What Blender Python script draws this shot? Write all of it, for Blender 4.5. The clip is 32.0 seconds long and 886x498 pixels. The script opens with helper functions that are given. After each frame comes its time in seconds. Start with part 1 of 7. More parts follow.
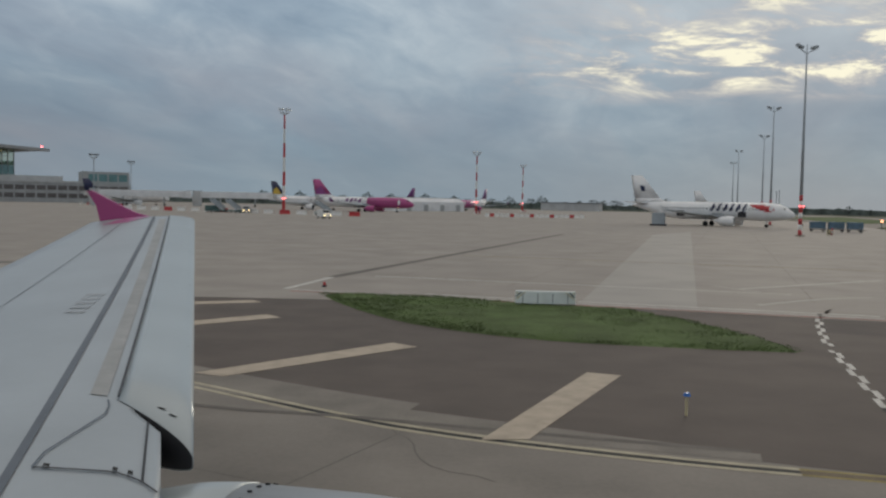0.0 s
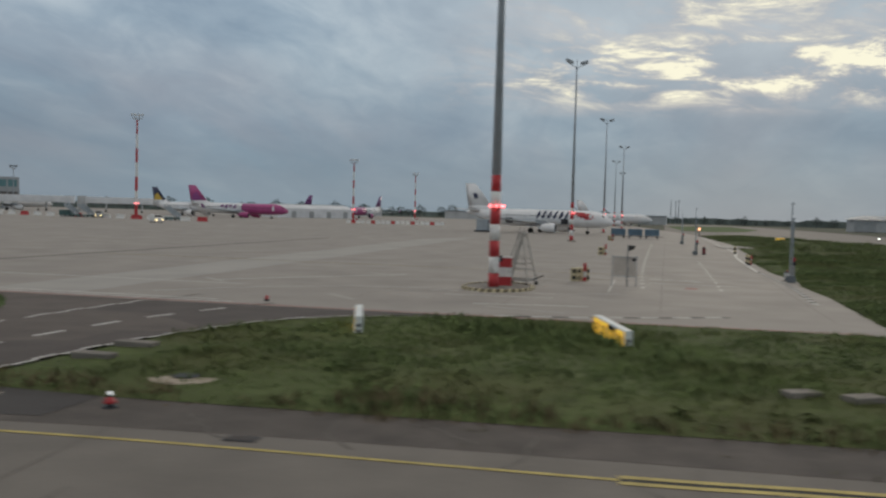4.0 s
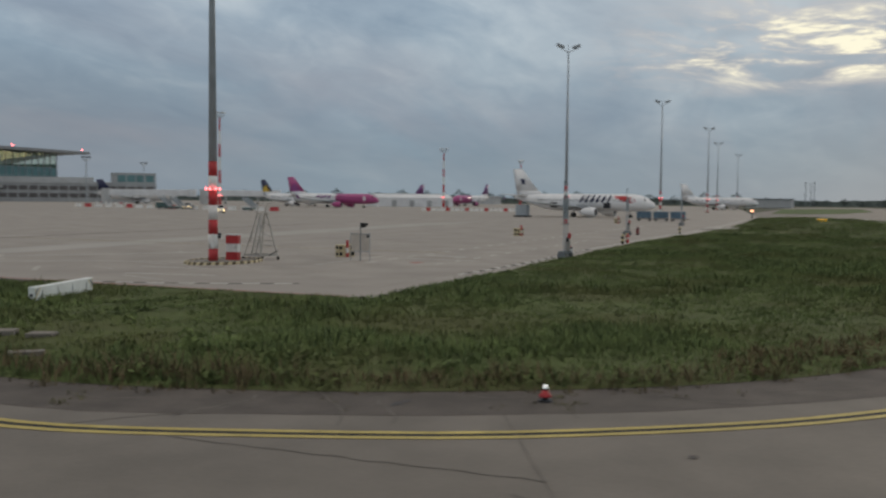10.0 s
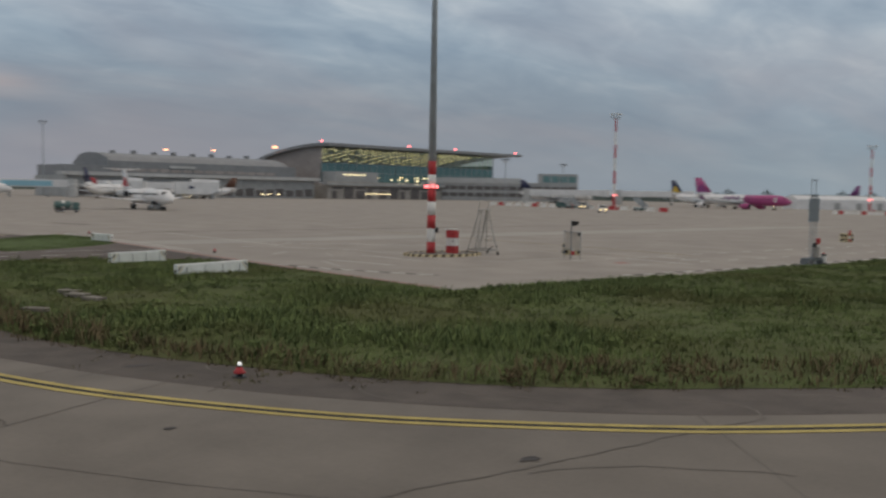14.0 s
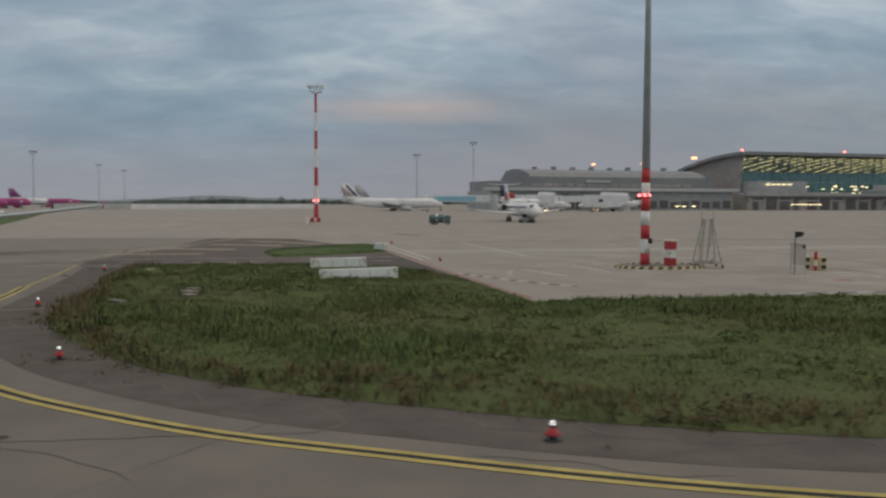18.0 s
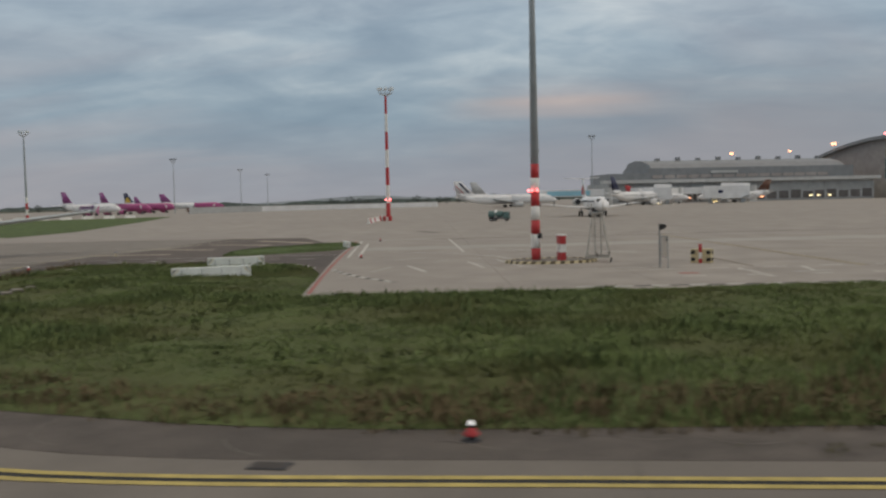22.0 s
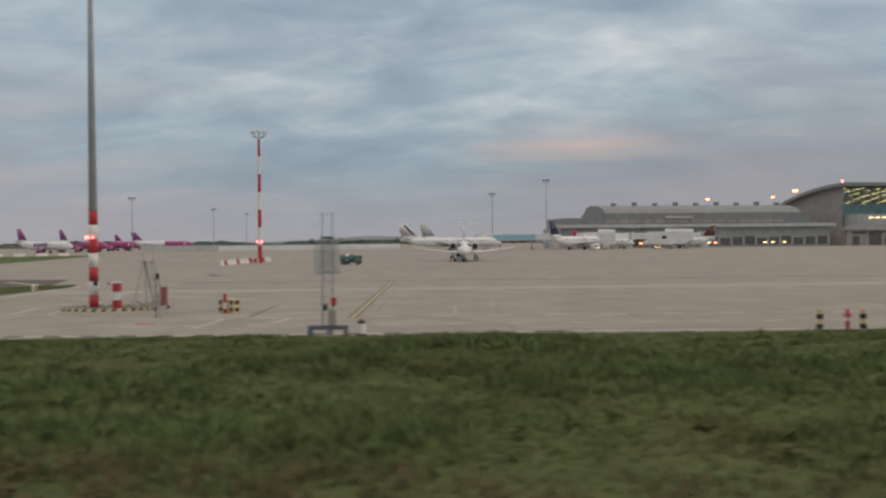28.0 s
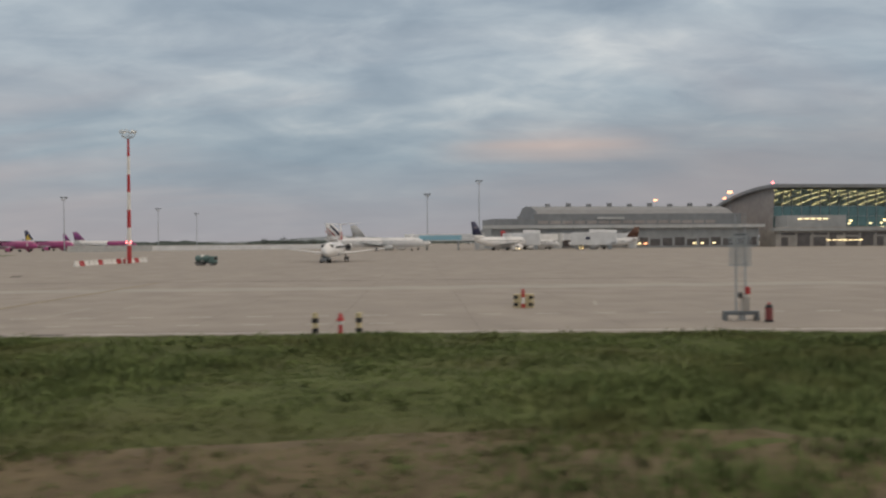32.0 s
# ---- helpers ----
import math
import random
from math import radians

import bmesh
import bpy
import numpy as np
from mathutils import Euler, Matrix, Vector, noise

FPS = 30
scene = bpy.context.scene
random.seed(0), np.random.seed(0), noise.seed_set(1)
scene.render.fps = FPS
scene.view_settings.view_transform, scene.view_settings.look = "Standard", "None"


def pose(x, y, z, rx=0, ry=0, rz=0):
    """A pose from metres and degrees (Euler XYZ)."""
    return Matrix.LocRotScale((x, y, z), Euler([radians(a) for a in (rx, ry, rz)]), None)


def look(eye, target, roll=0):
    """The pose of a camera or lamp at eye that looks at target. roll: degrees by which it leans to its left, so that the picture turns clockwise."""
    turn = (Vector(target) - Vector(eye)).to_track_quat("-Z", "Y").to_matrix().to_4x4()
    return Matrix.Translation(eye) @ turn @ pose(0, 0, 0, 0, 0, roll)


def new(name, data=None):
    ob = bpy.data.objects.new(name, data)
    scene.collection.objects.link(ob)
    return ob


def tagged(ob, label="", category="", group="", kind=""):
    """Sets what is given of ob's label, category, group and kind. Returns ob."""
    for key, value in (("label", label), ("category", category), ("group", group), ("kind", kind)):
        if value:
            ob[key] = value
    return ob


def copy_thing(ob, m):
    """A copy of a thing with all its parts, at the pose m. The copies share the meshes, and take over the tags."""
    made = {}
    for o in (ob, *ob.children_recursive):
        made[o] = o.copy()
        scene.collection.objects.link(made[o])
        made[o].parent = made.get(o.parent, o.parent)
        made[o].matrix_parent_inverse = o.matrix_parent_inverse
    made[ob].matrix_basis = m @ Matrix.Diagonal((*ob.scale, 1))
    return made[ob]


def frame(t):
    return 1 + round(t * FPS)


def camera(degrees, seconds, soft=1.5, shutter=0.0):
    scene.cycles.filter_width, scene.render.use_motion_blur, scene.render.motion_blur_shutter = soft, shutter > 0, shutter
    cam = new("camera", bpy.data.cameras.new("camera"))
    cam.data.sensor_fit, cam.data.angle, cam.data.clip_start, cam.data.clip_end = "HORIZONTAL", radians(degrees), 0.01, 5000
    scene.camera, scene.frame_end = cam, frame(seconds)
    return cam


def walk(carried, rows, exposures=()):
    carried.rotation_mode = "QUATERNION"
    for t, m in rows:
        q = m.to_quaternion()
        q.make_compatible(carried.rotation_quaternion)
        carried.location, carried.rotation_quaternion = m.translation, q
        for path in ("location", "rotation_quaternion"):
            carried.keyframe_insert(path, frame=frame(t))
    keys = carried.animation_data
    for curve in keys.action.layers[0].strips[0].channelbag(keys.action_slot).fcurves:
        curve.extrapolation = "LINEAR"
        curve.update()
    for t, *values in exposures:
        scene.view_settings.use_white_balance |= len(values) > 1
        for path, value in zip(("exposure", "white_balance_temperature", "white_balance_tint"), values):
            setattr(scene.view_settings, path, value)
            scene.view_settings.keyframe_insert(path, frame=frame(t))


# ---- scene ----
cam = camera(52.22, 32.0, soft=2.4, shutter=0.9)
PATH = [
    (0.0, pose(-0.00, -0.00, 4.40, 87.01, -1.14, 0.65)), (0.04, pose(-0.00, -0.00, 4.40, 87.01, -1.14, 0.65)),
    (0.1, pose(0.76, -0.16, 4.40, 87.03, -1.24, 0.46)), (0.5, pose(3.80, -0.78, 4.40, 87.11, -1.62, -0.33)),
    (1.0, pose(7.35, -1.51, 4.40, 87.01, -1.18, -0.40)), (1.5, pose(10.90, -2.28, 4.40, 87.17, -1.30, -1.02)),
    (2.0, pose(14.34, -3.02, 4.40, 87.15, -1.34, -1.41)), (2.5, pose(17.55, -3.72, 4.40, 87.25, -1.21, -1.65)),
    (3.0, pose(20.56, -4.39, 4.40, 87.35, -1.63, -2.17)), (3.5, pose(23.42, -5.01, 4.40, 87.60, -1.59, -2.73)),
    (5.5, pose(33.91, -7.28, 4.40, 87.71, -1.53, -3.13)), (6.0, pose(36.37, -7.71, 4.40, 88.43, -1.61, -2.87)),
    (6.5, pose(38.73, -8.12, 4.40, 87.62, -1.48, -2.62)), (7.0, pose(41.02, -8.54, 4.40, 87.44, -1.12, -2.72)),
    (7.5, pose(43.14, -8.97, 4.40, 87.45, -1.00, -2.47)), (8.0, pose(45.30, -9.37, 4.40, 87.61, -1.11, -1.28)),
    (8.5, pose(47.49, -9.69, 4.40, 87.15, -1.17, 0.44)), (9.0, pose(49.67, -9.92, 4.40, 86.97, -1.12, 2.45)),
    (9.5, pose(51.83, -10.05, 4.40, 86.81, -0.67, 4.70)), (10.0, pose(53.92, -10.08, 4.40, 86.74, -0.54, 7.01)),
    (10.5, pose(55.94, -10.00, 4.40, 86.78, -0.40, 9.81)), (11.0, pose(57.87, -9.80, 4.40, 86.09, -0.64, 13.29)),
    (11.5, pose(59.79, -9.44, 4.40, 86.00, -0.67, 16.24)), (12.0, pose(61.67, -8.92, 4.40, 86.31, -0.85, 19.88)),
    (12.5, pose(63.54, -8.24, 4.40, 86.28, -0.77, 23.71)), (13.0, pose(65.35, -7.43, 4.40, 86.51, -0.97, 27.39)),
    (13.5, pose(67.07, -6.48, 4.40, 86.50, -1.14, 31.03)), (14.0, pose(68.67, -5.40, 4.40, 86.44, -0.98, 34.61)),
    (14.5, pose(70.19, -4.19, 4.40, 86.31, -0.75, 38.45)), (15.0, pose(71.64, -2.85, 4.40, 86.27, -0.41, 42.57)),
    (15.5, pose(73.03, -1.44, 4.40, 86.67, -0.55, 46.56)), (17.5, pose(77.99, 4.66, 4.40, 87.06, -0.28, 59.66)),
    (18.0, pose(79.19, 6.31, 4.40, 86.97, -0.13, 62.26)), (18.5, pose(80.43, 8.02, 4.40, 86.78, -0.17, 64.32)),
    (19.0, pose(81.70, 9.74, 4.40, 86.75, -0.19, 66.38)), (19.5, pose(82.96, 11.47, 4.40, 85.67, 0.23, 67.00)),
    (20.0, pose(84.13, 13.27, 4.40, 85.48, 0.36, 68.14)), (20.5, pose(85.18, 15.12, 4.40, 85.54, 0.63, 69.23)),
    (21.0, pose(86.17, 17.18, 4.40, 86.08, 1.56, 69.38)), (21.5, pose(87.06, 19.41, 4.40, 86.50, 1.16, 70.50)),
    (22.0, pose(87.87, 21.72, 4.40, 86.82, 1.30, 71.93)), (22.5, pose(88.63, 24.04, 4.40, 86.76, 1.72, 72.60)),
    (23.0, pose(89.38, 26.31, 4.40, 86.80, 1.78, 73.23)), (23.5, pose(90.09, 28.56, 4.40, 86.75, 1.92, 73.76)),
    (24.0, pose(90.80, 30.92, 4.40, 86.74, 2.18, 73.90)), (24.5, pose(91.50, 33.34, 4.40, 86.85, 1.89, 74.01)),
    (25.0, pose(92.18, 35.76, 4.40, 86.05, 1.62, 73.24)), (25.5, pose(92.90, 38.22, 4.40, 86.89, 1.71, 72.07)),
    (27.5, pose(95.85, 48.39, 4.40, 89.51, 0.54, 72.96)), (28.0, pose(96.62, 51.07, 4.40, 89.45, 0.54, 72.89)),
    (28.5, pose(97.45, 53.74, 4.40, 89.45, 0.57, 72.97)), (29.0, pose(98.27, 56.48, 4.40, 89.50, 0.64, 72.89)),
    (29.5, pose(99.09, 59.24, 4.40, 89.36, 0.66, 72.21)), (30.0, pose(99.90, 61.92, 4.40, 89.53, 0.55, 72.10)),
    (30.5, pose(100.80, 64.65, 4.40, 89.50, 0.57, 71.82)), (31.0, pose(101.75, 67.40, 4.40, 89.31, 0.47, 71.53)),
    (31.5, pose(102.72, 70.19, 4.40, 89.25, 0.42, 71.50)), (32.0, pose(103.71, 73.06, 4.40, 89.44, 0.44, 71.58)),
]

walk(cam, PATH, exposures=[(0.0, 0.02, 6200, 9), (8.0, 0.03, 6150, 8), (13.0, 0.12, 6500, 12), (18.0, 0.15, 6500, 9), (20.0, 0.26, 6600, 11), (22.0, 0.26, 6600, 10), (29.0, 0.38, 6900, 12), (32.0, 0.38, 7000, 13)])

# ---- world and sun ----
world = bpy.data.worlds.new("world")
scene.world = world
world.use_nodes = True
wt = world.node_tree
wt.nodes.clear()


def wn(kind, **props):
    n = wt.nodes.new(kind)
    for k, v in props.items():
        n.inputs[k].default_value = v
    return n


def link(a, b):
    wt.links.new(a, b)


def wmath(op, a, b=0.0, clamp=False):
    n = wt.nodes.new("ShaderNodeMath")
    n.operation, n.use_clamp = op, clamp
    for i, v in enumerate((a, b)):
        if isinstance(v, (int, float)):
            n.inputs[i].default_value = v
        else:
            link(v, n.inputs[i])
    return n.outputs[0]


def wmix(fac, a, b):
    n = wt.nodes.new("ShaderNodeMix")
    n.data_type = "RGBA"
    for sock, v in ((n.inputs[0], fac), (n.inputs[6], a), (n.inputs[7], b)):
        if isinstance(v, (int, float)):
            sock.default_value = v
        elif isinstance(v, tuple):
            sock.default_value = (*v, 1)
        else:
            link(v, sock)
    return n.outputs[2]


def wramp(src, stops):
    n = wt.nodes.new("ShaderNodeValToRGB")
    cr = n.color_ramp
    while len(cr.elements) < len(stops):
        cr.elements.new(0.5)
    for e, (p, c) in zip(cr.elements, stops):
        e.position, e.color = p, (*c, 1) if isinstance(c, tuple) else (c, c, c, 1)
    link(src, n.inputs[0])
    return n.outputs[0]


SUN_AZ, SUN_EL = -22.0, 9.0  # degrees: azimuth counted from +y to the left
sky = wt.nodes.new("ShaderNodeTexSky")
sky.sky_type = "NISHITA"
sky.sun_disc = False
sky.sun_elevation = radians(SUN_EL)
sky.sun_rotation = radians(-SUN_AZ)
tc = wt.nodes.new("ShaderNodeTexCoord")
sep = wt.nodes.new("ShaderNodeSeparateXYZ")
link(tc.outputs["Generated"], sep.inputs[0])
zz = wmath("MAXIMUM", sep.outputs[2], 0.0)
den = wmath("ADD", zz, 0.27)
# cloud rows run along one direction over the field
ROW = (0.34, 0.94)
cu = wmath("ADD", wmath("MULTIPLY", wmath("DIVIDE", sep.outputs[0], den), ROW[0]), wmath("MULTIPLY", wmath("DIVIDE", sep.outputs[1], den), ROW[1]))
cw = wmath("SUBTRACT", wmath("MULTIPLY", wmath("DIVIDE", sep.outputs[0], den), ROW[1]), wmath("MULTIPLY", wmath("DIVIDE", sep.outputs[1], den), ROW[0]))
rows_uv = wt.nodes.new("ShaderNodeCombineXYZ")
link(cu, rows_uv.inputs[0])
link(cw, rows_uv.inputs[1])


def cloud_noise(scale, detail, rough, shift, stretch=(1, 1, 1), warp=0.0):
    mp = wt.nodes.new("ShaderNodeMapping")
    mp.inputs["Location"].default_value = shift
    mp.inputs["Scale"].default_value = stretch
    link(rows_uv.outputs[0], mp.inputs[0])
    nz = wn("ShaderNodeTexNoise", Scale=scale, Detail=detail, Roughness=rough, Distortion=warp)
    link(mp.outputs[0], nz.inputs["Vector"])
    return nz.outputs["Fac"]


broad = cloud_noise(0.95, 3, 0.5, (1.3, 0.4, 0.0), (0.75, 1.25, 1), 0.3)
fine = cloud_noise(2.4, 5, 0.52, (4.1, 2.2, 0.0), (0.85, 1.2, 1), 0.7)
puff = cloud_noise(6.0, 6, 0.55, (0.4, 6.2, 0.0), (0.8, 1.25, 1), 0.5)
streak = cloud_noise(1.4, 4, 0.5, (7.7, 1.0, 0.0), (0.6, 1.4, 1), 0.5)
mass = wmath("ADD", wmath("ADD", wmath("MULTIPLY", broad, 0.38), wmath("MULTIPLY", fine, 0.38)), wmath("MULTIPLY", puff, 0.24))
base = wramp(mass, [(0.37, (0.195, 0.262, 0.335)), (0.46, (0.25, 0.322, 0.395)), (0.54, (0.33, 0.405, 0.47)), (0.66, (0.53, 0.59, 0.62))])
# darker blue-grey cloud deck above the horizon
deck = wramp(sep.outputs[2], [(0.0, 0.6), (0.045, 1.0), (0.1, 0.9), (0.2, 0.0)])
base = wmix(wmath("MULTIPLY", deck, 0.6), base, (0.188, 0.258, 0.315))
# rosy undersides of the cloud streaks
rose = wmath("MULTIPLY", wramp(streak, [(0.43, 0.0), (0.68, 1.0)]), wramp(sep.outputs[2], [(0.0, 0.7), (0.06, 1.0), (0.14, 0.7), (0.24, 0.0)]))
sx, sy = -math.sin(radians(SUN_AZ)), math.cos(radians(SUN_AZ))
dotp = wmath("ADD", wmath("MULTIPLY", sep.outputs[0], sx), wmath("MULTIPLY", sep.outputs[1], sy))
rose = wmath("MULTIPLY", rose, wramp(dotp, [(0.75, 0.38), (0.95, 0.2)]))
base = wmix(rose, base, (0.46, 0.385, 0.38))
# thin, bright cloud in front of the low sun, drawn out in level streaks
side = wmath("SUBTRACT", wmath("MULTIPLY", sep.outputs[0], sy), wmath("MULTIPLY", sep.outputs[1], sx))
base = wmix(wmath("MULTIPLY", wmath("MULTIPLY", wramp(dotp, [(0.86, 0.0), (0.98, 1.0)]), wramp(sep.outputs[2], [(0.1, 0.0), (0.2, 1.0)])), 0.45), base, (0.64, 0.66, 0.65))
level = wt.nodes.new("ShaderNodeCombineXYZ")
link(wmath("MULTIPLY", side, 9.0), level.inputs[0])
link(wmath("ADD", wmath("MULTIPLY", sep.outputs[2], 34.0), wmath("MULTIPLY", side, 2.5)), level.inputs[1])
veil = wn("ShaderNodeTexNoise", Scale=1.0, Detail=8, Roughness=0.66, Distortion=0.45)
link(level.outputs[0], veil.inputs["Vector"])
near_sun = wramp(dotp, [(0.925, 0.0), (0.98, 1.0)])
band = wramp(sep.outputs[2], [(0.105, 0.0), (0.14, 1.0), (0.172, 1.0), (0.195, 0.4), (0.225, 0.75), (0.3, 0.6)])
gap = wramp(veil.outputs["Fac"], [(0.44, 0.0), (0.64, 1.0)])
glow = wmath("MULTIPLY", wmath("MULTIPLY", near_sun, band), gap)
warm = wmix(wramp(glow, [(0.15, 0.0), (0.6, 1.0)]), (0.56, 0.50, 0.47), (1.0, 0.93, 0.70))
base = wmix(wramp(glow, [(0.0, 0.0), (0.55, 1.0)]), base, warm)
# a darker bank of rain cloud low in the north-west, and a rosy streak beside it
nw = wmath("ADD", wmath("MULTIPLY", sep.outputs[0], -0.69), wmath("MULTIPLY", sep.outputs[1], 0.72))
base = wmix(wmath("MULTIPLY", wmath("MULTIPLY", wramp(nw, [(0.86, 0.0), (0.97, 1.0)]), wramp(sep.outputs[2], [(0.0, 1.0), (0.085, 1.0), (0.155, 0.0)])), 0.5), base, (0.192, 0.202, 0.23))
wnw = wmath("ADD", wmath("MULTIPLY", sep.outputs[0], -0.906), wmath("MULTIPLY", sep.outputs[1], 0.423))
blush = wmath("MULTIPLY", wmath("MULTIPLY", wramp(wnw, [(0.987, 0.0), (0.998, 1.0)]), wramp(sep.outputs[2], [(0.082, 0.0), (0.098, 1.0), (0.104, 1.0), (0.122, 0.0)])), wramp(veil.outputs["Fac"], [(0.3, 0.25), (0.6, 1.0)]))
base = wmix(wmath("MULTIPLY", blush, 0.72), base, (0.53, 0.40, 0.345))
# haze low over the horizon
low = wramp(sep.outputs[2], [(0.0, 1.0), (0.03, 0.75), (0.09, 0.0)])
west = wramp(wmath("MULTIPLY", sep.outputs[0], -1.0), [(0.2, 0.0), (0.9, 1.0)])
base = wmix(wmath("MULTIPLY", low, 0.8), base, wmix(west, (0.235, 0.29, 0.325), (0.275, 0.27, 0.295)))
# overhead the cloud cover is thinner and takes a warmer tint
base = wmix(wramp(sep.outputs[2], [(0.3, 0.0), (0.62, 0.9)]), base, (0.58, 0.53, 0.472))
overcast = wn("ShaderNodeBackground")
link(base, overcast.inputs[0])
# an overcast sky brightens towards the zenith
zen = wt.nodes.new("ShaderNodeMapRange")
zen.inputs[1].default_value, zen.inputs[2].default_value, zen.inputs[3].default_value, zen.inputs[4].default_value = 0.3, 1.0, 0.97, 1.2
link(sep.outputs[2], zen.inputs[0])
link(zen.outputs[0], overcast.inputs[1])
clear = wn("ShaderNodeBackground", Strength=0.05)
link(sky.outputs[0], clear.inputs[0])
addn = wt.nodes.new("ShaderNodeMixShader")
addn.inputs[0].default_value = 0.98
link(clear.outputs[0], addn.inputs[1])
link(overcast.outputs[0], addn.inputs[2])
wout = wt.nodes.new("ShaderNodeOutputWorld")
link(addn.outputs[0], wout.inputs[0])

sun = new("sun", bpy.data.lights.new("sun", "SUN"))
sun.data.energy, sun.data.angle, sun.data.color = 0.35, radians(14), (1.0, 0.86, 0.68)
sun.matrix_world = look((sx * 100, sy * 100, 100 * math.tan(radians(SUN_EL))), (0, 0, 0))


# ---- materials ----
def mat(name, col, rough=0.6, metal=0.0, var=0.12, scale=1.5, fine_scale=18.0, bump=0.0, col2=None, emit=None, spec=0.4, stain=0.0, col3=None, lean=0.0):
    m = bpy.data.materials.new(name)
    m.use_nodes = True
    nt = m.node_tree
    b = nt.nodes["Principled BSDF"]
    b.inputs["Roughness"].default_value = rough
    b.inputs["Metallic"].default_value = metal
    b.inputs["Specular IOR Level"].default_value = spec
    if emit:
        b.inputs["Base Color"].default_value = (*col, 1)
        b.inputs["Emission Color"].default_value = (*emit[0], 1)
        b.inputs["Emission Strength"].default_value = emit[1]
        return m
    geo = nt.nodes.new("ShaderNodeNewGeometry")

    def noise_at(s, detail=5):
        n = nt.nodes.new("ShaderNodeTexNoise")
        n.inputs["Scale"].default_value, n.inputs["Detail"].default_value = s, detail
        nt.links.new(geo.outputs["Position"], n.inputs["Vector"])
        return n.outputs["Fac"]

    def mixed(fac, a, c, blend="MIX"):
        x = nt.nodes.new("ShaderNodeMix")
        x.data_type, x.blend_type = "RGBA", blend
        for sock, v in ((x.inputs[0], fac), (x.inputs[6], a), (x.inputs[7], c)):
            if isinstance(v, (int, float)):
                sock.default_value = v
            elif isinstance(v, tuple):
                sock.default_value = (*v, 1)
            else:
                nt.links.new(v, sock)
        return x.outputs[2]

    def stretch(src, lo, hi):
        r = nt.nodes.new("ShaderNodeMapRange")
        r.inputs[1].default_value, r.inputs[2].default_value = lo, hi
        nt.links.new(src, r.inputs[0])
        return r.outputs[0]

    col2 = col2 or tuple(c * (1 - 2.2 * var) for c in col)
    lite = tuple(min(1.0, c * (1 + var)) for c in col)
    big = noise_at(scale * 0.11, 4)
    mid = noise_at(scale, 6)
    small = noise_at(fine_scale, 3)
    c = mixed(stretch(mid, 0.35, 0.68), lite, col2)
    c = mixed(stretch(big, 0.35, 0.65), c, mixed(0.5, c, col2))
    c = mixed(min(0.35, var * 2), c, mixed(stretch(small, 0.3, 0.7), lite, col2))
    if stain:
        st = noise_at(scale * 0.35, 7)
        c = mixed(stretch(st, 0.62, 0.72), c, mixed(stain, c, tuple(v * 0.4 for v in col)))
    if col3:
        # broad patches of another growth
        c = mixed(stretch(noise_at(0.17, 3), 0.47, 0.66), c, mixed(0.7, c, col3))
    nt.links.new(c, b.inputs["Base Color"])
    if lean:
        # thin blades catch the light of the whole sky: their shading leans upwards
        up = nt.nodes.new("ShaderNodeMix")
        up.data_type = "VECTOR"
        up.inputs[0].default_value, up.inputs[5].default_value = lean, (0, 0, 1)
        nt.links.new(geo.outputs["Normal"], up.inputs[4])
        nrm = nt.nodes.new("ShaderNodeVectorMath")
        nrm.operation = "NORMALIZE"
        nt.links.new(up.outputs[1], nrm.inputs[0])
        nt.links.new(nrm.outputs[0], b.inputs["Normal"])
    if bump:
        bp = nt.nodes.new("ShaderNodeBump")
        bp.inputs["Strength"].default_value, bp.inputs["Distance"].default_value = bump, 0.02
        nt.links.new(small, bp.inputs["Height"])
        nt.links.new(bp.outputs[0], b.inputs["Normal"])
    return m


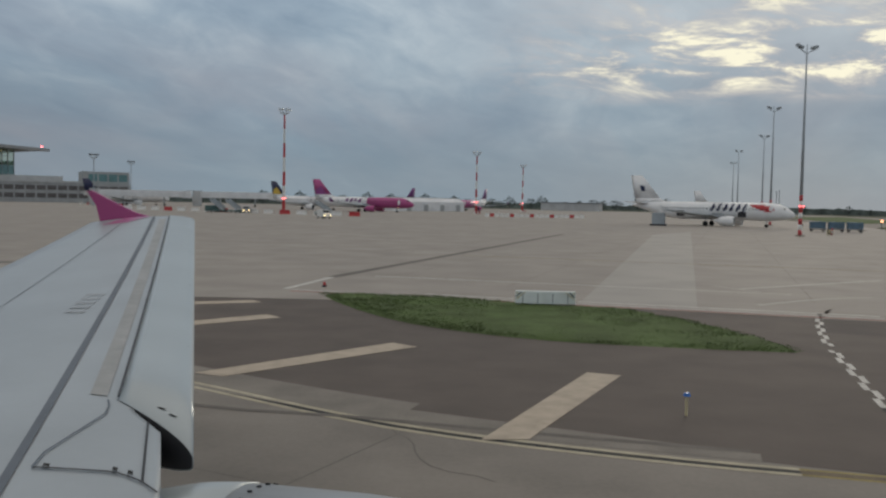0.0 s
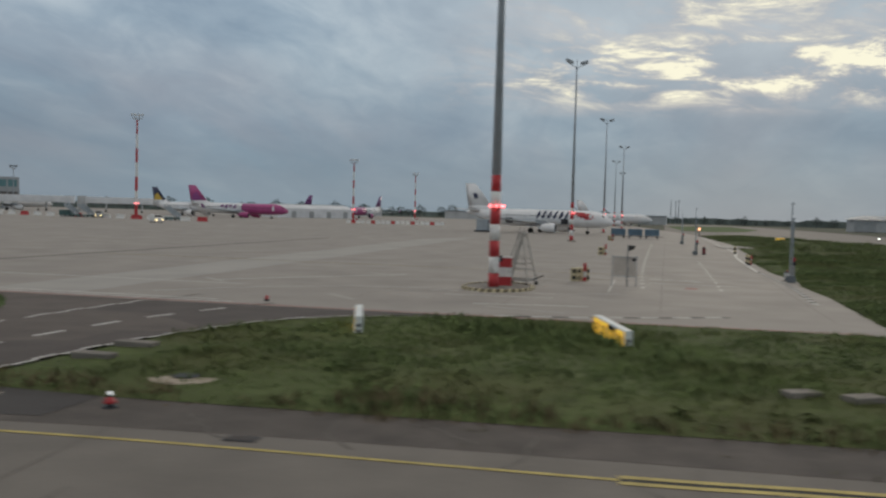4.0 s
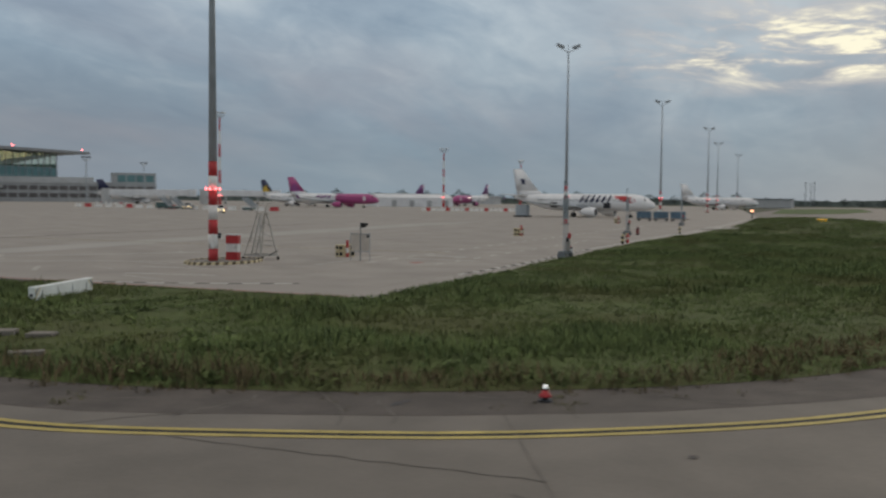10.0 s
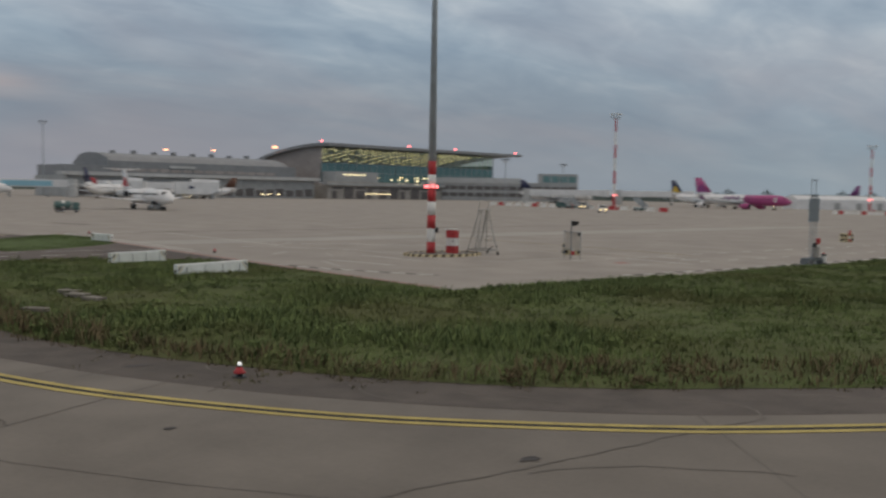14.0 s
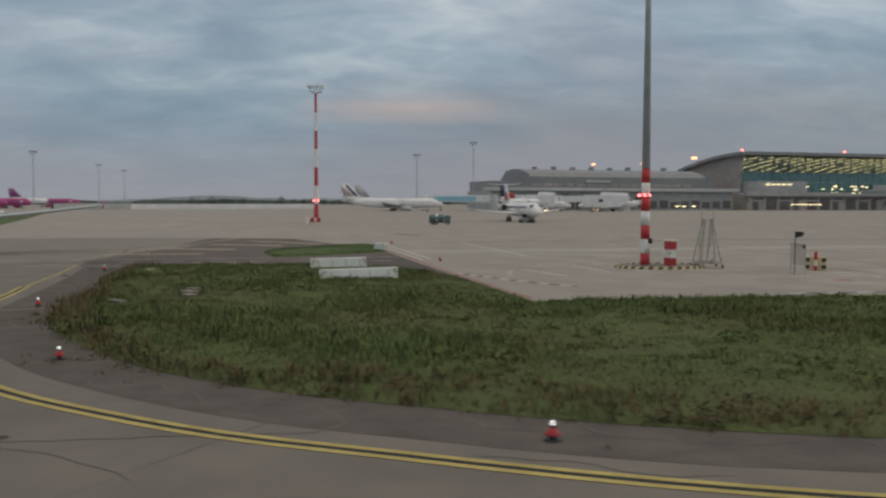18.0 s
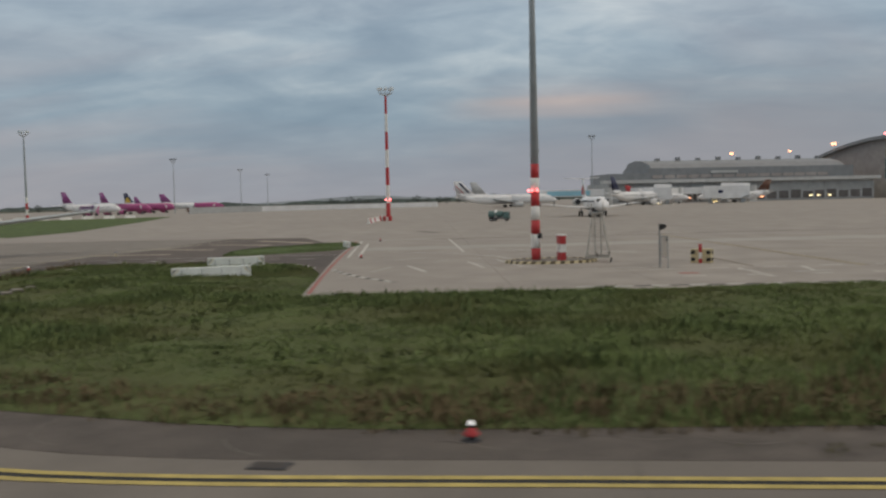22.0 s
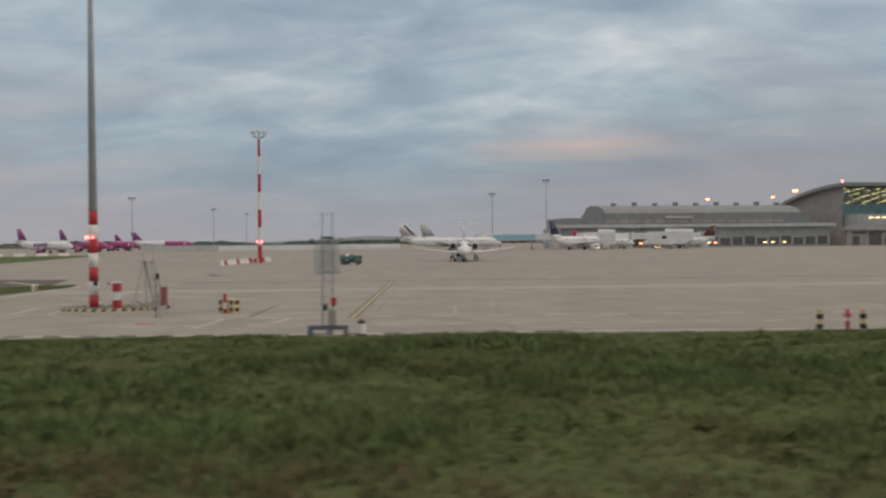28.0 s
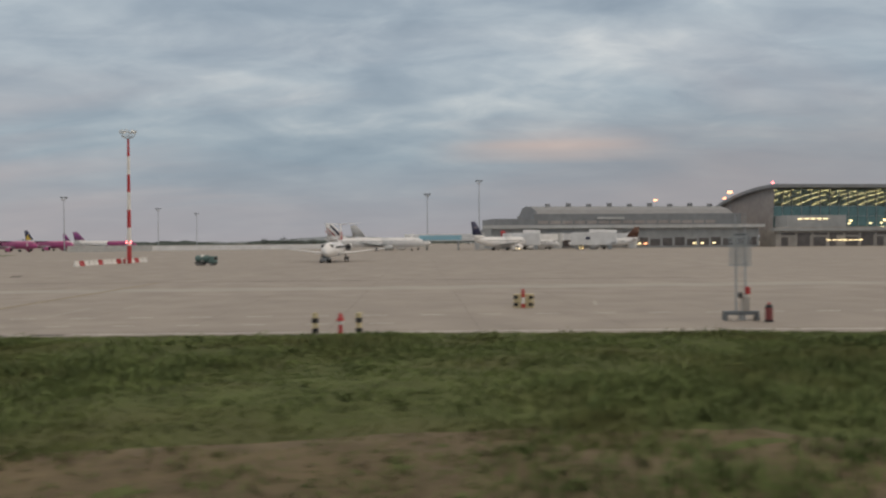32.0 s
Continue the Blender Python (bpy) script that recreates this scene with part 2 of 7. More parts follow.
M = dict(
    land=mat("land", (0.07, 0.075, 0.04), 0.95, scale=0.05, fine_scale=0.7, var=0.25),
    apron=mat("apron_concrete", (0.342, 0.310, 0.276), 0.8, var=0.1, scale=0.25, fine_scale=6, bump=0.1, stain=0.25),
    patch=mat("newer_concrete", (0.385, 0.362, 0.332), 0.8, var=0.07, scale=0.25, fine_scale=6),
    taxi=mat("taxiway_concrete", (0.195, 0.174, 0.150), 0.8, var=0.12, scale=0.5, fine_scale=12, bump=0.15, stain=0.3),
    oldtaxi=mat("old_taxiway_concrete", (0.245, 0.22, 0.192), 0.8, var=0.12, scale=0.4, fine_scale=10, bump=0.12, stain=0.3),
    strip=mat("edge_concrete", (0.24, 0.217, 0.188), 0.85, var=0.14, scale=0.8, fine_scale=14, bump=0.15, stain=0.3),
    asphalt=mat("dark_asphalt", (0.125, 0.103, 0.089), 0.85, var=0.12, scale=0.5, fine_scale=25, bump=0.25),
    laneasphalt=mat("lane_asphalt", (0.098, 0.081, 0.072), 0.85, var=0.12, scale=0.5, fine_scale=25, bump=0.25),
    shoulder=mat("worn_asphalt", (0.126, 0.108, 0.095), 0.9, var=0.22, scale=0.9, fine_scale=25, bump=0.3, stain=0.4),
    freshasphalt=mat("newer_asphalt", (0.07, 0.062, 0.058), 0.85, var=0.12, scale=0.8, fine_scale=25, bump=0.25),
    oil=mat("oil_stained_asphalt", (0.055, 0.045, 0.04), 0.6, var=0.3, scale=3, fine_scale=12),
    joint=mat("joint_filler", (0.165, 0.15, 0.132), 0.9, var=0.2),
    apronjoint=mat("apron_joint_filler", (0.265, 0.241, 0.215), 0.9, var=0.2),
    white=mat("marking_white", (0.62, 0.60, 0.56), 0.75, var=0.16, scale=3, fine_scale=30),
    cream=mat("marking_cream", (0.50, 0.425, 0.335), 0.8, var=0.12, scale=2, fine_scale=20),
    yellow=mat("marking_yellow", (0.55, 0.44, 0.14), 0.75, var=0.18, scale=2, fine_scale=25),
    wornline=mat("worn_line_cream", (0.50, 0.45, 0.33), 0.8, var=0.18, scale=2, fine_scale=25),
    fadedyellow=mat("faded_yellow", (0.36, 0.29, 0.10), 0.8, var=0.3, scale=1.5, fine_scale=20),
    tanline=mat("worn_tan", (0.20, 0.158, 0.105), 0.85, var=0.25, scale=1.5, fine_scale=20),
    black=mat("marking_black", (0.025, 0.025, 0.025), 0.8, var=0.15),
    grass=mat("grass_soil", (0.106, 0.132, 0.051), 0.95, var=0.3, scale=0.5, fine_scale=8, bump=0.6, col2=(0.068, 0.08, 0.036), spec=0.1, col3=(0.105, 0.108, 0.05)),
    blade=mat("grass_blades", (0.164, 0.219, 0.078), 0.85, var=0.28, scale=0.38, fine_scale=2, col2=(0.085, 0.118, 0.048), spec=0.1, col3=(0.135, 0.142, 0.057), lean=0.8),
    weed=mat("dry_weeds", (0.14, 0.102, 0.06), 0.9, var=0.25, scale=0.6, fine_scale=4, col2=(0.10, 0.092, 0.05), spec=0.1, lean=0.6),
    rim=mat("crack_weed_leaves", (0.135, 0.135, 0.07), 0.9, var=0.3, scale=0.6, fine_scale=4, col2=(0.10, 0.088, 0.055), spec=0.1, lean=0.7),
    lawn=mat("short_grass", (0.11, 0.155, 0.06), 0.95, var=0.25, scale=0.5, fine_scale=9, bump=0.0, col2=(0.068, 0.088, 0.04), spec=0.1, lean=0.5),
    soil=mat("bare_soil", (0.155, 0.122, 0.07), 0.95, var=0.2, scale=0.9, fine_scale=12, bump=0.4),
    # gable tone is lightened so that distance haze sits in the colour
    gable=mat("hazed_gable_cladding", (0.40, 0.365, 0.35), 0.7, var=0.12, scale=0.3),
    ceiling=mat("olive_ceiling_boards", (0.36, 0.34, 0.20), 0.8, var=0.15, scale=0.4),
    # shade inside openings and windows, softened by haze, put into one panel colour
    opening=mat("painted_opening_shade", (0.15, 0.14, 0.14), 0.6, var=0.2, scale=0.4),
    ladder=mat("weathered_ladder_steel", (0.50, 0.48, 0.44), 0.6, var=0.15, scale=3),
    plum=mat("aircraft_plum", (0.29, 0.078, 0.25), 0.3, var=0.05, scale=0.6),
    edgelamp=mat("edge_lamp_glass", (0.85, 0.87, 0.9), 0.25, emit=((1.0, 0.97, 0.93), 0.62)),
    whitelamp=mat("white_lamp", (1, 1, 0.95), 0.3, emit=((1.0, 0.97, 0.85), 4.0)),
    gunmetal=mat("gunmetal_grey", (0.17, 0.19, 0.205), 0.5, 0.2, var=0.1, scale=2),
    steel=mat("galvanised_steel", (0.42, 0.435, 0.44), 0.5, 0.6, var=0.1, scale=2),
    pole=mat("grey_pole", (0.38, 0.42, 0.45), 0.5, 0.0, var=0.08, scale=1.0),
    dark=mat("dark_metal", (0.04, 0.04, 0.045), 0.5, 0.3, var=0.1),
    red=mat("red_paint", (0.50, 0.045, 0.05), 0.5, var=0.12, scale=2),
    paleboard=mat("pale_beige_sheet", (0.60, 0.545, 0.48), 0.7, var=0.1, scale=2),
    dullred=mat("dull_red_sheet", (0.24, 0.06, 0.06), 0.6, var=0.15, scale=3),
    wornwhite=mat("worn_marking_white", (0.47, 0.44, 0.40), 0.8, var=0.2, scale=3, fine_scale=25),
    fadedred=mat("faded_red_marking", (0.42, 0.17, 0.15), 0.8, var=0.2, scale=3, fine_scale=20),
    band=mat("white_paint", (0.80, 0.79, 0.76), 0.5, var=0.08, scale=2),
    brass=mat("yellow_paint", (0.64, 0.55, 0.34), 0.55, var=0.12),
    bodywhite=mat("aircraft_white", (0.86, 0.86, 0.86), 0.28, var=0.04, scale=0.6),
    pink=mat("aircraft_pink", (0.44, 0.085, 0.245), 0.3, var=0.05, scale=0.6),
    purple=mat("aircraft_purple", (0.17, 0.045, 0.19), 0.3, var=0.05, scale=0.6),
    navy=mat("aircraft_navy", (0.025, 0.03, 0.08), 0.3, var=0.05),
    gold=mat("gold_paint", (0.65, 0.45, 0.08), 0.4, var=0.05),
    livred=mat("livery_red", (0.48, 0.045, 0.05), 0.35, var=0.05),
    lightblue=mat("livery_light_blue", (0.30, 0.56, 0.68), 0.35, var=0.05),
    winggrey=mat("wing_grey", (0.415, 0.45, 0.475), 0.36, 0.15, var=0.06, scale=0.8, stain=0.12),
    wingpanel=mat("wing_panel_grey", (0.465, 0.51, 0.525), 0.3, 0.2, var=0.05, scale=0.8, stain=0.1),
    winglow=mat("underwing_grey", (0.36, 0.38, 0.40), 0.4, 0.1, var=0.06),
    strip_grey=mat("worn_panel_grey", (0.40, 0.40, 0.39), 0.45, 0.1, var=0.15, scale=1.2, fine_scale=9, stain=0.3),
    sealant=mat("sealant_grey", (0.13, 0.15, 0.18), 0.5, var=0.1),
    glassdark=mat("dark_glazing", (0.02, 0.025, 0.03), 0.12, var=0.02, spec=0.6),
    rubber=mat("tyre_rubber", (0.02, 0.02, 0.02), 0.85, var=0.1),
    tealglass=mat("teal_glazing", (0.15, 0.29, 0.30), 0.2, 0.1, var=0.1, scale=0.3, spec=0.7),
    # roof grey lifted and cooled in place of distance haze
    roof=mat("hazed_roof_metal", (0.25, 0.262, 0.275), 0.5, 0.0, var=0.08, scale=0.3),
    clad=mat("grey_cladding", (0.40, 0.415, 0.42), 0.6, var=0.1, scale=0.3),
    cladlight=mat("light_cladding", (0.52, 0.53, 0.53), 0.6, var=0.08, scale=0.3),
    beige=mat("beige_cladding", (0.40, 0.375, 0.345), 0.7, var=0.1, scale=0.3),
    wallwhite=mat("white_wall", (0.78, 0.79, 0.80), 0.6, var=0.08, scale=0.3),
    bluebox=mat("blue_tarpaulin", (0.115, 0.185, 0.25), 0.6, var=0.15, scale=1),
    green=mat("green_paint", (0.11, 0.19, 0.18), 0.5, var=0.12),
    # distant foliage: haze is mixed into these base colours, paler and bluer
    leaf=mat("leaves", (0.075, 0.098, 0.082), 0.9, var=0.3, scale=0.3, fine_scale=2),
    hazeleaf=mat("hazy_far_leaves", (0.10, 0.125, 0.115), 0.95, var=0.25, scale=0.1, fine_scale=1.0),
    hill=mat("hazy_woodland", (0.25, 0.285, 0.31), 0.95, var=0.1, scale=0.02),
    signyellow=mat("sign_yellow", (0.8, 0.5, 0.03), 0.5, emit=((1.0, 0.55, 0.05), 0.55)),
    signwhite=mat("sign_white", (0.80, 0.83, 0.81), 0.55, var=0.06, scale=2),
    redlamp=mat("red_lamp", (0.8, 0.1, 0.1), 0.3, emit=((1.0, 0.16, 0.16), 5.0)),
    warmlamp=mat("warm_lamp", (1, 0.7, 0.4), 0.3, emit=((1.0, 0.40, 0.2), 2.6)),
    hotlamp=mat("landing_lamp", (1, 0.9, 0.6), 0.3, emit=((1.0, 0.72, 0.28), 5.0)),
    inlamp=mat("hall_lamp", (1, 0.8, 0.4), 0.3, emit=((0.95, 0.80, 0.46), 1.9)),
    orange=mat("marking_orange", (0.55, 0.27, 0.03), 0.7, var=0.15, scale=3),
    rust=mat("tail_orange", (0.13, 0.06, 0.04), 0.35, var=0.06),
    lens=mat("lamp_lens", (0.72, 0.78, 0.82), 0.2, var=0.05),
    bluelens=mat("blue_lens", (0.05, 0.16, 0.5), 0.25, var=0.05),
)


def clear_glass(name, tint, gloss):
    m = bpy.data.materials.new(name)
    m.use_nodes = True
    nt = m.node_tree
    nt.nodes.clear()
    out, mix, see, shine = (nt.nodes.new(k) for k in ("ShaderNodeOutputMaterial", "ShaderNodeMixShader", "ShaderNodeBsdfTransparent", "ShaderNodeBsdfGlossy"))
    see.inputs[0].default_value, shine.inputs[0].default_value, shine.inputs["Roughness"].default_value = (*tint, 1), (0.8, 0.95, 0.95, 1), 0.08
    mix.inputs[0].default_value = gloss
    nt.links.new(see.outputs[0], mix.inputs[1])
    nt.links.new(shine.outputs[0], mix.inputs[2])
    nt.links.new(mix.outputs[0], out.inputs[0])
    return m


M["hallglass"] = clear_glass("clear_teal_glazing", (0.90, 0.93, 0.84), 0.07)


# ---- mesh helpers ----
def mesh_of(name, bm, *mats):
    me = bpy.data.meshes.new(name)
    bm.to_mesh(me)
    bm.free()
    for m in mats:
        me.materials.append(m)
    return me


def part(name, bm, material, parent=None, label="", smooth=False):
    mats = material if isinstance(material, (list, tuple)) else [material]
    me = mesh_of(name, bm, *mats)
    if smooth:
        me.polygons.foreach_set("use_smooth", [True] * len(me.polygons))
    ob = new(name, me)
    ob.parent = parent
    return tagged(ob, label)


def thing(name, label, category, x=0.0, y=0.0, z=0.0, turn=0.0, group="", kind=""):
    ob = new(name)
    ob.matrix_basis = pose(x, y, z, 0, 0, turn)
    return tagged(ob, label, category, group, kind)


def solid(name, bm, material, label, category, group="", kind="", smooth=False):
    ob = part(name, bm, material, None, "", smooth)
    return tagged(ob, label, category, group, kind)


def box(bm, x0, y0, z0, x1, y1, z1, bevel=0.0, mi=0):
    vs = [bm.verts.new(c) for c in ((x0, y0, z0), (x1, y0, z0), (x1, y1, z0), (x0, y1, z0), (x0, y0, z1), (x1, y0, z1), (x1, y1, z1), (x0, y1, z1))]
    fs = [bm.faces.new([vs[i] for i in f]) for f in ((3, 2, 1, 0), (4, 5, 6, 7), (0, 1, 5, 4), (1, 2, 6, 5), (2, 3, 7, 6), (3, 0, 4, 7))]
    for f in fs:
        f.material_index = mi
    if bevel:
        es = list({e for f in fs for e in f.edges})
        bmesh.ops.bevel(bm, geom=es, offset=bevel, segments=2, affect="EDGES", profile=0.6)
    return bm


def boxm(x0, y0, z0, x1, y1, z1, bevel=0.0):
    return box(bmesh.new(), x0, y0, z0, x1, y1, z1, bevel)


def tube(bm, a, b, r0, r1=None, n=10, caps=True):
    a, b = Vector(a), Vector(b)
    r1 = r0 if r1 is None else r1
    q = (b - a).to_track_quat("Z", "Y")
    rings = []
    for p, r in ((a, r0), (b, r1)):
        rings.append([bm.verts.new(p + q @ Vector((r * math.cos(k * math.tau / n), r * math.sin(k * math.tau / n), 0))) for k in range(n)])
    for k in range(n):
        bm.faces.new((rings[0][k], rings[0][(k + 1) % n], rings[1][(k + 1) % n], rings[1][k]))
    if caps:
        bm.faces.new(rings[0][::-1])
        bm.faces.new(rings[1])
    return bm


def tubem(a, b, r0, r1=None, n=10):
    return tube(bmesh.new(), a, b, r0, r1, n)


def loft(sections, caps=True, bm=None, closed=True):
    bm = bm or bmesh.new()
    rings = [[bm.verts.new(p) for p in s] for s in sections]
    n = len(rings[0])
    for a, b in zip(rings, rings[1:]):
        for k in range(n if closed else n - 1):
            bm.faces.new((a[k], a[(k + 1) % n], b[(k + 1) % n], b[k]))
    if caps and closed:
        bm.faces.new(rings[0][::-1])
        bm.faces.new(rings[-1])
    bmesh.ops.recalc_face_normals(bm, faces=bm.faces)
    return bm


def ground_lift(xs, ys):
    """Height of the pavement over the apron: the taxiway lies on a low crown that fades out towards the apron."""
    xs, ys = np.asarray(xs, float), np.asarray(ys, float)
    lift = np.interp(xs, (8, 20, 40, 54, 66), (0.0, 0.08, 0.17, 0.29, 0.36))
    out = np.zeros(len(xs))
    for i in range(0, len(xs), 20000):
        x, y = xs[i:i + 20000], ys[i:i + 20000]
        d2 = (x[:, None] - CROWN_EDGE[:, 0]) ** 2 + (y[:, None] - CROWN_EDGE[:, 1]) ** 2
        k = d2.argmin(1)
        t = CROWN_EDGE[np.minimum(k + 1, len(CROWN_EDGE) - 1)] - CROWN_EDGE[np.maximum(k - 1, 0)]
        beyond = t[:, 0] * (y - CROWN_EDGE[k, 1]) - t[:, 1] * (x - CROWN_EDGE[k, 0]) > 0
        out[i:i + 20000] = lift[i:i + 20000] * np.clip(1 - np.where(beyond, np.sqrt(d2[np.arange(len(k)), k]), 0) / 14, 0, 1)
    return out


def ground_at(x, y):
    return float(ground_lift([x], [y])[0])


def settle(bm, cuts_x=(), cuts_y=()):
    """Lays flat sheets onto the crowned ground."""
    for axis, cuts in ((0, cuts_x), (1, cuts_y)):
        for c in cuts:
            co, no = [0, 0, 0], [0, 0, 0]
            co[axis], no[axis] = c, 1
            bmesh.ops.bisect_plane(bm, geom=bm.verts[:] + bm.edges[:] + bm.faces[:], plane_co=co, plane_no=no)
    vs = bm.verts[:]
    for v, h in zip(vs, ground_lift([v.co.x for v in vs], [v.co.y for v in vs])):
        v.co.z += h
    return bm


def flat(points, z=0.0):
    bm = bmesh.new()
    f = bm.faces.new([bm.verts.new((x, y, z)) for x, y in points])
    f.normal_update()
    if f.normal.z < 0:
        f.normal_flip()
    bmesh.ops.triangulate(bm, faces=bm.faces)
    return settle(bm) if max(p[0] for p in points) < 140 and max(p[1] for p in points) < 60 else bm


def smooth_line(pts, step=1.0):
    """Catmull-Rom through plan points."""
    pts = [Vector(p) for p in pts]
    out = []
    for i in range(len(pts) - 1):
        p0, p1, p2, p3 = pts[max(i - 1, 0)], pts[i], pts[i + 1], pts[min(i + 2, len(pts) - 1)]
        n = max(1, int((p2 - p1).length / step))
        for k in range(n):
            t = k / n
            out.append(0.5 * ((2 * p1) + (p2 - p0) * t + (2 * p0 - 5 * p1 + 4 * p2 - p3) * t * t + (3 * p1 - p0 - 3 * p2 + p3) * t ** 3))
    return out + [pts[-1]]


def ribbon(pts, width, z, offset=0.0, bm=None):
    bm = bm or bmesh.new()
    prev = None
    for i, p in enumerate(pts):
        d = (pts[min(i + 1, len(pts) - 1)] - pts[max(i - 1, 0)]).normalized()
        nrm = Vector((-d.y, d.x))
        a, b = p + nrm * (offset + width / 2), p + nrm * (offset - width / 2)
        ha, hb = ground_lift([a.x, b.x], [a.y, b.y])
        cur = (bm.verts.new((a.x, a.y, z + ha)), bm.verts.new((b.x, b.y, z + hb)))
        if prev:
            bm.faces.new((prev[1], cur[1], cur[0], prev[0]))
        prev = cur
    return bm


def along(pts, s):
    """Point and direction at the arc length s of a plan line."""
    for a, b in zip(pts, pts[1:]):
        l = (b - a).length
        if s <= l:
            return a + (b - a) * (s / l), (b - a).normalized()
        s -= l
    return pts[-1], (pts[-1] - pts[-2]).normalized()


def length_of(pts):
    return sum((b - a).length for a, b in zip(pts, pts[1:]))


# ---- plan lines ----
GRASS_EDGE = smooth_line([(15.35, 16.59), (19.93, 14.86), (29.89, 12.28), (36.47, 10.65), (42.75, 9), (46.41, 8.74), (49.88, 8.85), (54.36, 9.7), (57.99, 10.93), (60.92, 12.58), (63.03, 14.28),
                          (65.39, 16.24), (67.69, 18.72), (69.09, 20.53), (70.27, 22.08), (71.73, 24.47), (72.85, 26.95), (75.52, 34), (78.75, 41.83), (87.99, 62.7), (97.54, 84.01), (112, 118), (150, 200)])
CONC_EDGE = smooth_line([(-60, 60), (-30, 36), (-14, 26), (-1.7, 19.5), (5.5, 16.2), (9.99, 14.55), (13.97, 13.36), (22.13, 11.77), (29.9, 9.94), (37.6, 7.92), (43.67, 6.48), (45.74, 6.3), (49.06, 6.53), (51.33, 6.72), (53.48, 7.11), (55.94, 7.67), (59.9, 9.23),
                         (63, 10.97), (65.7, 13.18), (67.34, 14.64), (69.02, 16.45), (70.62, 18.65), (71.95, 20.32), (73.32, 22.76), (74.27, 24.99), (75.75, 28.52), (77.53, 32.66), (80.65, 40.09), (89.81, 61.26), (99.38, 82.63), (114, 116.5), (152, 198.5)])
CROWN_EDGE = np.array([(p.x, p.y) for p in CONC_EDGE])
YELLOW = smooth_line([(-45, 46), (-22, 32), (-10, 23.6), (-6, 21), (-2.3, 18.3), (0.2, 16.9), (4.1, 15.5), (8, 14.5), (13.97, 12.76), (21.63, 11), (29.9, 8.78), (32.9, 8.13), (37.2, 7.06), (40, 6.32), (41.89, 5.78), (44.16, 5.17), (46.16, 5), (49.07, 5.12), (51.94, 5.34), (54.54, 5.87), (58, 6.98),
                      (60.89, 8.43), (63.65, 10.13), (66.15, 12.23), (68.36, 14.2), (70.13, 16.01), (71.73, 17.92), (73.06, 19.87), (74.24, 22.2), (75.28, 24.62), (76.37, 27.25), (78.44, 32.08), (81.27, 38.92), (90.72, 60.79), (100.3, 82.17), (115, 116), (153, 198)])
APRON_EAST = [(46.0, 28.3), (48.0, 34.8), (51.3, 45), (53.6, 54), (55.5, 58.6), (58, 69.5), (63.5, 87.5), (71, 107), (85, 150), (107, 236)]
D3 = smooth_line([(12.6, 8.4), (13.5, 10.5), (14.8, 14.0), (16.0, 18.8), (17, 21.9), (18.1, 24.6), (20.7, 29.0), (22.8, 31.0), (25.2, 31.9), (29, 32.0)], 0.6)
D1 = smooth_line([(6.2, 8.6), (7.3, 11.8), (8.6, 15.6), (9.4, 18.6), (10.7, 23.5), (12.7, 30.6), (15.2, 37.2), (17.0, 40.0)], 0.6)
D2 = smooth_line([(11.9, 15.6), (12.8, 18.4), (13.9, 22.4), (15.3, 26.8), (16.6, 30.0), (19.4, 34.6), (22.0, 37.6)], 0.6)

CRACK_A = [(61.03, 2.82), (61.34, 4.1), (61.73, 5.01), (62.11, 5.92), (62.7, 7.51), (63.54, 9.93), (64.29, 11.6)]
CRACK_B = [(47.35, 4.71), (51.05, 3.72), (53.93, 2.98)]
CRACK_C = [(48.84, 9.19), (49.14, 8.32), (49.79, 7.25), (50.1, 5.74)]
CRACK_D = [(54.05, 8.87), (54.15, 7.93), (54.45, 6.9)]
CRACK_E = [(44.15, 8.37), (43.96, 7.61), (44.05, 6.56)]

# ---- ground and pavements ----
solid("ground", flat([(-4500, -4500), (4500, -4500), (4500, 4500), (-4500, 4500)], -0.08), M["land"], "dull green and brown open airfield land", "ground", kind="structure")
apron = solid("apron", flat([*APRON_EAST, (118, 300), (140, 420), (150, 620), (-900, 900), (-1100, 100), (-620, -300), (-140, -300), (-40, 0), (-27, 31.4), (-22, 39.8), (5, 39.3), (15, 36.4), (20, 35.05), (34.6, 31.25), (40, 29.85)], 0.0),
              M["apron"], "wide grey-beige concrete apron with faint stains", "apron", kind="structure")
taxi = solid("taxiway", settle(flat([*[(p.x, p.y) for p in CONC_EDGE], (420, 120), (200, -300), (-300, -300), (-300, 60)], -0.02), (8, 20, 40, 54, 66)), M["taxi"], "worn concrete taxiway with cracks and joints", "taxiway", kind="structure")
solid("connecting_taxiway", flat([(-27, 31.5), (-22, 39.9), (5, 39.4), (15, 36.5), (20, 35.15), (34.6, 31.35), (29, 31.9), (25.2, 31.7), (22.8, 31.0), (20.7, 29.0), (18.1, 24.6), (17, 21.9), (15.4, 16.6), (15.0, 12.7), (10, 14.0), (5.5, 15.6), (-1.7, 18.8), (-14, 25.4)], -0.012),
      M["asphalt"], "dark asphalt connecting taxiway", "taxiway", kind="structure")
solid("crossing_taxiway", flat([(105.5, 227), (114, 232), (119.5, 226.5), (123, 214), (124.3, 199), (124.2, 178), (121.8, 155), (116, 130), (120, 125), (152, 160), (199.5, 332.5), (244, 512), (262, 640), (210, 610), (155, 422), (118, 300), (106, 240)], -0.03), M["taxi"], "pale concrete taxiway crossing beyond the grass", "taxiway", kind="structure")
solid("old_taxiway", flat([(-27, 31.3), (-14, 25.9), (-1.7, 19.4), (5.5, 16.1), (9.0, 14.8), (10.5, -60), (-60, -120), (-42, 0)], -0.015), M["oldtaxi"], "paler worn concrete at the start of the taxiway", "taxiway", kind="structure")
loc = [p for p in GRASS_EDGE if p.y < 118]
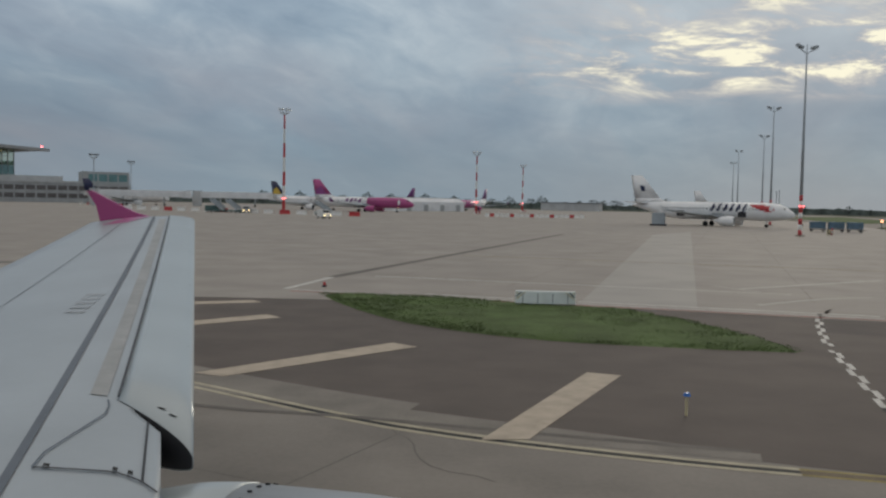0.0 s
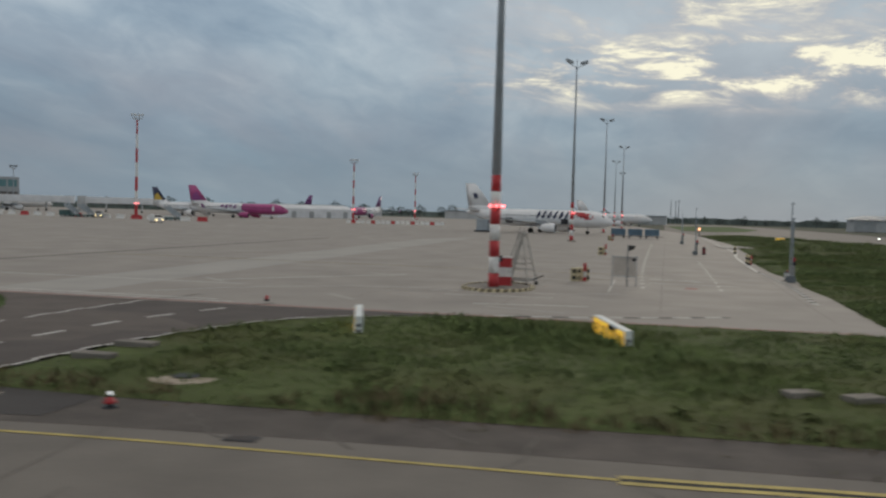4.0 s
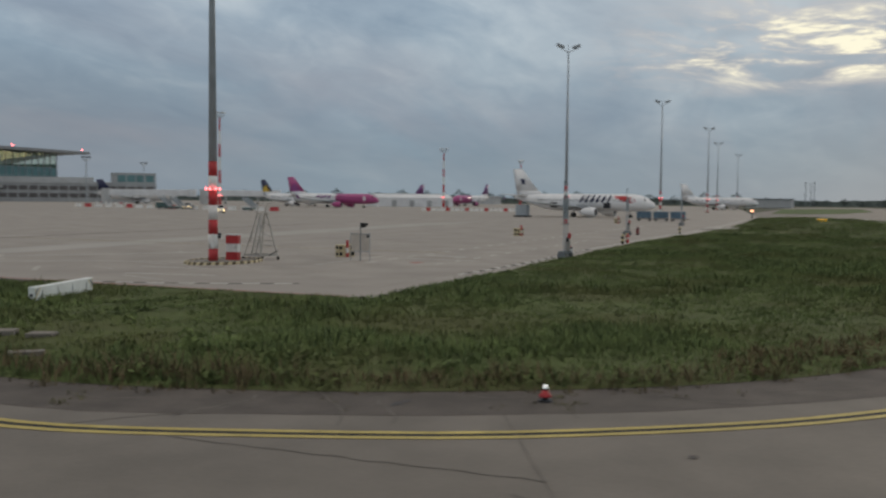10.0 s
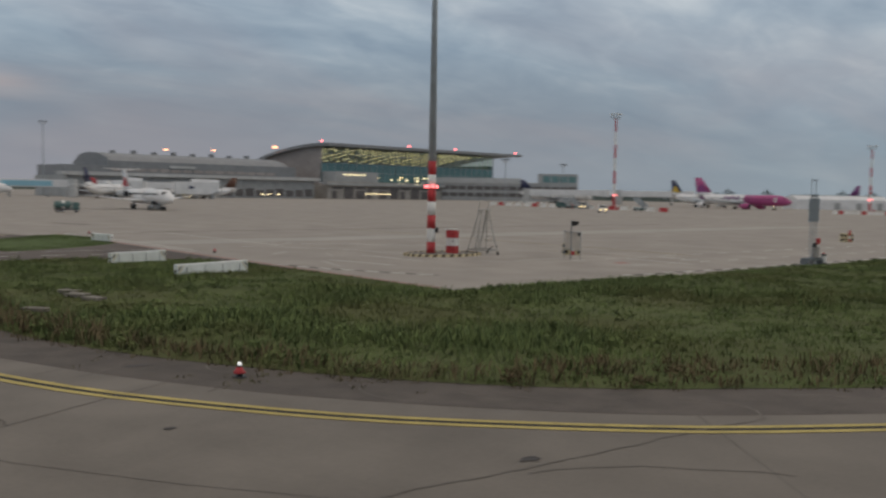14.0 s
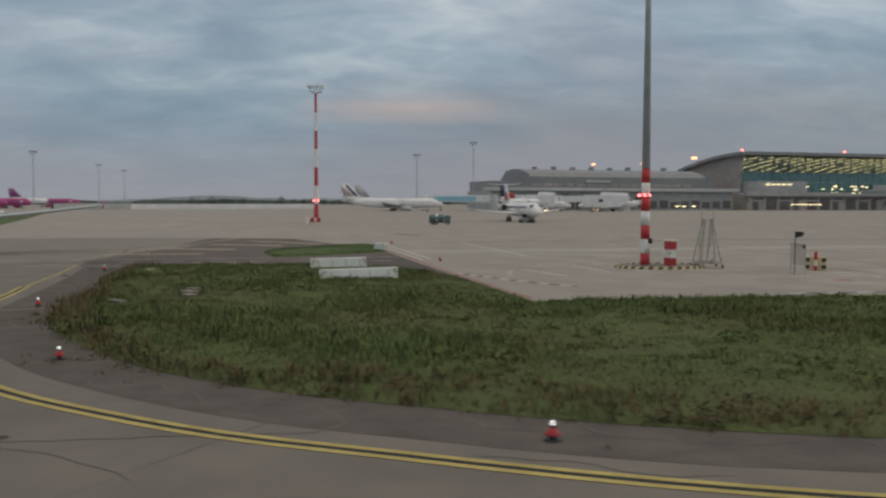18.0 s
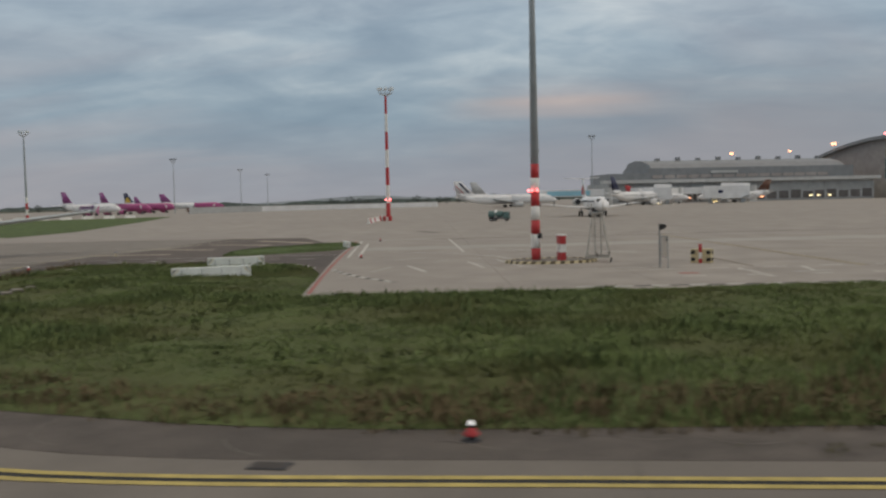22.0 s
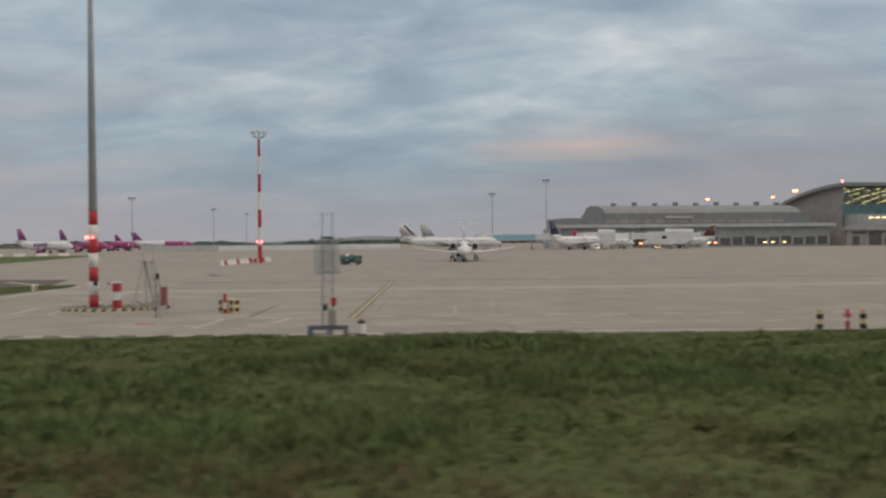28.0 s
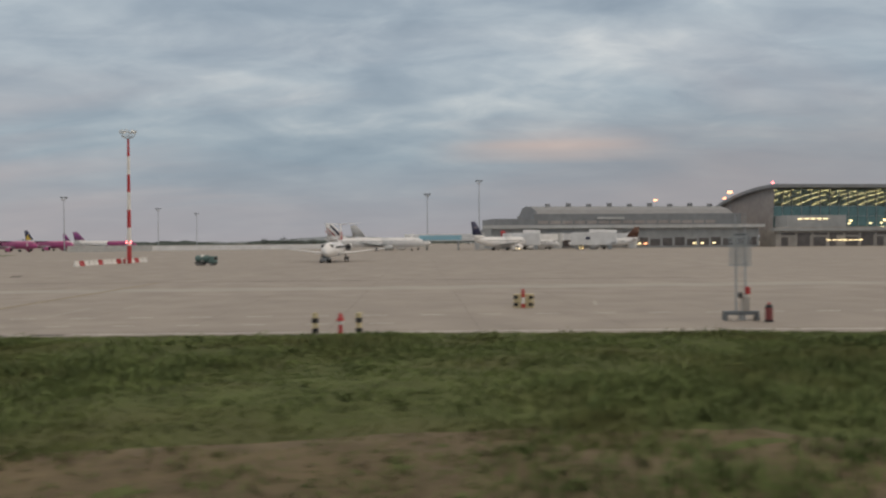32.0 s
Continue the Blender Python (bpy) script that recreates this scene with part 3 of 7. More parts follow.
ce = [p for p in CONC_EDGE if p.x > 14.5 and p.y < 118]
bm = bmesh.new()
bm.faces.new([bm.verts.new((p.x, p.y, -0.016)) for p in [*loc, *reversed(ce)]])
bmesh.ops.triangulate(bm, faces=bm.faces)
bmesh.ops.recalc_face_normals(bm, faces=bm.faces)
settle(bm)
solid("pavement_shoulder", bm, M["shoulder"], "cracked old dark asphalt shoulder with weeds", "shoulder", kind="structure")
solid("apron_patch", flat([(5.8, 40.5), (10.8, 39.6), (41.5, 158), (30.5, 138)], 0.005), M["patch"], "lighter lane of newer concrete across the apron", "concrete lane", kind="structure")

# ---- painted lines ----
# the lane between the two dashed edges has the newer, darker surface
solid("asphalt_lane", flat([(p.x, p.y) for p in D1[4:-2:2]] + [(22.5, 34.3), (28, 32.8), (25.2, 31.7)] + [(p.x, p.y) for p in reversed(D3[7:-6:2])] + [(14.9, 13.1), (11, 13.9), (8.2, 14.6)], -0.0075), M["laneasphalt"], "darker asphalt lane between dashed edge lines", "taxiway", kind="structure")

yl = thing("taxiway_edge_line", "double yellow edge line with a dark gap, on concrete", "road marking", kind="structure")
WORN = [p for p in YELLOW if p.x < 6.4]
FADED = [p for p in YELLOW if 5.4 < p.x < 13.9]
SINGLE = [p for p in YELLOW if 13.4 < p.x < 30.5]
DOUBLE = [p for p in YELLOW if p.x > 29.6]
for side_ in (0.17, -0.17):
    part("yellow_stripe", ribbon(DOUBLE, 0.17, -0.010, side_), M["yellow"], yl)
    part("worn_stripe", ribbon(WORN, 0.15, -0.0105, side_), M["wornline"], yl, "stripe faded to pale cream")
for side_ in (0.17, -0.17):
    part("faded_stripe", ribbon([p for p in FADED if p.x < 9.0], 0.10, -0.0108, side_), M["fadedyellow"], yl, "thin faded yellow stripe")
part("faded_stripe", ribbon(FADED, 0.22, -0.0112, 0.0), M["tanline"], yl, "stripe worn to dull tan")
part("single_stripe", ribbon(SINGLE, 0.13, -0.0105, 0.0), M["yellow"], yl, "thin worn yellow stripe")
for line in (WORN, DOUBLE):
    part("dark_gap", ribbon(line, 0.16, -0.014, 0.0), M["black"], yl, "black painted gap")


def dashed(name, label, line, dash, gap, width, material, start=0.0, offset=0.0, z=0.004, end=None):
    root = thing(name, label, "road marking", kind="structure")
    total, s = end or length_of(line), start
    while s + dash < total:
        pts = [along(line, s + dash * k / 3)[0] for k in range(4)]
        part("dash", ribbon(pts, width, z, offset), material, root)
        s += dash + gap
    return root


for off, st in ((0.07, 0.0), (-0.07, 1.0)):
    dashed("edge_dashes", "staggered white edge dashes on dark asphalt", D1, 1.0, 1.0, 0.16, M["white"], st, off, 0.0)
    dashed("edge_dashes", "staggered white edge dashes beside the grass", D3, 1.0, 1.0, 0.16, M["white"], st, off, 0.0)
    dashed("dark_dashes", "black dashes between the white ones on pale concrete", D1, 1.0, 1.0, 0.15, M["black"], st, -off, -0.001, 13.0)
dashed("centre_dashes", "broken white guide line on dark asphalt", D2, 1.5, 1.5, 0.22, M["white"], 0.1, 0.0, 0.0)

solid("dark_gutter", ribbon(smooth_line([(-9, 21.2), (-5.3, 18.9), (-2.2, 18.25), (1.2, 17.3), (5.5, 16.25)]), 0.22, -0.008), M["joint"], "dark gutter line beside the pale band", "joint", kind="structure")
for quad in ([(0.6, 16.6), (1.5, 16.7), (4.45, 23.3), (3.6, 23.6)], [(-6.4, 22.4), (-5.6, 22.0), (-1.0, 27.2), (-1.8, 27.9)],
             [(-12.6, 28.4), (-12.1, 27.6), (-6.3, 33.3), (-7.0, 34.1)], [(-18.6, 34.0), (-18.2, 33.2), (-8.0, 38.0), (-8.6, 38.8)]):
    solid("shoulder_bar", flat(quad, 0.0), M["cream"], "broad cream painted bar across dark asphalt", "road marking", group="painted bars", kind="structure")
solid("shoulder_band", ribbon(smooth_line([(-12, 26.4), (-6.0, 21.9), (-1.6, 19.1), (2, 17.5), (5.7, 16.4)]), 1.7, -0.011), M["strip"], "paler concrete band along the curve", "pavement", kind="structure")


def line_mark(pts, width, material=None, label="thin white line painted on the apron", z=0.006):
    return solid("apron_line", ribbon(smooth_line(pts, 2.0), width, z), material or M["white"], label, "road marking", kind="structure")


EDGE = smooth_line([(48.6, 41.2), (50.3, 46.2), (52.4, 52.6), (53.6, 57), (55.6, 64), (57.0, 69.5)])
solid("edge_underline", ribbon(EDGE, 0.36, 0.005), M["black"], "black base of the chequered apron edge line", "road marking", kind="structure")
dashed("edge_chequers", "white dashes on black along the apron edge", EDGE, 0.9, 0.9, 0.34, M["white"], 0, 0, 0.009)
line_mark([(57.0, 69.8), (66, 98), (74, 121), (97, 200)], 0.3, label="white apron edge line beside the grass")
line_mark([(43.3, 54.2), (47.7, 52.8)], 0.28)
line_mark([(44.3, 57.9), (45.8, 57.2)], 0.3)
line_mark([(46.1, 57.0), (47.5, 56.2)], 0.3)
line_mark([(38.7, 46.6), (41.4, 56.2)], 0.14)
dashed("stand_dashes", "broken white stand line on the apron", smooth_line([(41.5, 49.4), (44.6, 60.8), (51.9, 86.1), (70, 147)]), 1.4, 2.0, 0.25, M["white"], 0, 0, 0.006)
dashed("stand_dashes", "broken white stand line on the apron", smooth_line([(46.2, 48.7), (48.8, 57.2), (58, 88)]), 1.2, 2.2, 0.22, M["white"], 0, 0, 0.006)
line_mark([(-8.1, 44.0), (-6.8, 51.1)], 0.35)
line_mark([(-6.8, 51.1), (16, 132)], 0.7, M["joint"], "dark joint line across the apron")
line_mark([(13.9, 41.0), (18.8, 44.7), (24, 46.4), (30, 46)], 0.14)
line_mark([(15.4, 48.8), (27.0, 57.0)], 0.25)
line_mark([(-7.7, 43.6), (5, 40.15), (18.7, 36.4)], 0.2)
line_mark([(-7.7, 43.0), (5, 39.55), (19.5, 35.55), (34.4, 31.55), (45.0, 28.85)], 0.2, M["fadedred"], "faded red line along the apron edge")
line_mark([(-1.2, 42.7), (8, 40.2), (17.8, 37.5)], 0.26)
CHEQ = smooth_line([(30.5, 32.9), (34, 32.9), (37.5, 33.3), (41.2, 34.1)])
solid("chequer_underline", ribbon(CHEQ, 0.34, 0.005), M["black"], "black base of a short chequered stand line", "road marking", kind="structure")
dashed("short_dashes", "short white dashes on a black base near the apron corner", CHEQ, 0.9, 0.7, 0.3, M["white"], 0, 0, 0.009)
for a_, b_, w_ in (((30.0, 38.0), (35.5, 37.6), 0.22), ((-4.5, 52.5), (17.4, 46.4), 0.22), ((28.8, 42.7), (34.6, 41.7), 0.2), ((28.2, 45.1), (35.1, 44.1), 0.18)):
    line_mark([a_, b_], w_)
# short dark strip laid on the concrete
line_mark([(-31, 57.0), (-24.6, 57.4)], 1.2, M["joint"], "short dark strip across the apron")


# ---- concrete joints ----
def joints():
    bm = bmesh.new()
    rng = random.Random(4)
    total = length_of(CONC_EDGE)
    s = 62.0
    while s < total - 90:
        p, d = along(CONC_EDGE, s)
        n = Vector((d.y, -d.x))
        ribbon([p + n * 0.05, p + n * 8, p + n * 16], 0.03, -0.013, 0, bm)
        s += 11.0
    for off in (-5.6, -11.6):
        ribbon(CONC_EDGE[::2], 0.018, -0.013, off, bm)
    for k in range(12):
        p, d = along(CONC_EDGE, 64 + k * 8.0 + rng.uniform(-1, 1))
        q = p + Vector((d.y, -d.x)) * rng.uniform(0.4, 5)
        a, pts = math.atan2(d.y, d.x) + rng.choice((-1, 1)) * rng.uniform(0.3, 1.3), [q]
        for i in range(9):
            a += rng.uniform(-0.5, 0.5)
            pts.append(pts[-1] + Vector((math.cos(a), math.sin(a))) * 0.45)
        ribbon(pts, 0.03, -0.0125, 0, bm)
    for k in range(40):
        p, d = along(GRASS_EDGE, 1 + k * 2.9 + rng.uniform(-1, 1))
        q = p + Vector((d.y, -d.x)) * rng.uniform(0.2, 1.0)
        a, pts = math.atan2(d.y, d.x) - rng.uniform(0.2, 1.4), [q]
        for i in range(7):
            a += rng.uniform(-0.6, 0.6)
            pts.append(pts[-1] + Vector((math.cos(a), math.sin(a))) * 0.35)
        ribbon(pts, 0.05, -0.010, 0, bm)
    # long cracks across the taxiway in the bend
    for line in (CRACK_A, CRACK_B, CRACK_C, CRACK_D, CRACK_E):
        pts = [p + Vector((rng.uniform(-0.05, 0.05), rng.uniform(-0.05, 0.05))) for p in smooth_line(line, 0.3)]
        ribbon(pts, 0.035, -0.0115, 0, bm)
    return bm


solid("pavement_joints", joints(), M["joint"], "dark filled joints and cracks in the concrete", "joints", kind="stuff")


def apron_joints():
    bm = bmesh.new()
    o, u, v = Vector((46, 31)), Vector((0.29, 0.957)), Vector((-0.957, 0.29))
    for k in range(0, 26):
        a = o + v * (k * 7.5 + 1)
        ribbon([a + u * (1.5 + 0.3 * k), a + u * 120, a + u * 240], 0.045, 0.004, 0, bm)
    for k in range(1, 30):
        a = o + u * (k * 7.5)
        ribbon([a + v * 0.5, a + v * 90, a + v * 200], 0.045, 0.004, 0, bm)
    return bm


solid("apron_joints", apron_joints(), M["apronjoint"], "thin dark joints between the apron slabs", "joints", kind="stuff")


# ---- grass ----
def inside(poly, x, y):
    c = np.zeros(len(x), bool)
    j = len(poly) - 1
    for i in range(len(poly)):
        (xi, yi), (xj, yj) = poly[i], poly[j]
        hit = ((yi > y) != (yj > y)) & (x < (xj - xi) * (y - yi) / (yj - yi + 1e-12) + xi)
        c ^= hit
        j = i
    return c


VERGE = [*[(p.x, p.y) for p in GRASS_EDGE if p.y < 100], (109, 118), (115.6, 130), (121.4, 155), (123.8, 178), (123.9, 199), (122.6, 214), (119.2, 226), (113.8, 231.4), (105.8, 226.6), *[(x, y) for x, y in reversed(APRON_EAST[:-1])], (40, 29.85), (34.6, 31.25), (29, 31.8), (25.6, 31.6), *[(p.x + 0.35, p.y - 0.1) for p in reversed(D3) if 17.2 < p.y < 31.5]]
ISLAND = [(p.x, p.y) for p in smooth_line([(-6.2, 42.0), (-1.0, 41.9), (3, 40.2), (7.0, 38.4), (9.7, 33.4), (10.8, 28.6), (10.7, 27.6), (6.4, 28.2), (3.2, 29.0), (0.2, 30.8), (-2.2, 33.4), (-4.6, 38.0), (-6.2, 42.0)])][:-1]
FAR_ISLAND = [(-60, 2), (-83, 9.5), (-170, 20.5), (-258, 30), (-262, 24), (-254, -12), (-240, -60), (-150, -60)]


EDGE_PTS = np.array([(p.x, p.y) for p in smooth_line(APRON_EAST, 2.0)] + [(x, 28.3 + 0.26 * (46 - x)) for x in range(30, 46, 2)] + [(p.x, p.y) for p in GRASS_EDGE[::2]] + [(p.x, p.y) for p in D3[::2]])


def taper(x, y):
    """0 at the pavement edges, 1 well inside the verge."""
    return min(1.0, 0.12 + math.sqrt(((EDGE_PTS - (x, y)) ** 2).sum(1).min()) / 6.0)


def hummock(x, y):
    """Height of the uneven sward."""
    return taper(x, y) * max(0.02, 0.16 + 0.24 * noise.noise((x * 0.16, y * 0.16, 0.3)) + 0.13 * noise.noise((x * 0.45, y * 0.45, 4.1)))


def turf(name, poly, step, rise, material, label, extra=0.0):
    """A bumpy sheet of soil and sward, clipped to its outline."""
    bm = bmesh.new()
    f = bm.faces.new([bm.verts.new((x, y, 0)) for x, y in poly])
    xs, ys = [p[0] for p in poly], [p[1] for p in poly]
    bmesh.ops.triangulate(bm, faces=[f])
    for axis, lo, hi in ((0, min(xs), max(xs)), (1, min(ys), max(ys))):
        c = lo + step
        hi = min(hi, lo + 105)
        while c < hi:
            co, no = [0, 0, 0], [0, 0, 0]
            co[axis], no[axis] = c, 1
            bmesh.ops.bisect_plane(bm, geom=bm.verts[:] + bm.edges[:] + bm.faces[:], plane_co=co, plane_no=no)
            c += step
    bmesh.ops.recalc_face_normals(bm, faces=bm.faces)
    if sum(f.normal.z for f in bm.faces) < 0:
        bmesh.ops.reverse_faces(bm, faces=bm.faces)
    edge = {v for e in bm.edges if e.is_boundary for v in e.verts}
    for v in bm.verts:
        v.co.z = (-0.006 if v in edge else rise * hummock(v.co.x, v.co.y) + extra) + ground_at(v.co.x, v.co.y)
    return solid(name, bm, material, label, "grass", kind="stuff", smooth=True)


turf("grass_verge", VERGE, 1.5, 1.0, M["grass"], "rough uneven grass verge with weeds")
turf("grass_island", ISLAND, 1.5, 0.3, M["lawn"], "short green grass island between pavements")
solid("far_grass_island", flat(FAR_ISLAND, 0.03), M["lawn"], "distant strip of short grass on the apron", "grass", kind="stuff")
solid("far_grass_island", flat([(125.5, 301.3), (133.5, 293.5), (153.1, 316.7), (187, 388), (228, 533), (188.4, 493), (168, 464)], 0.03), M["lawn"], "distant dull green grass wedge between taxiways", "grass", kind="stuff")
solid("apron_stub", flat([(79.0, 142), (84.2, 141.1), (82.2, 132.6), (75.2, 127.3)], 0.08), M["patch"], "short pale concrete stub in the grass", "pavement", kind="structure")


def blades(name, poly, count, box_xy, hgt, wid, material, label, seed, keep, rise=1.0, low_edge=True):
    """Tufts of bent blades scattered over an outline."""
    r = np.random.RandomState(seed)
    x, y = r.uniform(box_xy[0], box_xy[1], count), r.uniform(box_xy[2], box_xy[3], count)
    ok = inside(poly, x, y)
    x, y = x[ok], y[ok]
    dens = np.array([noise.noise((a * 0.16, b * 0.16, 7.7)) + 0.5 * noise.noise((a * 0.6, b * 0.6, 1.7)) for a, b in zip(x, y)])
    ok = keep(x, y, dens, r)
    x, y, dens = x[ok], y[ok], dens[ok]
    n, k = len(x), 5
    tall = hgt * (0.55 + 0.9 * r.rand(n)) * (1 + 0.9 * np.clip(dens, -0.5, 0.8)) * np.array([0.45 + 0.55 * taper(a, b) if low_edge else 1.0 for a, b in zip(x, y)])
    z0 = np.array([rise * hummock(a, b) - 0.03 for a, b in zip(x, y)]) + ground_lift(x, y)
    X, Y, Z, T = (np.repeat(a, k) for a in (x, y, z0, tall))
    m = n * k
    ang, lean = r.rand(m) * 6.283, r.uniform(0.25, 1.1, m)
    X, Y = X + r.normal(0, 0.09, m), Y + r.normal(0, 0.09, m)
    h = T * r.uniform(0.6, 1.15, m)
    dx, dy = np.cos(ang), np.sin(ang)
    w = wid * r.uniform(0.6, 1.4, m)
    px, py = -dy * w, dx * w
    v = np.empty((m, 5, 3))
    v[:, 0] = np.c_[X - px, Y - py, Z]
    v[:, 1] = np.c_[X + px, Y + py, Z]
    v[:, 2] = np.c_[X - px * 0.8 + dx * h * lean * 0.35, Y - py * 0.8 + dy * h * lean * 0.35, Z + h * 0.6]
    v[:, 3] = np.c_[X + px * 0.8 + dx * h * lean * 0.35, Y + py * 0.8 + dy * h * lean * 0.35, Z + h * 0.6]
    v[:, 4] = np.c_[X + dx * h * lean, Y + dy * h * lean, Z + h]
    base = (np.arange(m) * 5)[:, None]
    tri = np.concatenate([base + [0, 1, 3], base + [0, 3, 2], base + [2, 3, 4]], 1).reshape(-1, 3)
    me = bpy.data.meshes.new(name)
    me.vertices.add(m * 5)
    me.vertices.foreach_set("co", v.ravel())
    me.loops.add(tri.size)
    me.loops.foreach_set("vertex_index", tri.ravel().astype(np.int32))
    me.polygons.add(len(tri))
    me.polygons.foreach_set("loop_start", np.arange(0, tri.size, 3, dtype=np.int32))
    me.update(calc_edges=True)
    me.materials.append(material)
    return tagged(new(name, me), label, "grass", kind="stuff")


def near_edge(x, y):
    """Metres from the pavement edge of the verge."""
    e = np.array([(p.x, p.y) for p in GRASS_EDGE])
    return np.sqrt(((x[:, None] - e[:, 0]) ** 2 + (y[:, None] - e[:, 1]) ** 2).min(1))


SOIL = [(p.x, p.y) for p in smooth_line([(84.6, 66), (84.2, 70), (85.0, 75), (84.4, 80), (86.4, 85), (90, 90), (95, 93), (97.5, 91), (94.0, 82), (90.4, 73), (87.5, 66.4), (84.6, 66)])][:-1]
turf("bare_soil", SOIL, 1.0, 1.0, M["soil"], "bare trodden brown soil in the verge", 0.02)


def off_soil(x, y, r):
    bare = np.array([noise.noise((a * 0.5, b * 0.5, 2.2)) for a, b in zip(x, y)])
    return ~inside(SOIL, x, y) | (r.rand(len(x)) < 0.78 - 2.0 * np.minimum(bare, 0.25))


blades("tall_grass", VERGE, 270000, (14, 100, 8, 105), 0.19, 0.012, M["blade"], "tall unmown grass in uneven clumps", 3, lambda x, y, d, r: (r.rand(len(x)) < 0.86 + 0.5 * d) & off_soil(x, y, r))
blades("green_weeds", VERGE, 40000, (14, 100, 8, 105), 0.30, 0.018, M["lawn"], "clumps of taller dark green weeds", 6, lambda x, y, d, r: (d > 0.22) & ((x < 76) | (r.rand(len(x)) < 0.35)) & off_soil(x, y, r))
blades("edge_weeds", VERGE, 80000, (14, 100, 6, 100), 0.33, 0.014, M["weed"], "brownish dry weeds along the pavement edge", 5, lambda x, y, d, r: (near_edge(x, y) < 1.4 + 1.6 * (x > 58)) & (d > -0.35 - 0.3 * (x > 58)) & off_soil(x, y, r), low_edge=False)
blades("far_grass", VERGE, 26000, (60, 126, 105, 232), 0.24, 0.03, M["blade"], "rough grass of the farther verge", 9, lambda x, y, d, r: r.rand(len(x)) < 0.8 + 0.6 * d)
blades("island_grass", ISLAND, 16000, (-7, 11, 27, 43), 0.055, 0.012, M["lawn"], "short grass blades on the island", 8, lambda x, y, d, r: d > -2, 0.3)


def leaf_clumps(name, poly, count, box_xy, size, material, label, seed, keep):
    """Bushy weeds: many small leaves round each stem."""
    r = np.random.RandomState(seed)
    x, y = r.uniform(box_xy[0], box_xy[1], count), r.uniform(box_xy[2], box_xy[3], count)
    ok = inside(poly, x, y)
    x, y = x[ok], y[ok]
    dens = np.array([noise.noise((a * 0.22, b * 0.22, 3.3)) for a, b in zip(x, y)])
    ok = keep(x, y, dens, r)
    x, y = x[ok], y[ok]
    n, k = len(x), 46
    big = size * r.uniform(0.55, 1.4, n)
    z0 = np.array([hummock(a, b) for a, b in zip(x, y)]) + ground_lift(x, y)
    X, Y, Z, S = (np.repeat(a, k) for a in (x, y, z0, big))
    mm = n * k
    ang, rad, up = r.rand(mm) * 6.283, np.sqrt(r.rand(mm)), r.rand(mm)
    X, Y, Z = X + np.cos(ang) * rad * S * 0.8, Y + np.sin(ang) * rad * S * 0.8, Z + up * S * (1.05 - 0.5 * rad ** 2)
    e = r.normal(0, 1, (mm, 2, 3))
    e[:, :, 2] *= 0.6
    e /= np.linalg.norm(e, axis=2, keepdims=True)
    ls = (0.045 * r.uniform(0.6, 1.5, mm))[:, None]
    c = np.c_[X, Y, Z]
    v = np.stack([c - e[:, 0] * ls * 1.6, c + e[:, 1] * ls * 0.7, c + e[:, 0] * ls * 1.6, c - e[:, 1] * ls * 0.7], 1)
    me = bpy.data.meshes.new(name)
    me.from_pydata(v.reshape(-1, 3).tolist(), [], (np.arange(mm * 4).reshape(-1, 4)).tolist())
    me.materials.append(material)
    return tagged(new(name, me), label, "weeds", kind="stuff")


leaf_clumps("weed_bushes", VERGE, 11000, (14, 100, 8, 100), 0.36, M["weed"], "brownish bushy weeds near the pavement edge", 31, lambda x, y, d, r: (near_edge(x, y) < 2.6) & (near_edge(x, y) > 0.25) & (x > 57) & (r.rand(len(x)) < 0.35 + 1.2 * d) & off_soil(x, y, r))
leaf_clumps("green_bushes", VERGE, 8000, (14, 100, 8, 105), 0.34, M["blade"], "bushy green weeds scattered through the verge", 32, lambda x, y, d, r: (d > 0.12) & (r.rand(len(x)) < 0.7) & ((np.array([taper(a, b) for a, b in zip(x, y)]) > 0.6) | ((x < 58) & (near_edge(x, y) < 3))) & off_soil(x, y, r))
# grass creeping over the shoulder's rim
blades("rim_grass", [*[(p.x, p.y) for p in loc if p.y < 100], *[(p.x, p.y) for p in reversed(ce) if p.y < 100]], 90000, (15, 100, 6, 100), 0.13, 0.014, M["weed"], "ragged grass creeping over the shoulder rim", 14,
       lambda x, y, d, r: near_edge(x, y) < 0.15 + 0.55 * np.clip(d + 0.25, 0, 1) + 0.2 * r.rand(len(x)), 0.0, False)
def by_crack(x, y):
    c = np.array([(p.x, p.y) for line in (CRACK_C, CRACK_D, CRACK_E) for p in smooth_line(line, 0.2)])
    return np.sqrt(((x[:, None] - c[:, 0]) ** 2 + (y[:, None] - c[:, 1]) ** 2).min(1))


# weeds that grow out of the cracks of the old shoulder
SHOULDER = [*[(p.x, p.y) for p in loc if p.y < 60], *[(p.x, p.y) for p in reversed(ce) if p.y < 60]]
blades("crack_weeds", SHOULDER, 50000, (15, 90, 6, 60), 0.07, 0.012, M["rim"], "small green weeds in the cracks of the shoulder", 12,
       lambda x, y, d, r: (np.abs(np.array([noise.noise((a * 0.35, b * 0.35, 5.5)) for a, b in zip(x, y)])) < 0.018) & (d > 0.0) | (by_crack(x, y) < 0.14), 0.0, False)


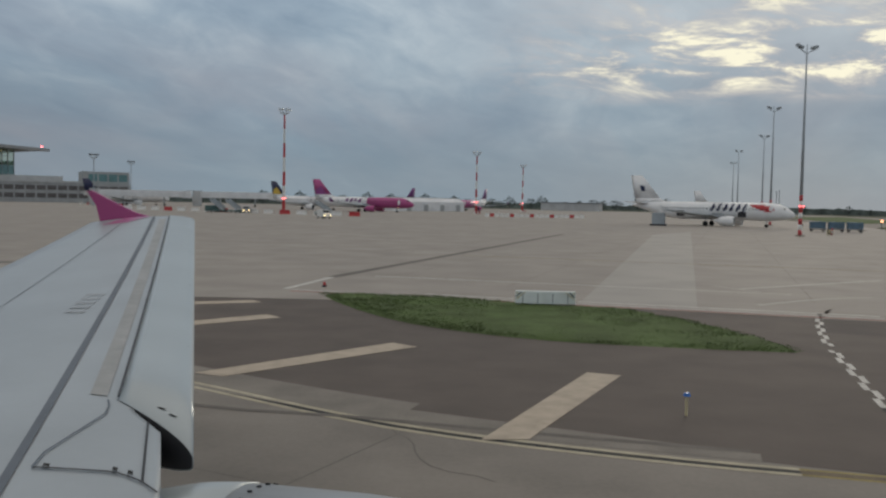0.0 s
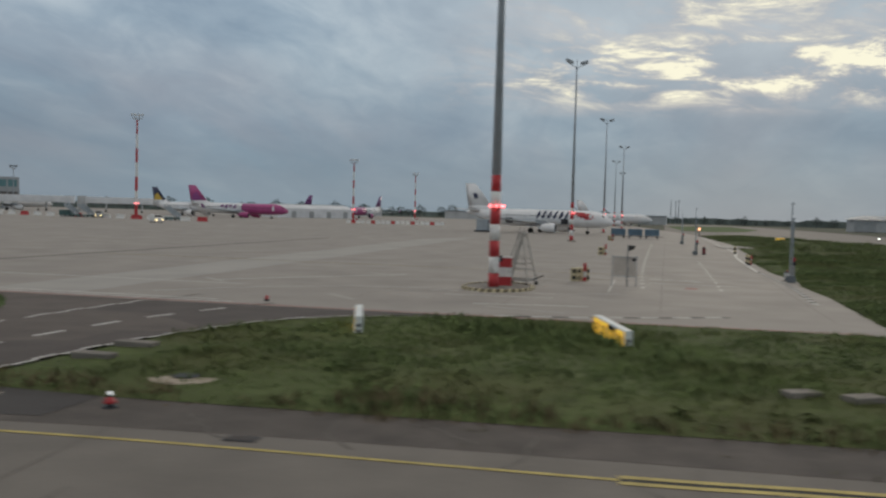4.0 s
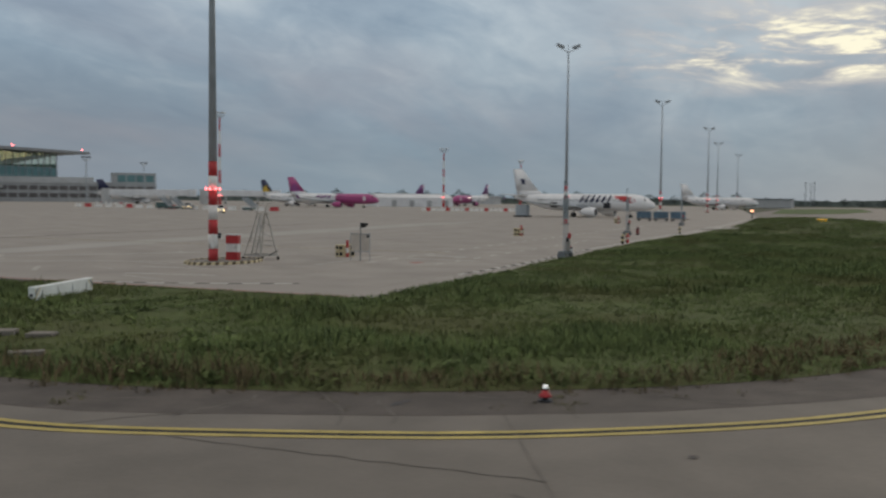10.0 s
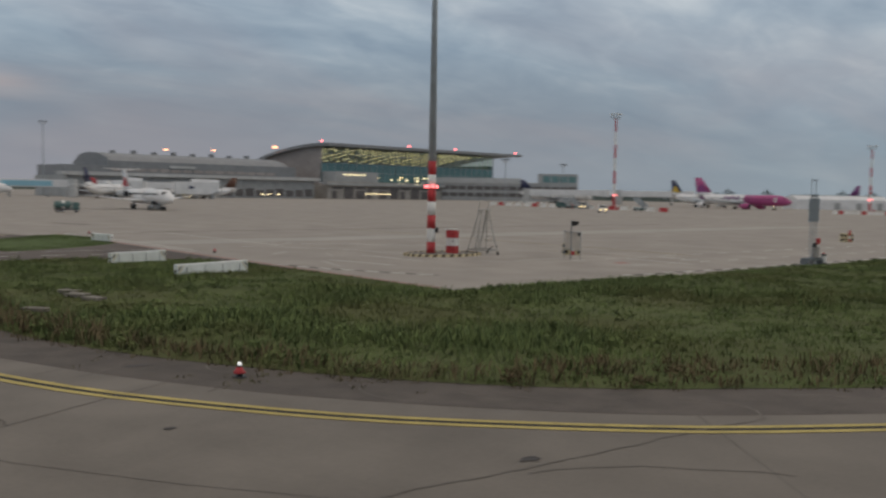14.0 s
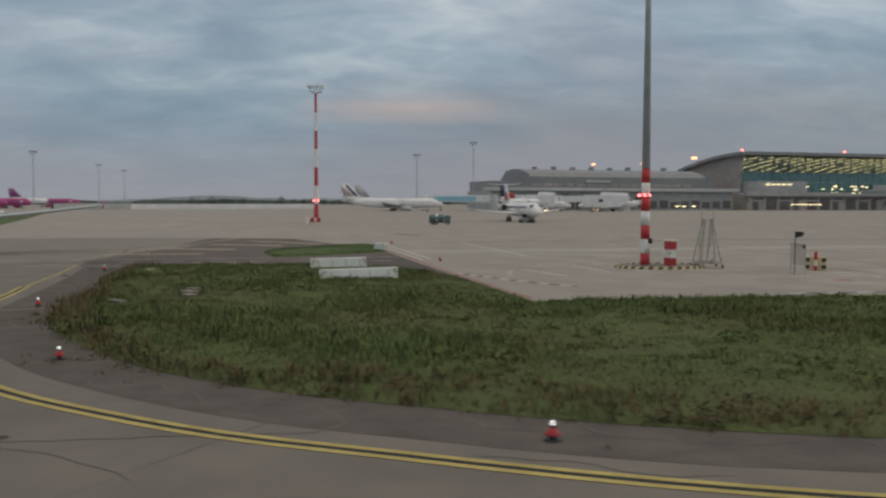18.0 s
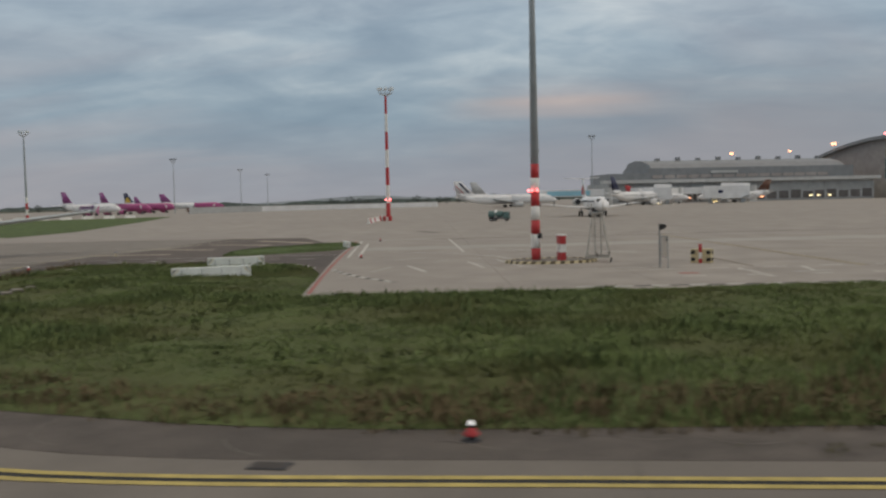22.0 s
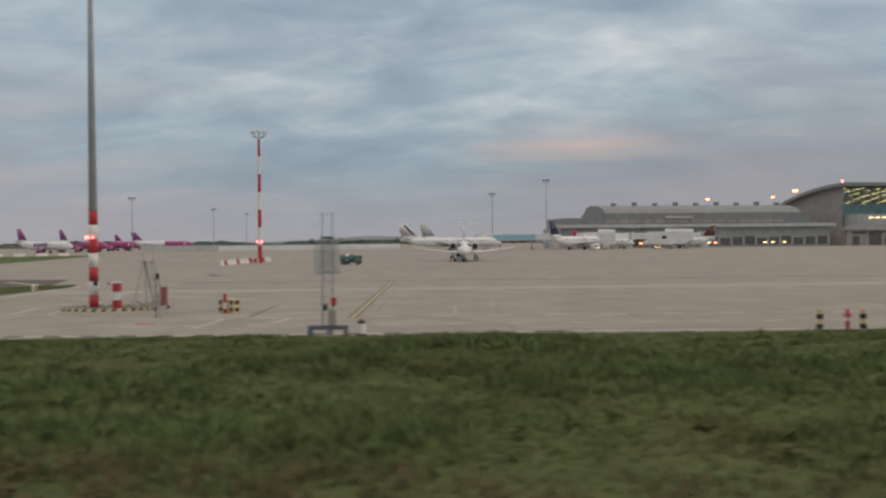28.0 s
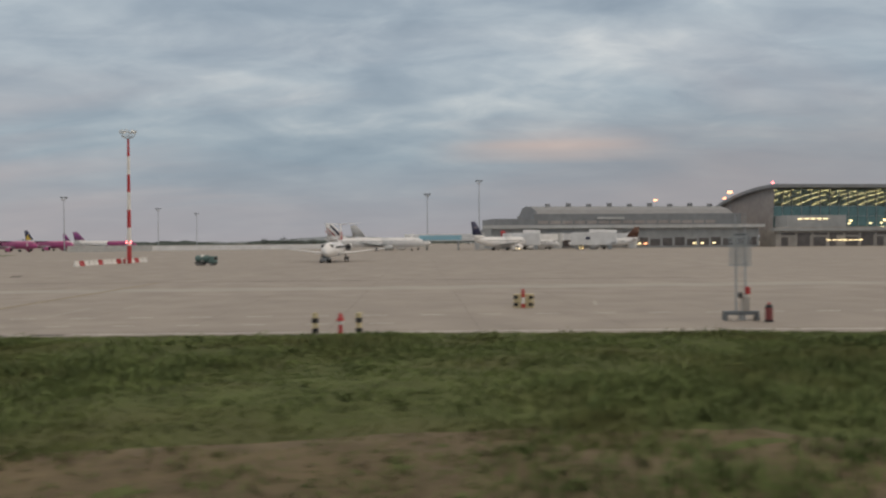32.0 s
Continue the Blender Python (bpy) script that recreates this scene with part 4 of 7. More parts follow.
# ---- floodlight masts ----
def mast_grey(x, y, h, lit=True):
    """Grey tapered mast with a red and white foot, red lamps and a twin-arm head."""
    root = thing("floodlight_mast", "tall grey floodlight mast with red and white banded foot", "mast", x, y, 0, 20, group="apron masts")
    foot = 6.6
    n = 7
    for k in range(n):
        z0, z1 = foot * k / n, foot * (k + 1) / n
        part("band", tubem((0, 0, z0), (0, 0, z1), 0.31 - 0.004 * k, 0.306 - 0.004 * k, 16), M["red"] if k % 2 == 0 else M["band"], root, smooth=True)
    part("shaft", tubem((0, 0, foot), (0, 0, h - 1.2), 0.275, 0.11, 16), M["pole"], root, "plain grey tapered steel shaft", smooth=True)
    part("plinth", boxm(-0.55, -0.55, 0, 0.55, 0.55, 0.16, 0.03), M["strip"], root)
    part("hatch", boxm(-0.13, -0.33, 1.0, 0.13, -0.27, 1.9, 0.02), M["band"], root)
    part("bracket_box", boxm(0.28, -0.12, 1.6, 0.5, 0.12, 1.95, 0.03), M["dark"], root)
    for a in (-66, -22, 22, 66):
        q = math.radians(a - 90)
        lamp = part("obstruction_lamp", tubem((0.46 * math.cos(q), 0.46 * math.sin(q), 4.74), (0.46 * math.cos(q), 0.46 * math.sin(q), 4.9), 0.06, 0.05, 10), M["redlamp"], root, "lit red obstruction lamp", smooth=True)
        part("lamp_arm", tubem((0.2 * math.cos(q), 0.2 * math.sin(q), 4.7), (0.46 * math.cos(q), 0.46 * math.sin(q), 4.72), 0.03, n=6), M["dark"], lamp)
    head = bmesh.new()
    for s in (-1, 1):
        tube(head, (0, 0, h - 1.3), (s * 1.5, 0, h - 0.5), 0.07, n=8)
        tube(head, (s * 0.6, 0, h - 0.5), (s * 1.9, 0, h - 0.5), 0.06, n=8)
    part("head_frame", head, M["pole"], root)
    for s in (-1, 1):
        for k, xx in enumerate((1.0, 1.45, 1.9)):
            b = bmesh.new()
            box(b, s * xx - 0.2, -0.28, h - 0.5 + 0.1 * k, s * xx + 0.2, 0.2, h - 0.1 + 0.14 * k, 0.05)
            part("floodlight", b, M["steel"], root)
    part("finial", tubem((0, 0, h - 1.2), (0, 0, h + 0.2), 0.07, 0.05, 8), M["pole"], root)
    return root


def mast_banded(x, y, h, r=0.48, barrier=True, plain=False, low=False):
    """Mast painted in red and white bands, with a round lamp platform."""
    root = thing("floodlight_mast" if plain else "banded_mast", "distant plain grey floodlight mast with round platform" if plain else "red and white banded floodlight mast with round platform", "mast", x, y, 0, 35, group="apron masts")
    n = 1 if plain else 14 if low else 7
    for k in range(n):
        z0, z1 = (h - 1.6) * k / n, (h - 1.6) * (k + 1) / n
        rr = (r if not plain else 0.3) * (1 - 0.5 * k / n)
        part("shaft" if plain else "band", tubem((0, 0, z0), (0, 0, z1), rr, rr - 0.5 * r / n if not plain else 0.16, 14), M["pole"] if plain or (low and k > 3) else (M["red"] if k % 2 == 0 else M["band"]), root)
    ring = bmesh.new()
    pts = [(1.35 * math.cos(a * math.tau / 16), 1.35 * math.sin(a * math.tau / 16)) for a in range(17)]
    for z in (h - 1.1, h - 0.2):
        for a, b in zip(pts, pts[1:]):
            tube(ring, (*a, z), (*b, z), 0.05, n=6, caps=False)
    for a in pts[::2]:
        tube(ring, (*a, h - 1.1), (a[0] * 1.15, a[1] * 1.15, h - 0.1), 0.04, n=6)
        tube(ring, (0, 0, h - 1.7), (*a, h - 1.1), 0.05, n=6)
    part("platform_ring", ring, M["steel"], root)
    for k in range(8):
        a = k * math.tau / 8
        b = bmesh.new()
        c = Vector((1.5 * math.cos(a), 1.5 * math.sin(a), h - 0.1))
        box(b, -0.3, -0.18, -0.3, 0.3, 0.18, 0.3, 0.06)
        bmesh.ops.transform(b, matrix=Matrix.Translation(c) @ Matrix.Rotation(a, 4, "Z"), verts=b.verts)
        part("floodlight", b, M["gunmetal"] if plain else M["lens"], root)
    for a in (0, 2.1, 4.2):
        if not plain and not low:
            q = (r * 1.2 * math.cos(a), r * 1.2 * math.sin(a))
            part("obstruction_lamp", tubem((*q, 4.3), (*q, 4.62), 0.16, 0.13, 10), M["redlamp"], root, "lit red obstruction lamp")
    if barrier and not plain:
        for i, dx in enumerate((-1.1, -0.35, 0.4, 1.15)):
            part("foot_barrier", boxm(dx - 0.35, -1.0, 0, dx + 0.35, -0.6, 0.8 + 0.15 * (i % 2), 0.06), M["red"] if i % 2 else M["band"], root)
    return root


for x, y, h in ((31.9, 46.5, 29.3), (55.9, 146.2, 30.4), (81.7, 234, 30.3), (107, 315, 29.5), (125, 400, 29.5), (152, 495, 29)):
    mast_grey(x, y, h)
for x, y, h in ((-48.6, 259, 29.9), (-99.4, 70.5, 28.0), (9, 357, 24.2), (36, 472, 24.3), (-245, -17, 30), (-401, 35, 28), (-558, 84, 28), (-667, 116, 28), (-319, 233, 34), (-345, 214, 28.5), (-134, 336, 19.5), (-153, 428, 20.6)):
    mast_banded(x, y, h, plain=(x, y) in ((-319, 233), (-345, 214), (-558, 84), (-667, 116), (-134, 336), (-153, 428), (-401, 35)), low=x == -245)
# hazard-striped kerb round the foot of the near mast
kerb = thing("mast_island", "low oval concrete mast island with dark and yellow striped kerb", "kerb", 32.3, 47.4, 0, 72)


def oval(a, r, z):
    return ((r + 1.0) * math.cos(a), r * math.sin(a), z)


part("slab", loft([[oval(k * math.tau / 48, 1.95, z) for k in range(48)] for z in (0.0, 0.12)]), M["strip"], kerb)
for k in range(60):
    a0, a1 = k * math.tau / 60, (k + 1) * math.tau / 60
    bm = loft([[oval(a + w, r, z) for r, z, w in ((1.96, 0, 0), (2.12, 0, 0), (2.08, 0.16, 0.03), (1.9, 0.16, 0.03))] for a in (a0, (a0 + a1) / 2, a1)])
    part("kerb_stone", bm, M["brass"] if k % 2 else M["soil"], kerb)


# ---- aircraft ----
def airliner(name, label, x, y, heading, L=37.57, R=1.98, H=11.76, span=34.1, zc=3.55, front=None, body=None, fin=None, engine=None, t_tail=False, split=0.45, sharklet=None, group="", marks=(), lamp=False, gear=True, fin_low=None):
    root = thing(name, label, "aircraft", x, y, 0, heading, group=group)
    body, front, fin, engine = body or M["bodywhite"], front or body or M["bodywhite"], fin or M["bodywhite"], engine or M["bodywhite"]
    N = 20
    prof = ((0.0, 0.03, -0.36), (0.006, 0.2, -0.34), (0.018, 0.38, -0.29), (0.036, 0.56, -0.23), (0.06, 0.75, -0.14), (0.09, 0.89, -0.06), (0.125, 0.97, -0.01), (0.16, 1.0, 0.0), (0.3, 1.0, 0), (split, 1.0, 0), (split + 0.12, 1.0, 0), (0.68, 1.0, 0.0), (0.76, 0.93, 0.07), (0.84, 0.72, 0.24), (0.91, 0.46, 0.42), (0.965, 0.24, 0.52), (1.0, 0.10, 0.56))

    def ring(s, k, o):
        return [(L / 2 - s * L, R * k * math.sin(a * math.tau / N), zc + o * R + R * k * math.cos(a * math.tau / N) * 1.03) for a in range(N)]

    def clip(lo, hi):
        return [ring(*p) for p in prof if lo - 1e-6 <= p[0] <= hi + 1e-6]
    part("nose_section", loft(clip(0, split)), front, root, smooth=True)
    part("fuselage", loft(clip(split, 1.0)), body, root, smooth=True)

    def airfoil(xle, yy, zz, chord, thick, axis="y"):
        pts = []
        for u, t in ((0, 0), (0.04, 0.45), (0.15, 0.9), (0.35, 1.0), (0.65, 0.65), (1, 0.04), (0.65, -0.4), (0.35, -0.65), (0.15, -0.65), (0.04, -0.35)):
            if axis == "y":
                pts.append((xle - u * chord, yy, zz + t * thick * chord / 2))
            else:
                pts.append((xle - u * chord, yy + t * thick * chord / 2 * (1 if u < 1 else 0), zz))
        return pts
    wr = L * 0.08
    for s in (-1, 1):
        w = loft([airfoil(wr + 1.2, s * R * 0.5, zc - R * 0.62, L * 0.19, 0.13), airfoil(wr - span * 0.10, s * span * 0.19, zc - R * 0.45, L * 0.115, 0.12), airfoil(wr - span * 0.26, s * span * 0.485, zc - R * 0.05 + 0.2, L * 0.042, 0.1)])
        wing = part("wing", w, M["bodywhite"] if t_tail else M["winggrey"], root, smooth=True)
        if sharklet:
            t = loft([[(p[0], s * span * 0.485 + s * o, p[2] + dz) for p in airfoil(wr - span * 0.26 - back, 0, zc - R * 0.05 + 0.2, L * 0.042 * c, 0.1)] for o, dz, c, back in ((0, 0, 1, 0), (0.25, 0.5, 0.8, 0.4), (0.4, 1.5, 0.35, 1.2))])
            part("winglet", t, sharklet, wing)
        if not t_tail:
            ex, ey, ez = wr + 2.2, s * 5.75 * span / 34.1, zc - R * 0.45 - 1.35
            es = [[(ex + dx, ey + r * math.cos(a * math.tau / 16), ez + r * math.sin(a * math.tau / 16)) for a in range(16)] for dx, r in ((1.1, 0.92), (1.2, 1.0), (0.9, 1.1), (0, 1.16), (-1.4, 1.05), (-2.3, 0.78), (-2.35, 0.5), (-3.3, 0.3))]
            eng = part("engine", loft(es), engine, root, smooth=True)
            part("intake", tubem((ex + 1.11, ey, ez), (ex + 1.16, ey, ez), 0.86, n=16), M["dark"], eng)
            part("pylon", loft([[(ex - 0.2, ey - 0.14, ez + 0.9), (ex - 0.2, ey + 0.14, ez + 0.9), (ex - 3.2, ey + 0.14, ez + 0.9), (ex - 3.2, ey - 0.14, ez + 0.9)], [(ex - 1.6, ey - 0.12, ez + 1.75), (ex - 1.6, ey + 0.12, ez + 1.75), (ex - 4.0, ey + 0.12, ez + 1.75), (ex - 4.0, ey - 0.12, ez + 1.75)]]), M["winglow"], eng)
        else:
            ex, ey, ez = -L * 0.24, s * (R + 0.95), zc + 0.45
            es = [[(ex + dx, ey + r * math.cos(a * math.tau / 14), ez + r * math.sin(a * math.tau / 14)) for a in range(14)] for dx, r in ((1.9, 0.68), (1.6, 0.8), (0, 0.85), (-2.2, 0.6))]
            eng = part("engine", loft(es), engine, root, smooth=True)
            part("intake", tubem((ex + 1.9, ey, ez), (ex + 1.95, ey, ez), 0.6, n=14), M["dark"], eng)
        tz, tx, tc_ = (zc + R * 0.75, -L * 0.435, 0.095) if not t_tail else (H - 0.25, -L * 0.475, 0.075)
        part("tailplane", loft([airfoil(tx + L * 0.06, s * 0.15, tz, L * tc_, 0.1), airfoil(tx - span * 0.055, s * span * 0.18, tz + 0.3, L * tc_ * 0.42, 0.1)]), body, root, smooth=True)
    zt = zc + R * 0.85
    f0, f1 = airfoil(-L * 0.318, 0, zt + (H - zt) * 0.16, L * 0.168, 0.08, "z"), airfoil(-L * 0.440, 0, H, L * 0.072, 0.09, "z")
    part("fin_root", loft([airfoil(-L * 0.265, 0, zt, L * 0.22, 0.07, "z"), f0]), body, root, smooth=True)
    tail = part("tail_fin", loft([f0, f1]), fin, root, smooth=True)
    if fin_low:
        # second colour field of a two-tone fin
        for s in (-1, 1):
            part("fin_field", loft([[(-L * 0.36, s * (0.235 + d), zt + (H - zt) * 0.17), (-L * 0.475, s * (0.215 + d), zt + (H - zt) * 0.17), (-L * 0.468, s * (0.2 + d), zt + (H - zt) * 0.46), (-L * 0.425, s * (0.2 + d), zt + (H - zt) * 0.62)] for d in (0.0, 0.04)]), fin_low, tail, "lower field in a second colour")
    # cockpit glazing and cabin windows
    for s in (-1, 1):
        part("cockpit_window", loft([[(L / 2 - 1.55, s * 0.25, zc + 0.42), (L / 2 - 2.15, s * 1.22, zc + 0.46), (L / 2 - 2.55, s * 1.18, zc + 0.95), (L / 2 - 2.2, s * 0.3, zc + 1.02)], [(L / 2 - 1.47, s * 0.27, zc + 0.47), (L / 2 - 2.08, s * 1.3, zc + 0.49), (L / 2 - 2.5, s * 1.24, zc + 1.0), (L / 2 - 2.13, s * 0.32, zc + 1.07)]]), M["glassdark"], root)
        wb = bmesh.new()
        xx = L / 2 - L * 0.16
        while xx > -L * 0.30:
            box(wb, xx - 0.12, s * R * 0.985 - 0.03, zc + 0.36, xx + 0.12, s * R * 0.985 + 0.03, zc + 0.70)
            xx -= 0.53 * L / 37.57 * 1.4
        tagged(part("window_row", wb, M["glassdark"], root), kind="stuff")
        for dx in (L * 0.5 - L * 0.135, -L * 0.30):
            db = bmesh.new()
            box(db, dx - 0.42, s * R * 0.99 - 0.02, zc - 0.65, dx + 0.42, s * R * 0.99 + 0.02, zc + 1.1)
            part("cabin_door", db, body, root)
        for (x0, x1, z0, z1, m) in marks:
            mb = bmesh.new()
            rows = 5
            pr = None
            for i in range(rows):
                zz_ = z0 + (z1 - z0) * i / (rows - 1)
                yy = R * math.sqrt(max(0.03, 1 - ((zz_ - zc) / (R * 1.03)) ** 2)) + 0.015
                sl = 0.35 * (zz_ - z0)
                cur = (mb.verts.new((x0 + sl, s * yy, zz_)), mb.verts.new((x1 + sl, s * yy, zz_)))
                if pr:
                    mb.faces.new((pr[0], pr[1], cur[1], cur[0]))
                pr = cur
            part("livery_bar", mb, m, root)
    if gear:
        for gx, gy, wr_ in ((L * 0.335, 0, 0.38), (-L * 0.01, 3.8 * span / 34, 0.58), (-L * 0.01, -3.8 * span / 34, 0.58)):
            strut = part("landing_gear", tubem((gx, gy, wr_), (gx, gy * 0.92, zc - R * 0.55), 0.13, 0.16, 8), M["steel"], root)
            for o in (-0.3, 0.3):
                part("wheel", tubem((gx, gy + o - 0.12, wr_), (gx, gy + o + 0.12, wr_), wr_, n=14), M["rubber"], strut)
    if lamp:
        part("landing_lamp", tubem((L * 0.345, -0.2, 1.75), (L * 0.345 + 0.1, -0.2, 1.75), 0.3, n=10), M["hotlamp"], root, "lit landing lamp")
    return root


BAR = M["navy"]
twin = airliner("white_airliner", "white twin-jet airliner with dark lettering bars and red swoosh", 60.6, 213.6, -26.6, marks=[(7.3 - k * 1.42 + c_, 7.3 - k * 1.42 + w_, b_, b_ + h_, BAR) for k in range(6) for c_, w_, b_, h_ in ((0.0, 0.55, 3.5, 1.75), (0.55, 1.05, 4.75 - 0.62 * (k % 2), 0.5))]
                + [(9.0, 12.2, 4.85, 5.15, M["livred"]), (9.5, 13.4, 4.5, 4.85, M["livred"]), (10.3, 14.2, 4.15, 4.5, M["livred"]), (11.2, 14.4, 3.8, 4.15, M["livred"]), (12.2, 13.8, 3.5, 3.8, M["livred"])])
for sd in (-1, 1):
    part("fin_emblem", loft([[(-15.6, sd * 0.20, 8.0), (-16.5, sd * 0.20, 8.0), (-17.0, sd * 0.16, 9.4), (-15.9, sd * 0.16, 9.2)], [(-15.6, sd * 0.32, 8.0), (-16.5, sd * 0.32, 8.0), (-17.0, sd * 0.26, 9.4), (-15.9, sd * 0.26, 9.2)]]), M["navy"], twin, "dark fin emblem")
    for hx in (7.4, -6.6):
        part("cargo_door", boxm(hx - 0.9, sd * 1.72 - 0.25, 2.2, hx + 0.9, sd * 1.72 + 0.25, 3.5, 0.03), M["dark"], twin, "open dark cargo hold")
airliner("pink_airliner", "white airliner with bright pink nose and purple fin", -34.5, 346.2, -13, L=40.5, H=12.2, front=M["pink"], fin=M["pink"], fin_low=M["plum"], engine=M["pink"], sharklet=M["purple"], group="pink airliners", marks=[(-1.5 - k * 1.7, -0.4 - k * 1.7, 3.6 + 0.3 * (k % 2), 5.0, M["purple"]) for k in range(4)], lamp=True)
airliner("tail_engined_jet", "small white regional jet with rear engines, white and red fin", -85.5, 111.8, -18, L=29, R=1.45, H=8.4, span=22.5, zc=2.65, fin=M["bodywhite"], fin_low=M["livred"], t_tail=True, engine=M["cladlight"])
def parked_row(name, label, tail_x, tail_y, heading, **kw):
    """An airliner placed by the foot of its fin."""
    a, reach = math.radians(heading), kw.get("L", 37.57) / 2
    return airliner(name, label, tail_x + reach * math.cos(a), tail_y + reach * math.sin(a), heading, fin=kw.pop("fin", M["plum"]), engine=M["pink"], **kw)


parked_row("pink_airliner", "white airliner with dark lettering bars and plum fin in a row", -389, -18, 47, front=M["bodywhite"], group="pink airliners", marks=[(2 - k * 1.9, 3.4 - k * 1.9, 3.2, 5.0, M["purple"]) for k in range(5)])
parked_row("pink_airliner", "pink airliner with white tail end and plum fin in a row", -419, -2, 42, front=M["pink"], split=0.8, group="pink airliners")
parked_row("dark_tailed_airliner", "pink-bodied airliner with dark and gold fin in a row", -469, 8.8, 48, fin=M["navy"], fin_low=M["gold"], front=M["pink"], split=0.8, group="parked airliners")
parked_row("pink_airliner", "distant airliner with small plum fin behind the row", -709, 11, 60, front=M["pink"], group="pink airliners")
parked_row("pink_airliner", "white airliner with bright pink front half at the row's end", -549, 29.6, 65, L=44.5, front=M["pink"], group="pink airliners")
af = airliner("striped_tail_airliner", "long white airliner with blue and red striped fin", -279.5, 170.5, 72.4, L=44.5, group="parked airliners", engine=M["cladlight"])
for k, (m, w_) in enumerate(((M["navy"], 1.1), (M["livred"], 0.55), (M["livred"], 0.4))):
    for s in (-1, 1):
        x_ = (-15.6, -18.1, -19.6)[k]
        part("fin_stripe", loft([[(x_ - d, s * 0.40, 6.6), (x_ - d - 4.2 + 0.6 * k, s * 0.20, 11.2 - 1.2 * k), (x_ - d - 4.2 + 0.6 * k - w_, s * 0.20, 11.2 - 1.2 * k), (x_ - d - w_, s * 0.40, 6.6)] for d in (0.0, 0.01)]), m, af)
airliner("white_tailed_airliner", "white airliner with plain pale fin", -306, 184, 70, fin=M["cladlight"], group="parked airliners")
airliner("dark_tailed_airliner", "white airliner with navy fin nosed up to the terminal", -245, 214.5, 118, L=36, fin=M["navy"], group="parked airliners")
airliner("white_airliner", "white regional airliner at the terminal stand", -244.5, 262, 240, L=30, R=1.6, H=9.5, span=27, zc=2.9, fin=M["rust"], group="parked airliners")
airliner("dark_tailed_airliner", "white airliner with dark navy fin and gold emblem", -61, 380, -25, fin=M["navy"], fin_low=M["gold"], group="parked airliners")
airliner("pink_airliner", "distant pink-nosed airliner seen from ahead", 10, 468, -115, front=M["pink"], fin=M["purple"], engine=M["pink"], sharklet=M["purple"], group="pink airliners")
airliner("pink_airliner", "distant airliner with purple fin behind the shed", -34, 500, -130, front=M["pink"], fin=M["purple"], group="pink airliners")
airliner("white_airliner", "plain white airliner parked beyond the masts", 128.0, 413.5, -36, group="parked airliners")
airliner("white_airliner", "white airliner beside the passenger gallery", -150, 415, 20, fin=M["navy"], group="parked airliners")
airliner("white_airliner", "small white airliner with red fin by the terminal", -262, 235, 35, L=30, R=1.5, H=8.5, span=26, zc=2.8, fin=M["livred"], group="parked airliners")


# ---- terminal ----
FAC = Vector((0.185, 0.983))  # along the facade
BACK = Vector((-0.983, 0.185))  # away from the apron


def tp(a, b):
    """Plan point a metres along the facade and b metres behind it."""
    p = Vector((-280, 378)) + FAC * a + BACK * b
    return p.x, p.y


def slab(name, a0, a1, b0, b1, z0, z1, material, parent, label="", top=None):
    c = [tp(a0, b0), tp(a1, b0), tp(a1, b1), tp(a0, b1)]
    bm = bmesh.new()
    vs = [bm.verts.new((*p, z)) for z in (z0, z1) for p in c]
    for f in ((3, 2, 1, 0), (4, 5, 6, 7), (0, 1, 5, 4), (1, 2, 6, 5), (2, 3, 7, 6), (3, 0, 4, 7)):
        bm.faces.new([vs[i] for i in f])
    bmesh.ops.recalc_face_normals(bm, faces=bm.faces)
    return part(name, bm, material, parent, label)


def vault(b):
    """Roof height over the hall: high at the apron side, curving down behind."""
    return 31.4 - 0.0022 * max(b, 0) ** 2 * 0.8 - 0.02 * b if b > 0 else 31.4 + 0.02 * b


hall = thing("terminal_hall", "glazed airport hall with long curved grey roof, lit inside", "building")
prof = [(-9, vault(-9)), (0, 31.4), (12, vault(12)), (25, vault(25)), (40, vault(40)), (55, vault(55)), (68, vault(68) - 0.5), (76, vault(76) - 2.0)]
secs = [[(*tp(a, b), z) for b, z in prof] + [(*tp(a, b), z - 1.7) for b, z in reversed(prof)] for a in (-2, 60, 120, 164)]
part("roof", loft(secs), M["roof"], hall, "curved grey metal roof with overhanging tip", smooth=False)
gable = bmesh.new()
g0 = [gable.verts.new((*tp(1, b), z)) for b, z in [(2, 6)] + [(b, z - 1.75) for b, z in prof[1:]] + [(76, 6)]]
gable.faces.new(g0)
part("gable_wall", gable, M["gable"], hall, "gable cladding under the roof's end, paled for haze")
for i in range(28):
    a0 = 1 + i * 5.2
    slab("pane", a0, a0 + 5.05, 2.0, 2.4, 10, 20.4, M["tealglass"], hall)
    slab("upper_pane", a0, a0 + 5.05, 2.15, 2.2, 20.6, 29.7, M["hallglass"], hall, "clear greenish glass").visible_shadow = False
    slab("mullion", a0 + 5.05, a0 + 5.2, 1.7, 2.4, 8, 29.7, M["clad"], hall)
for z in (15.2, 20.4, 25.6):
    slab("transom", 0, 147, 1.75, 2.42, z, z + 0.2, M["clad"], hall)
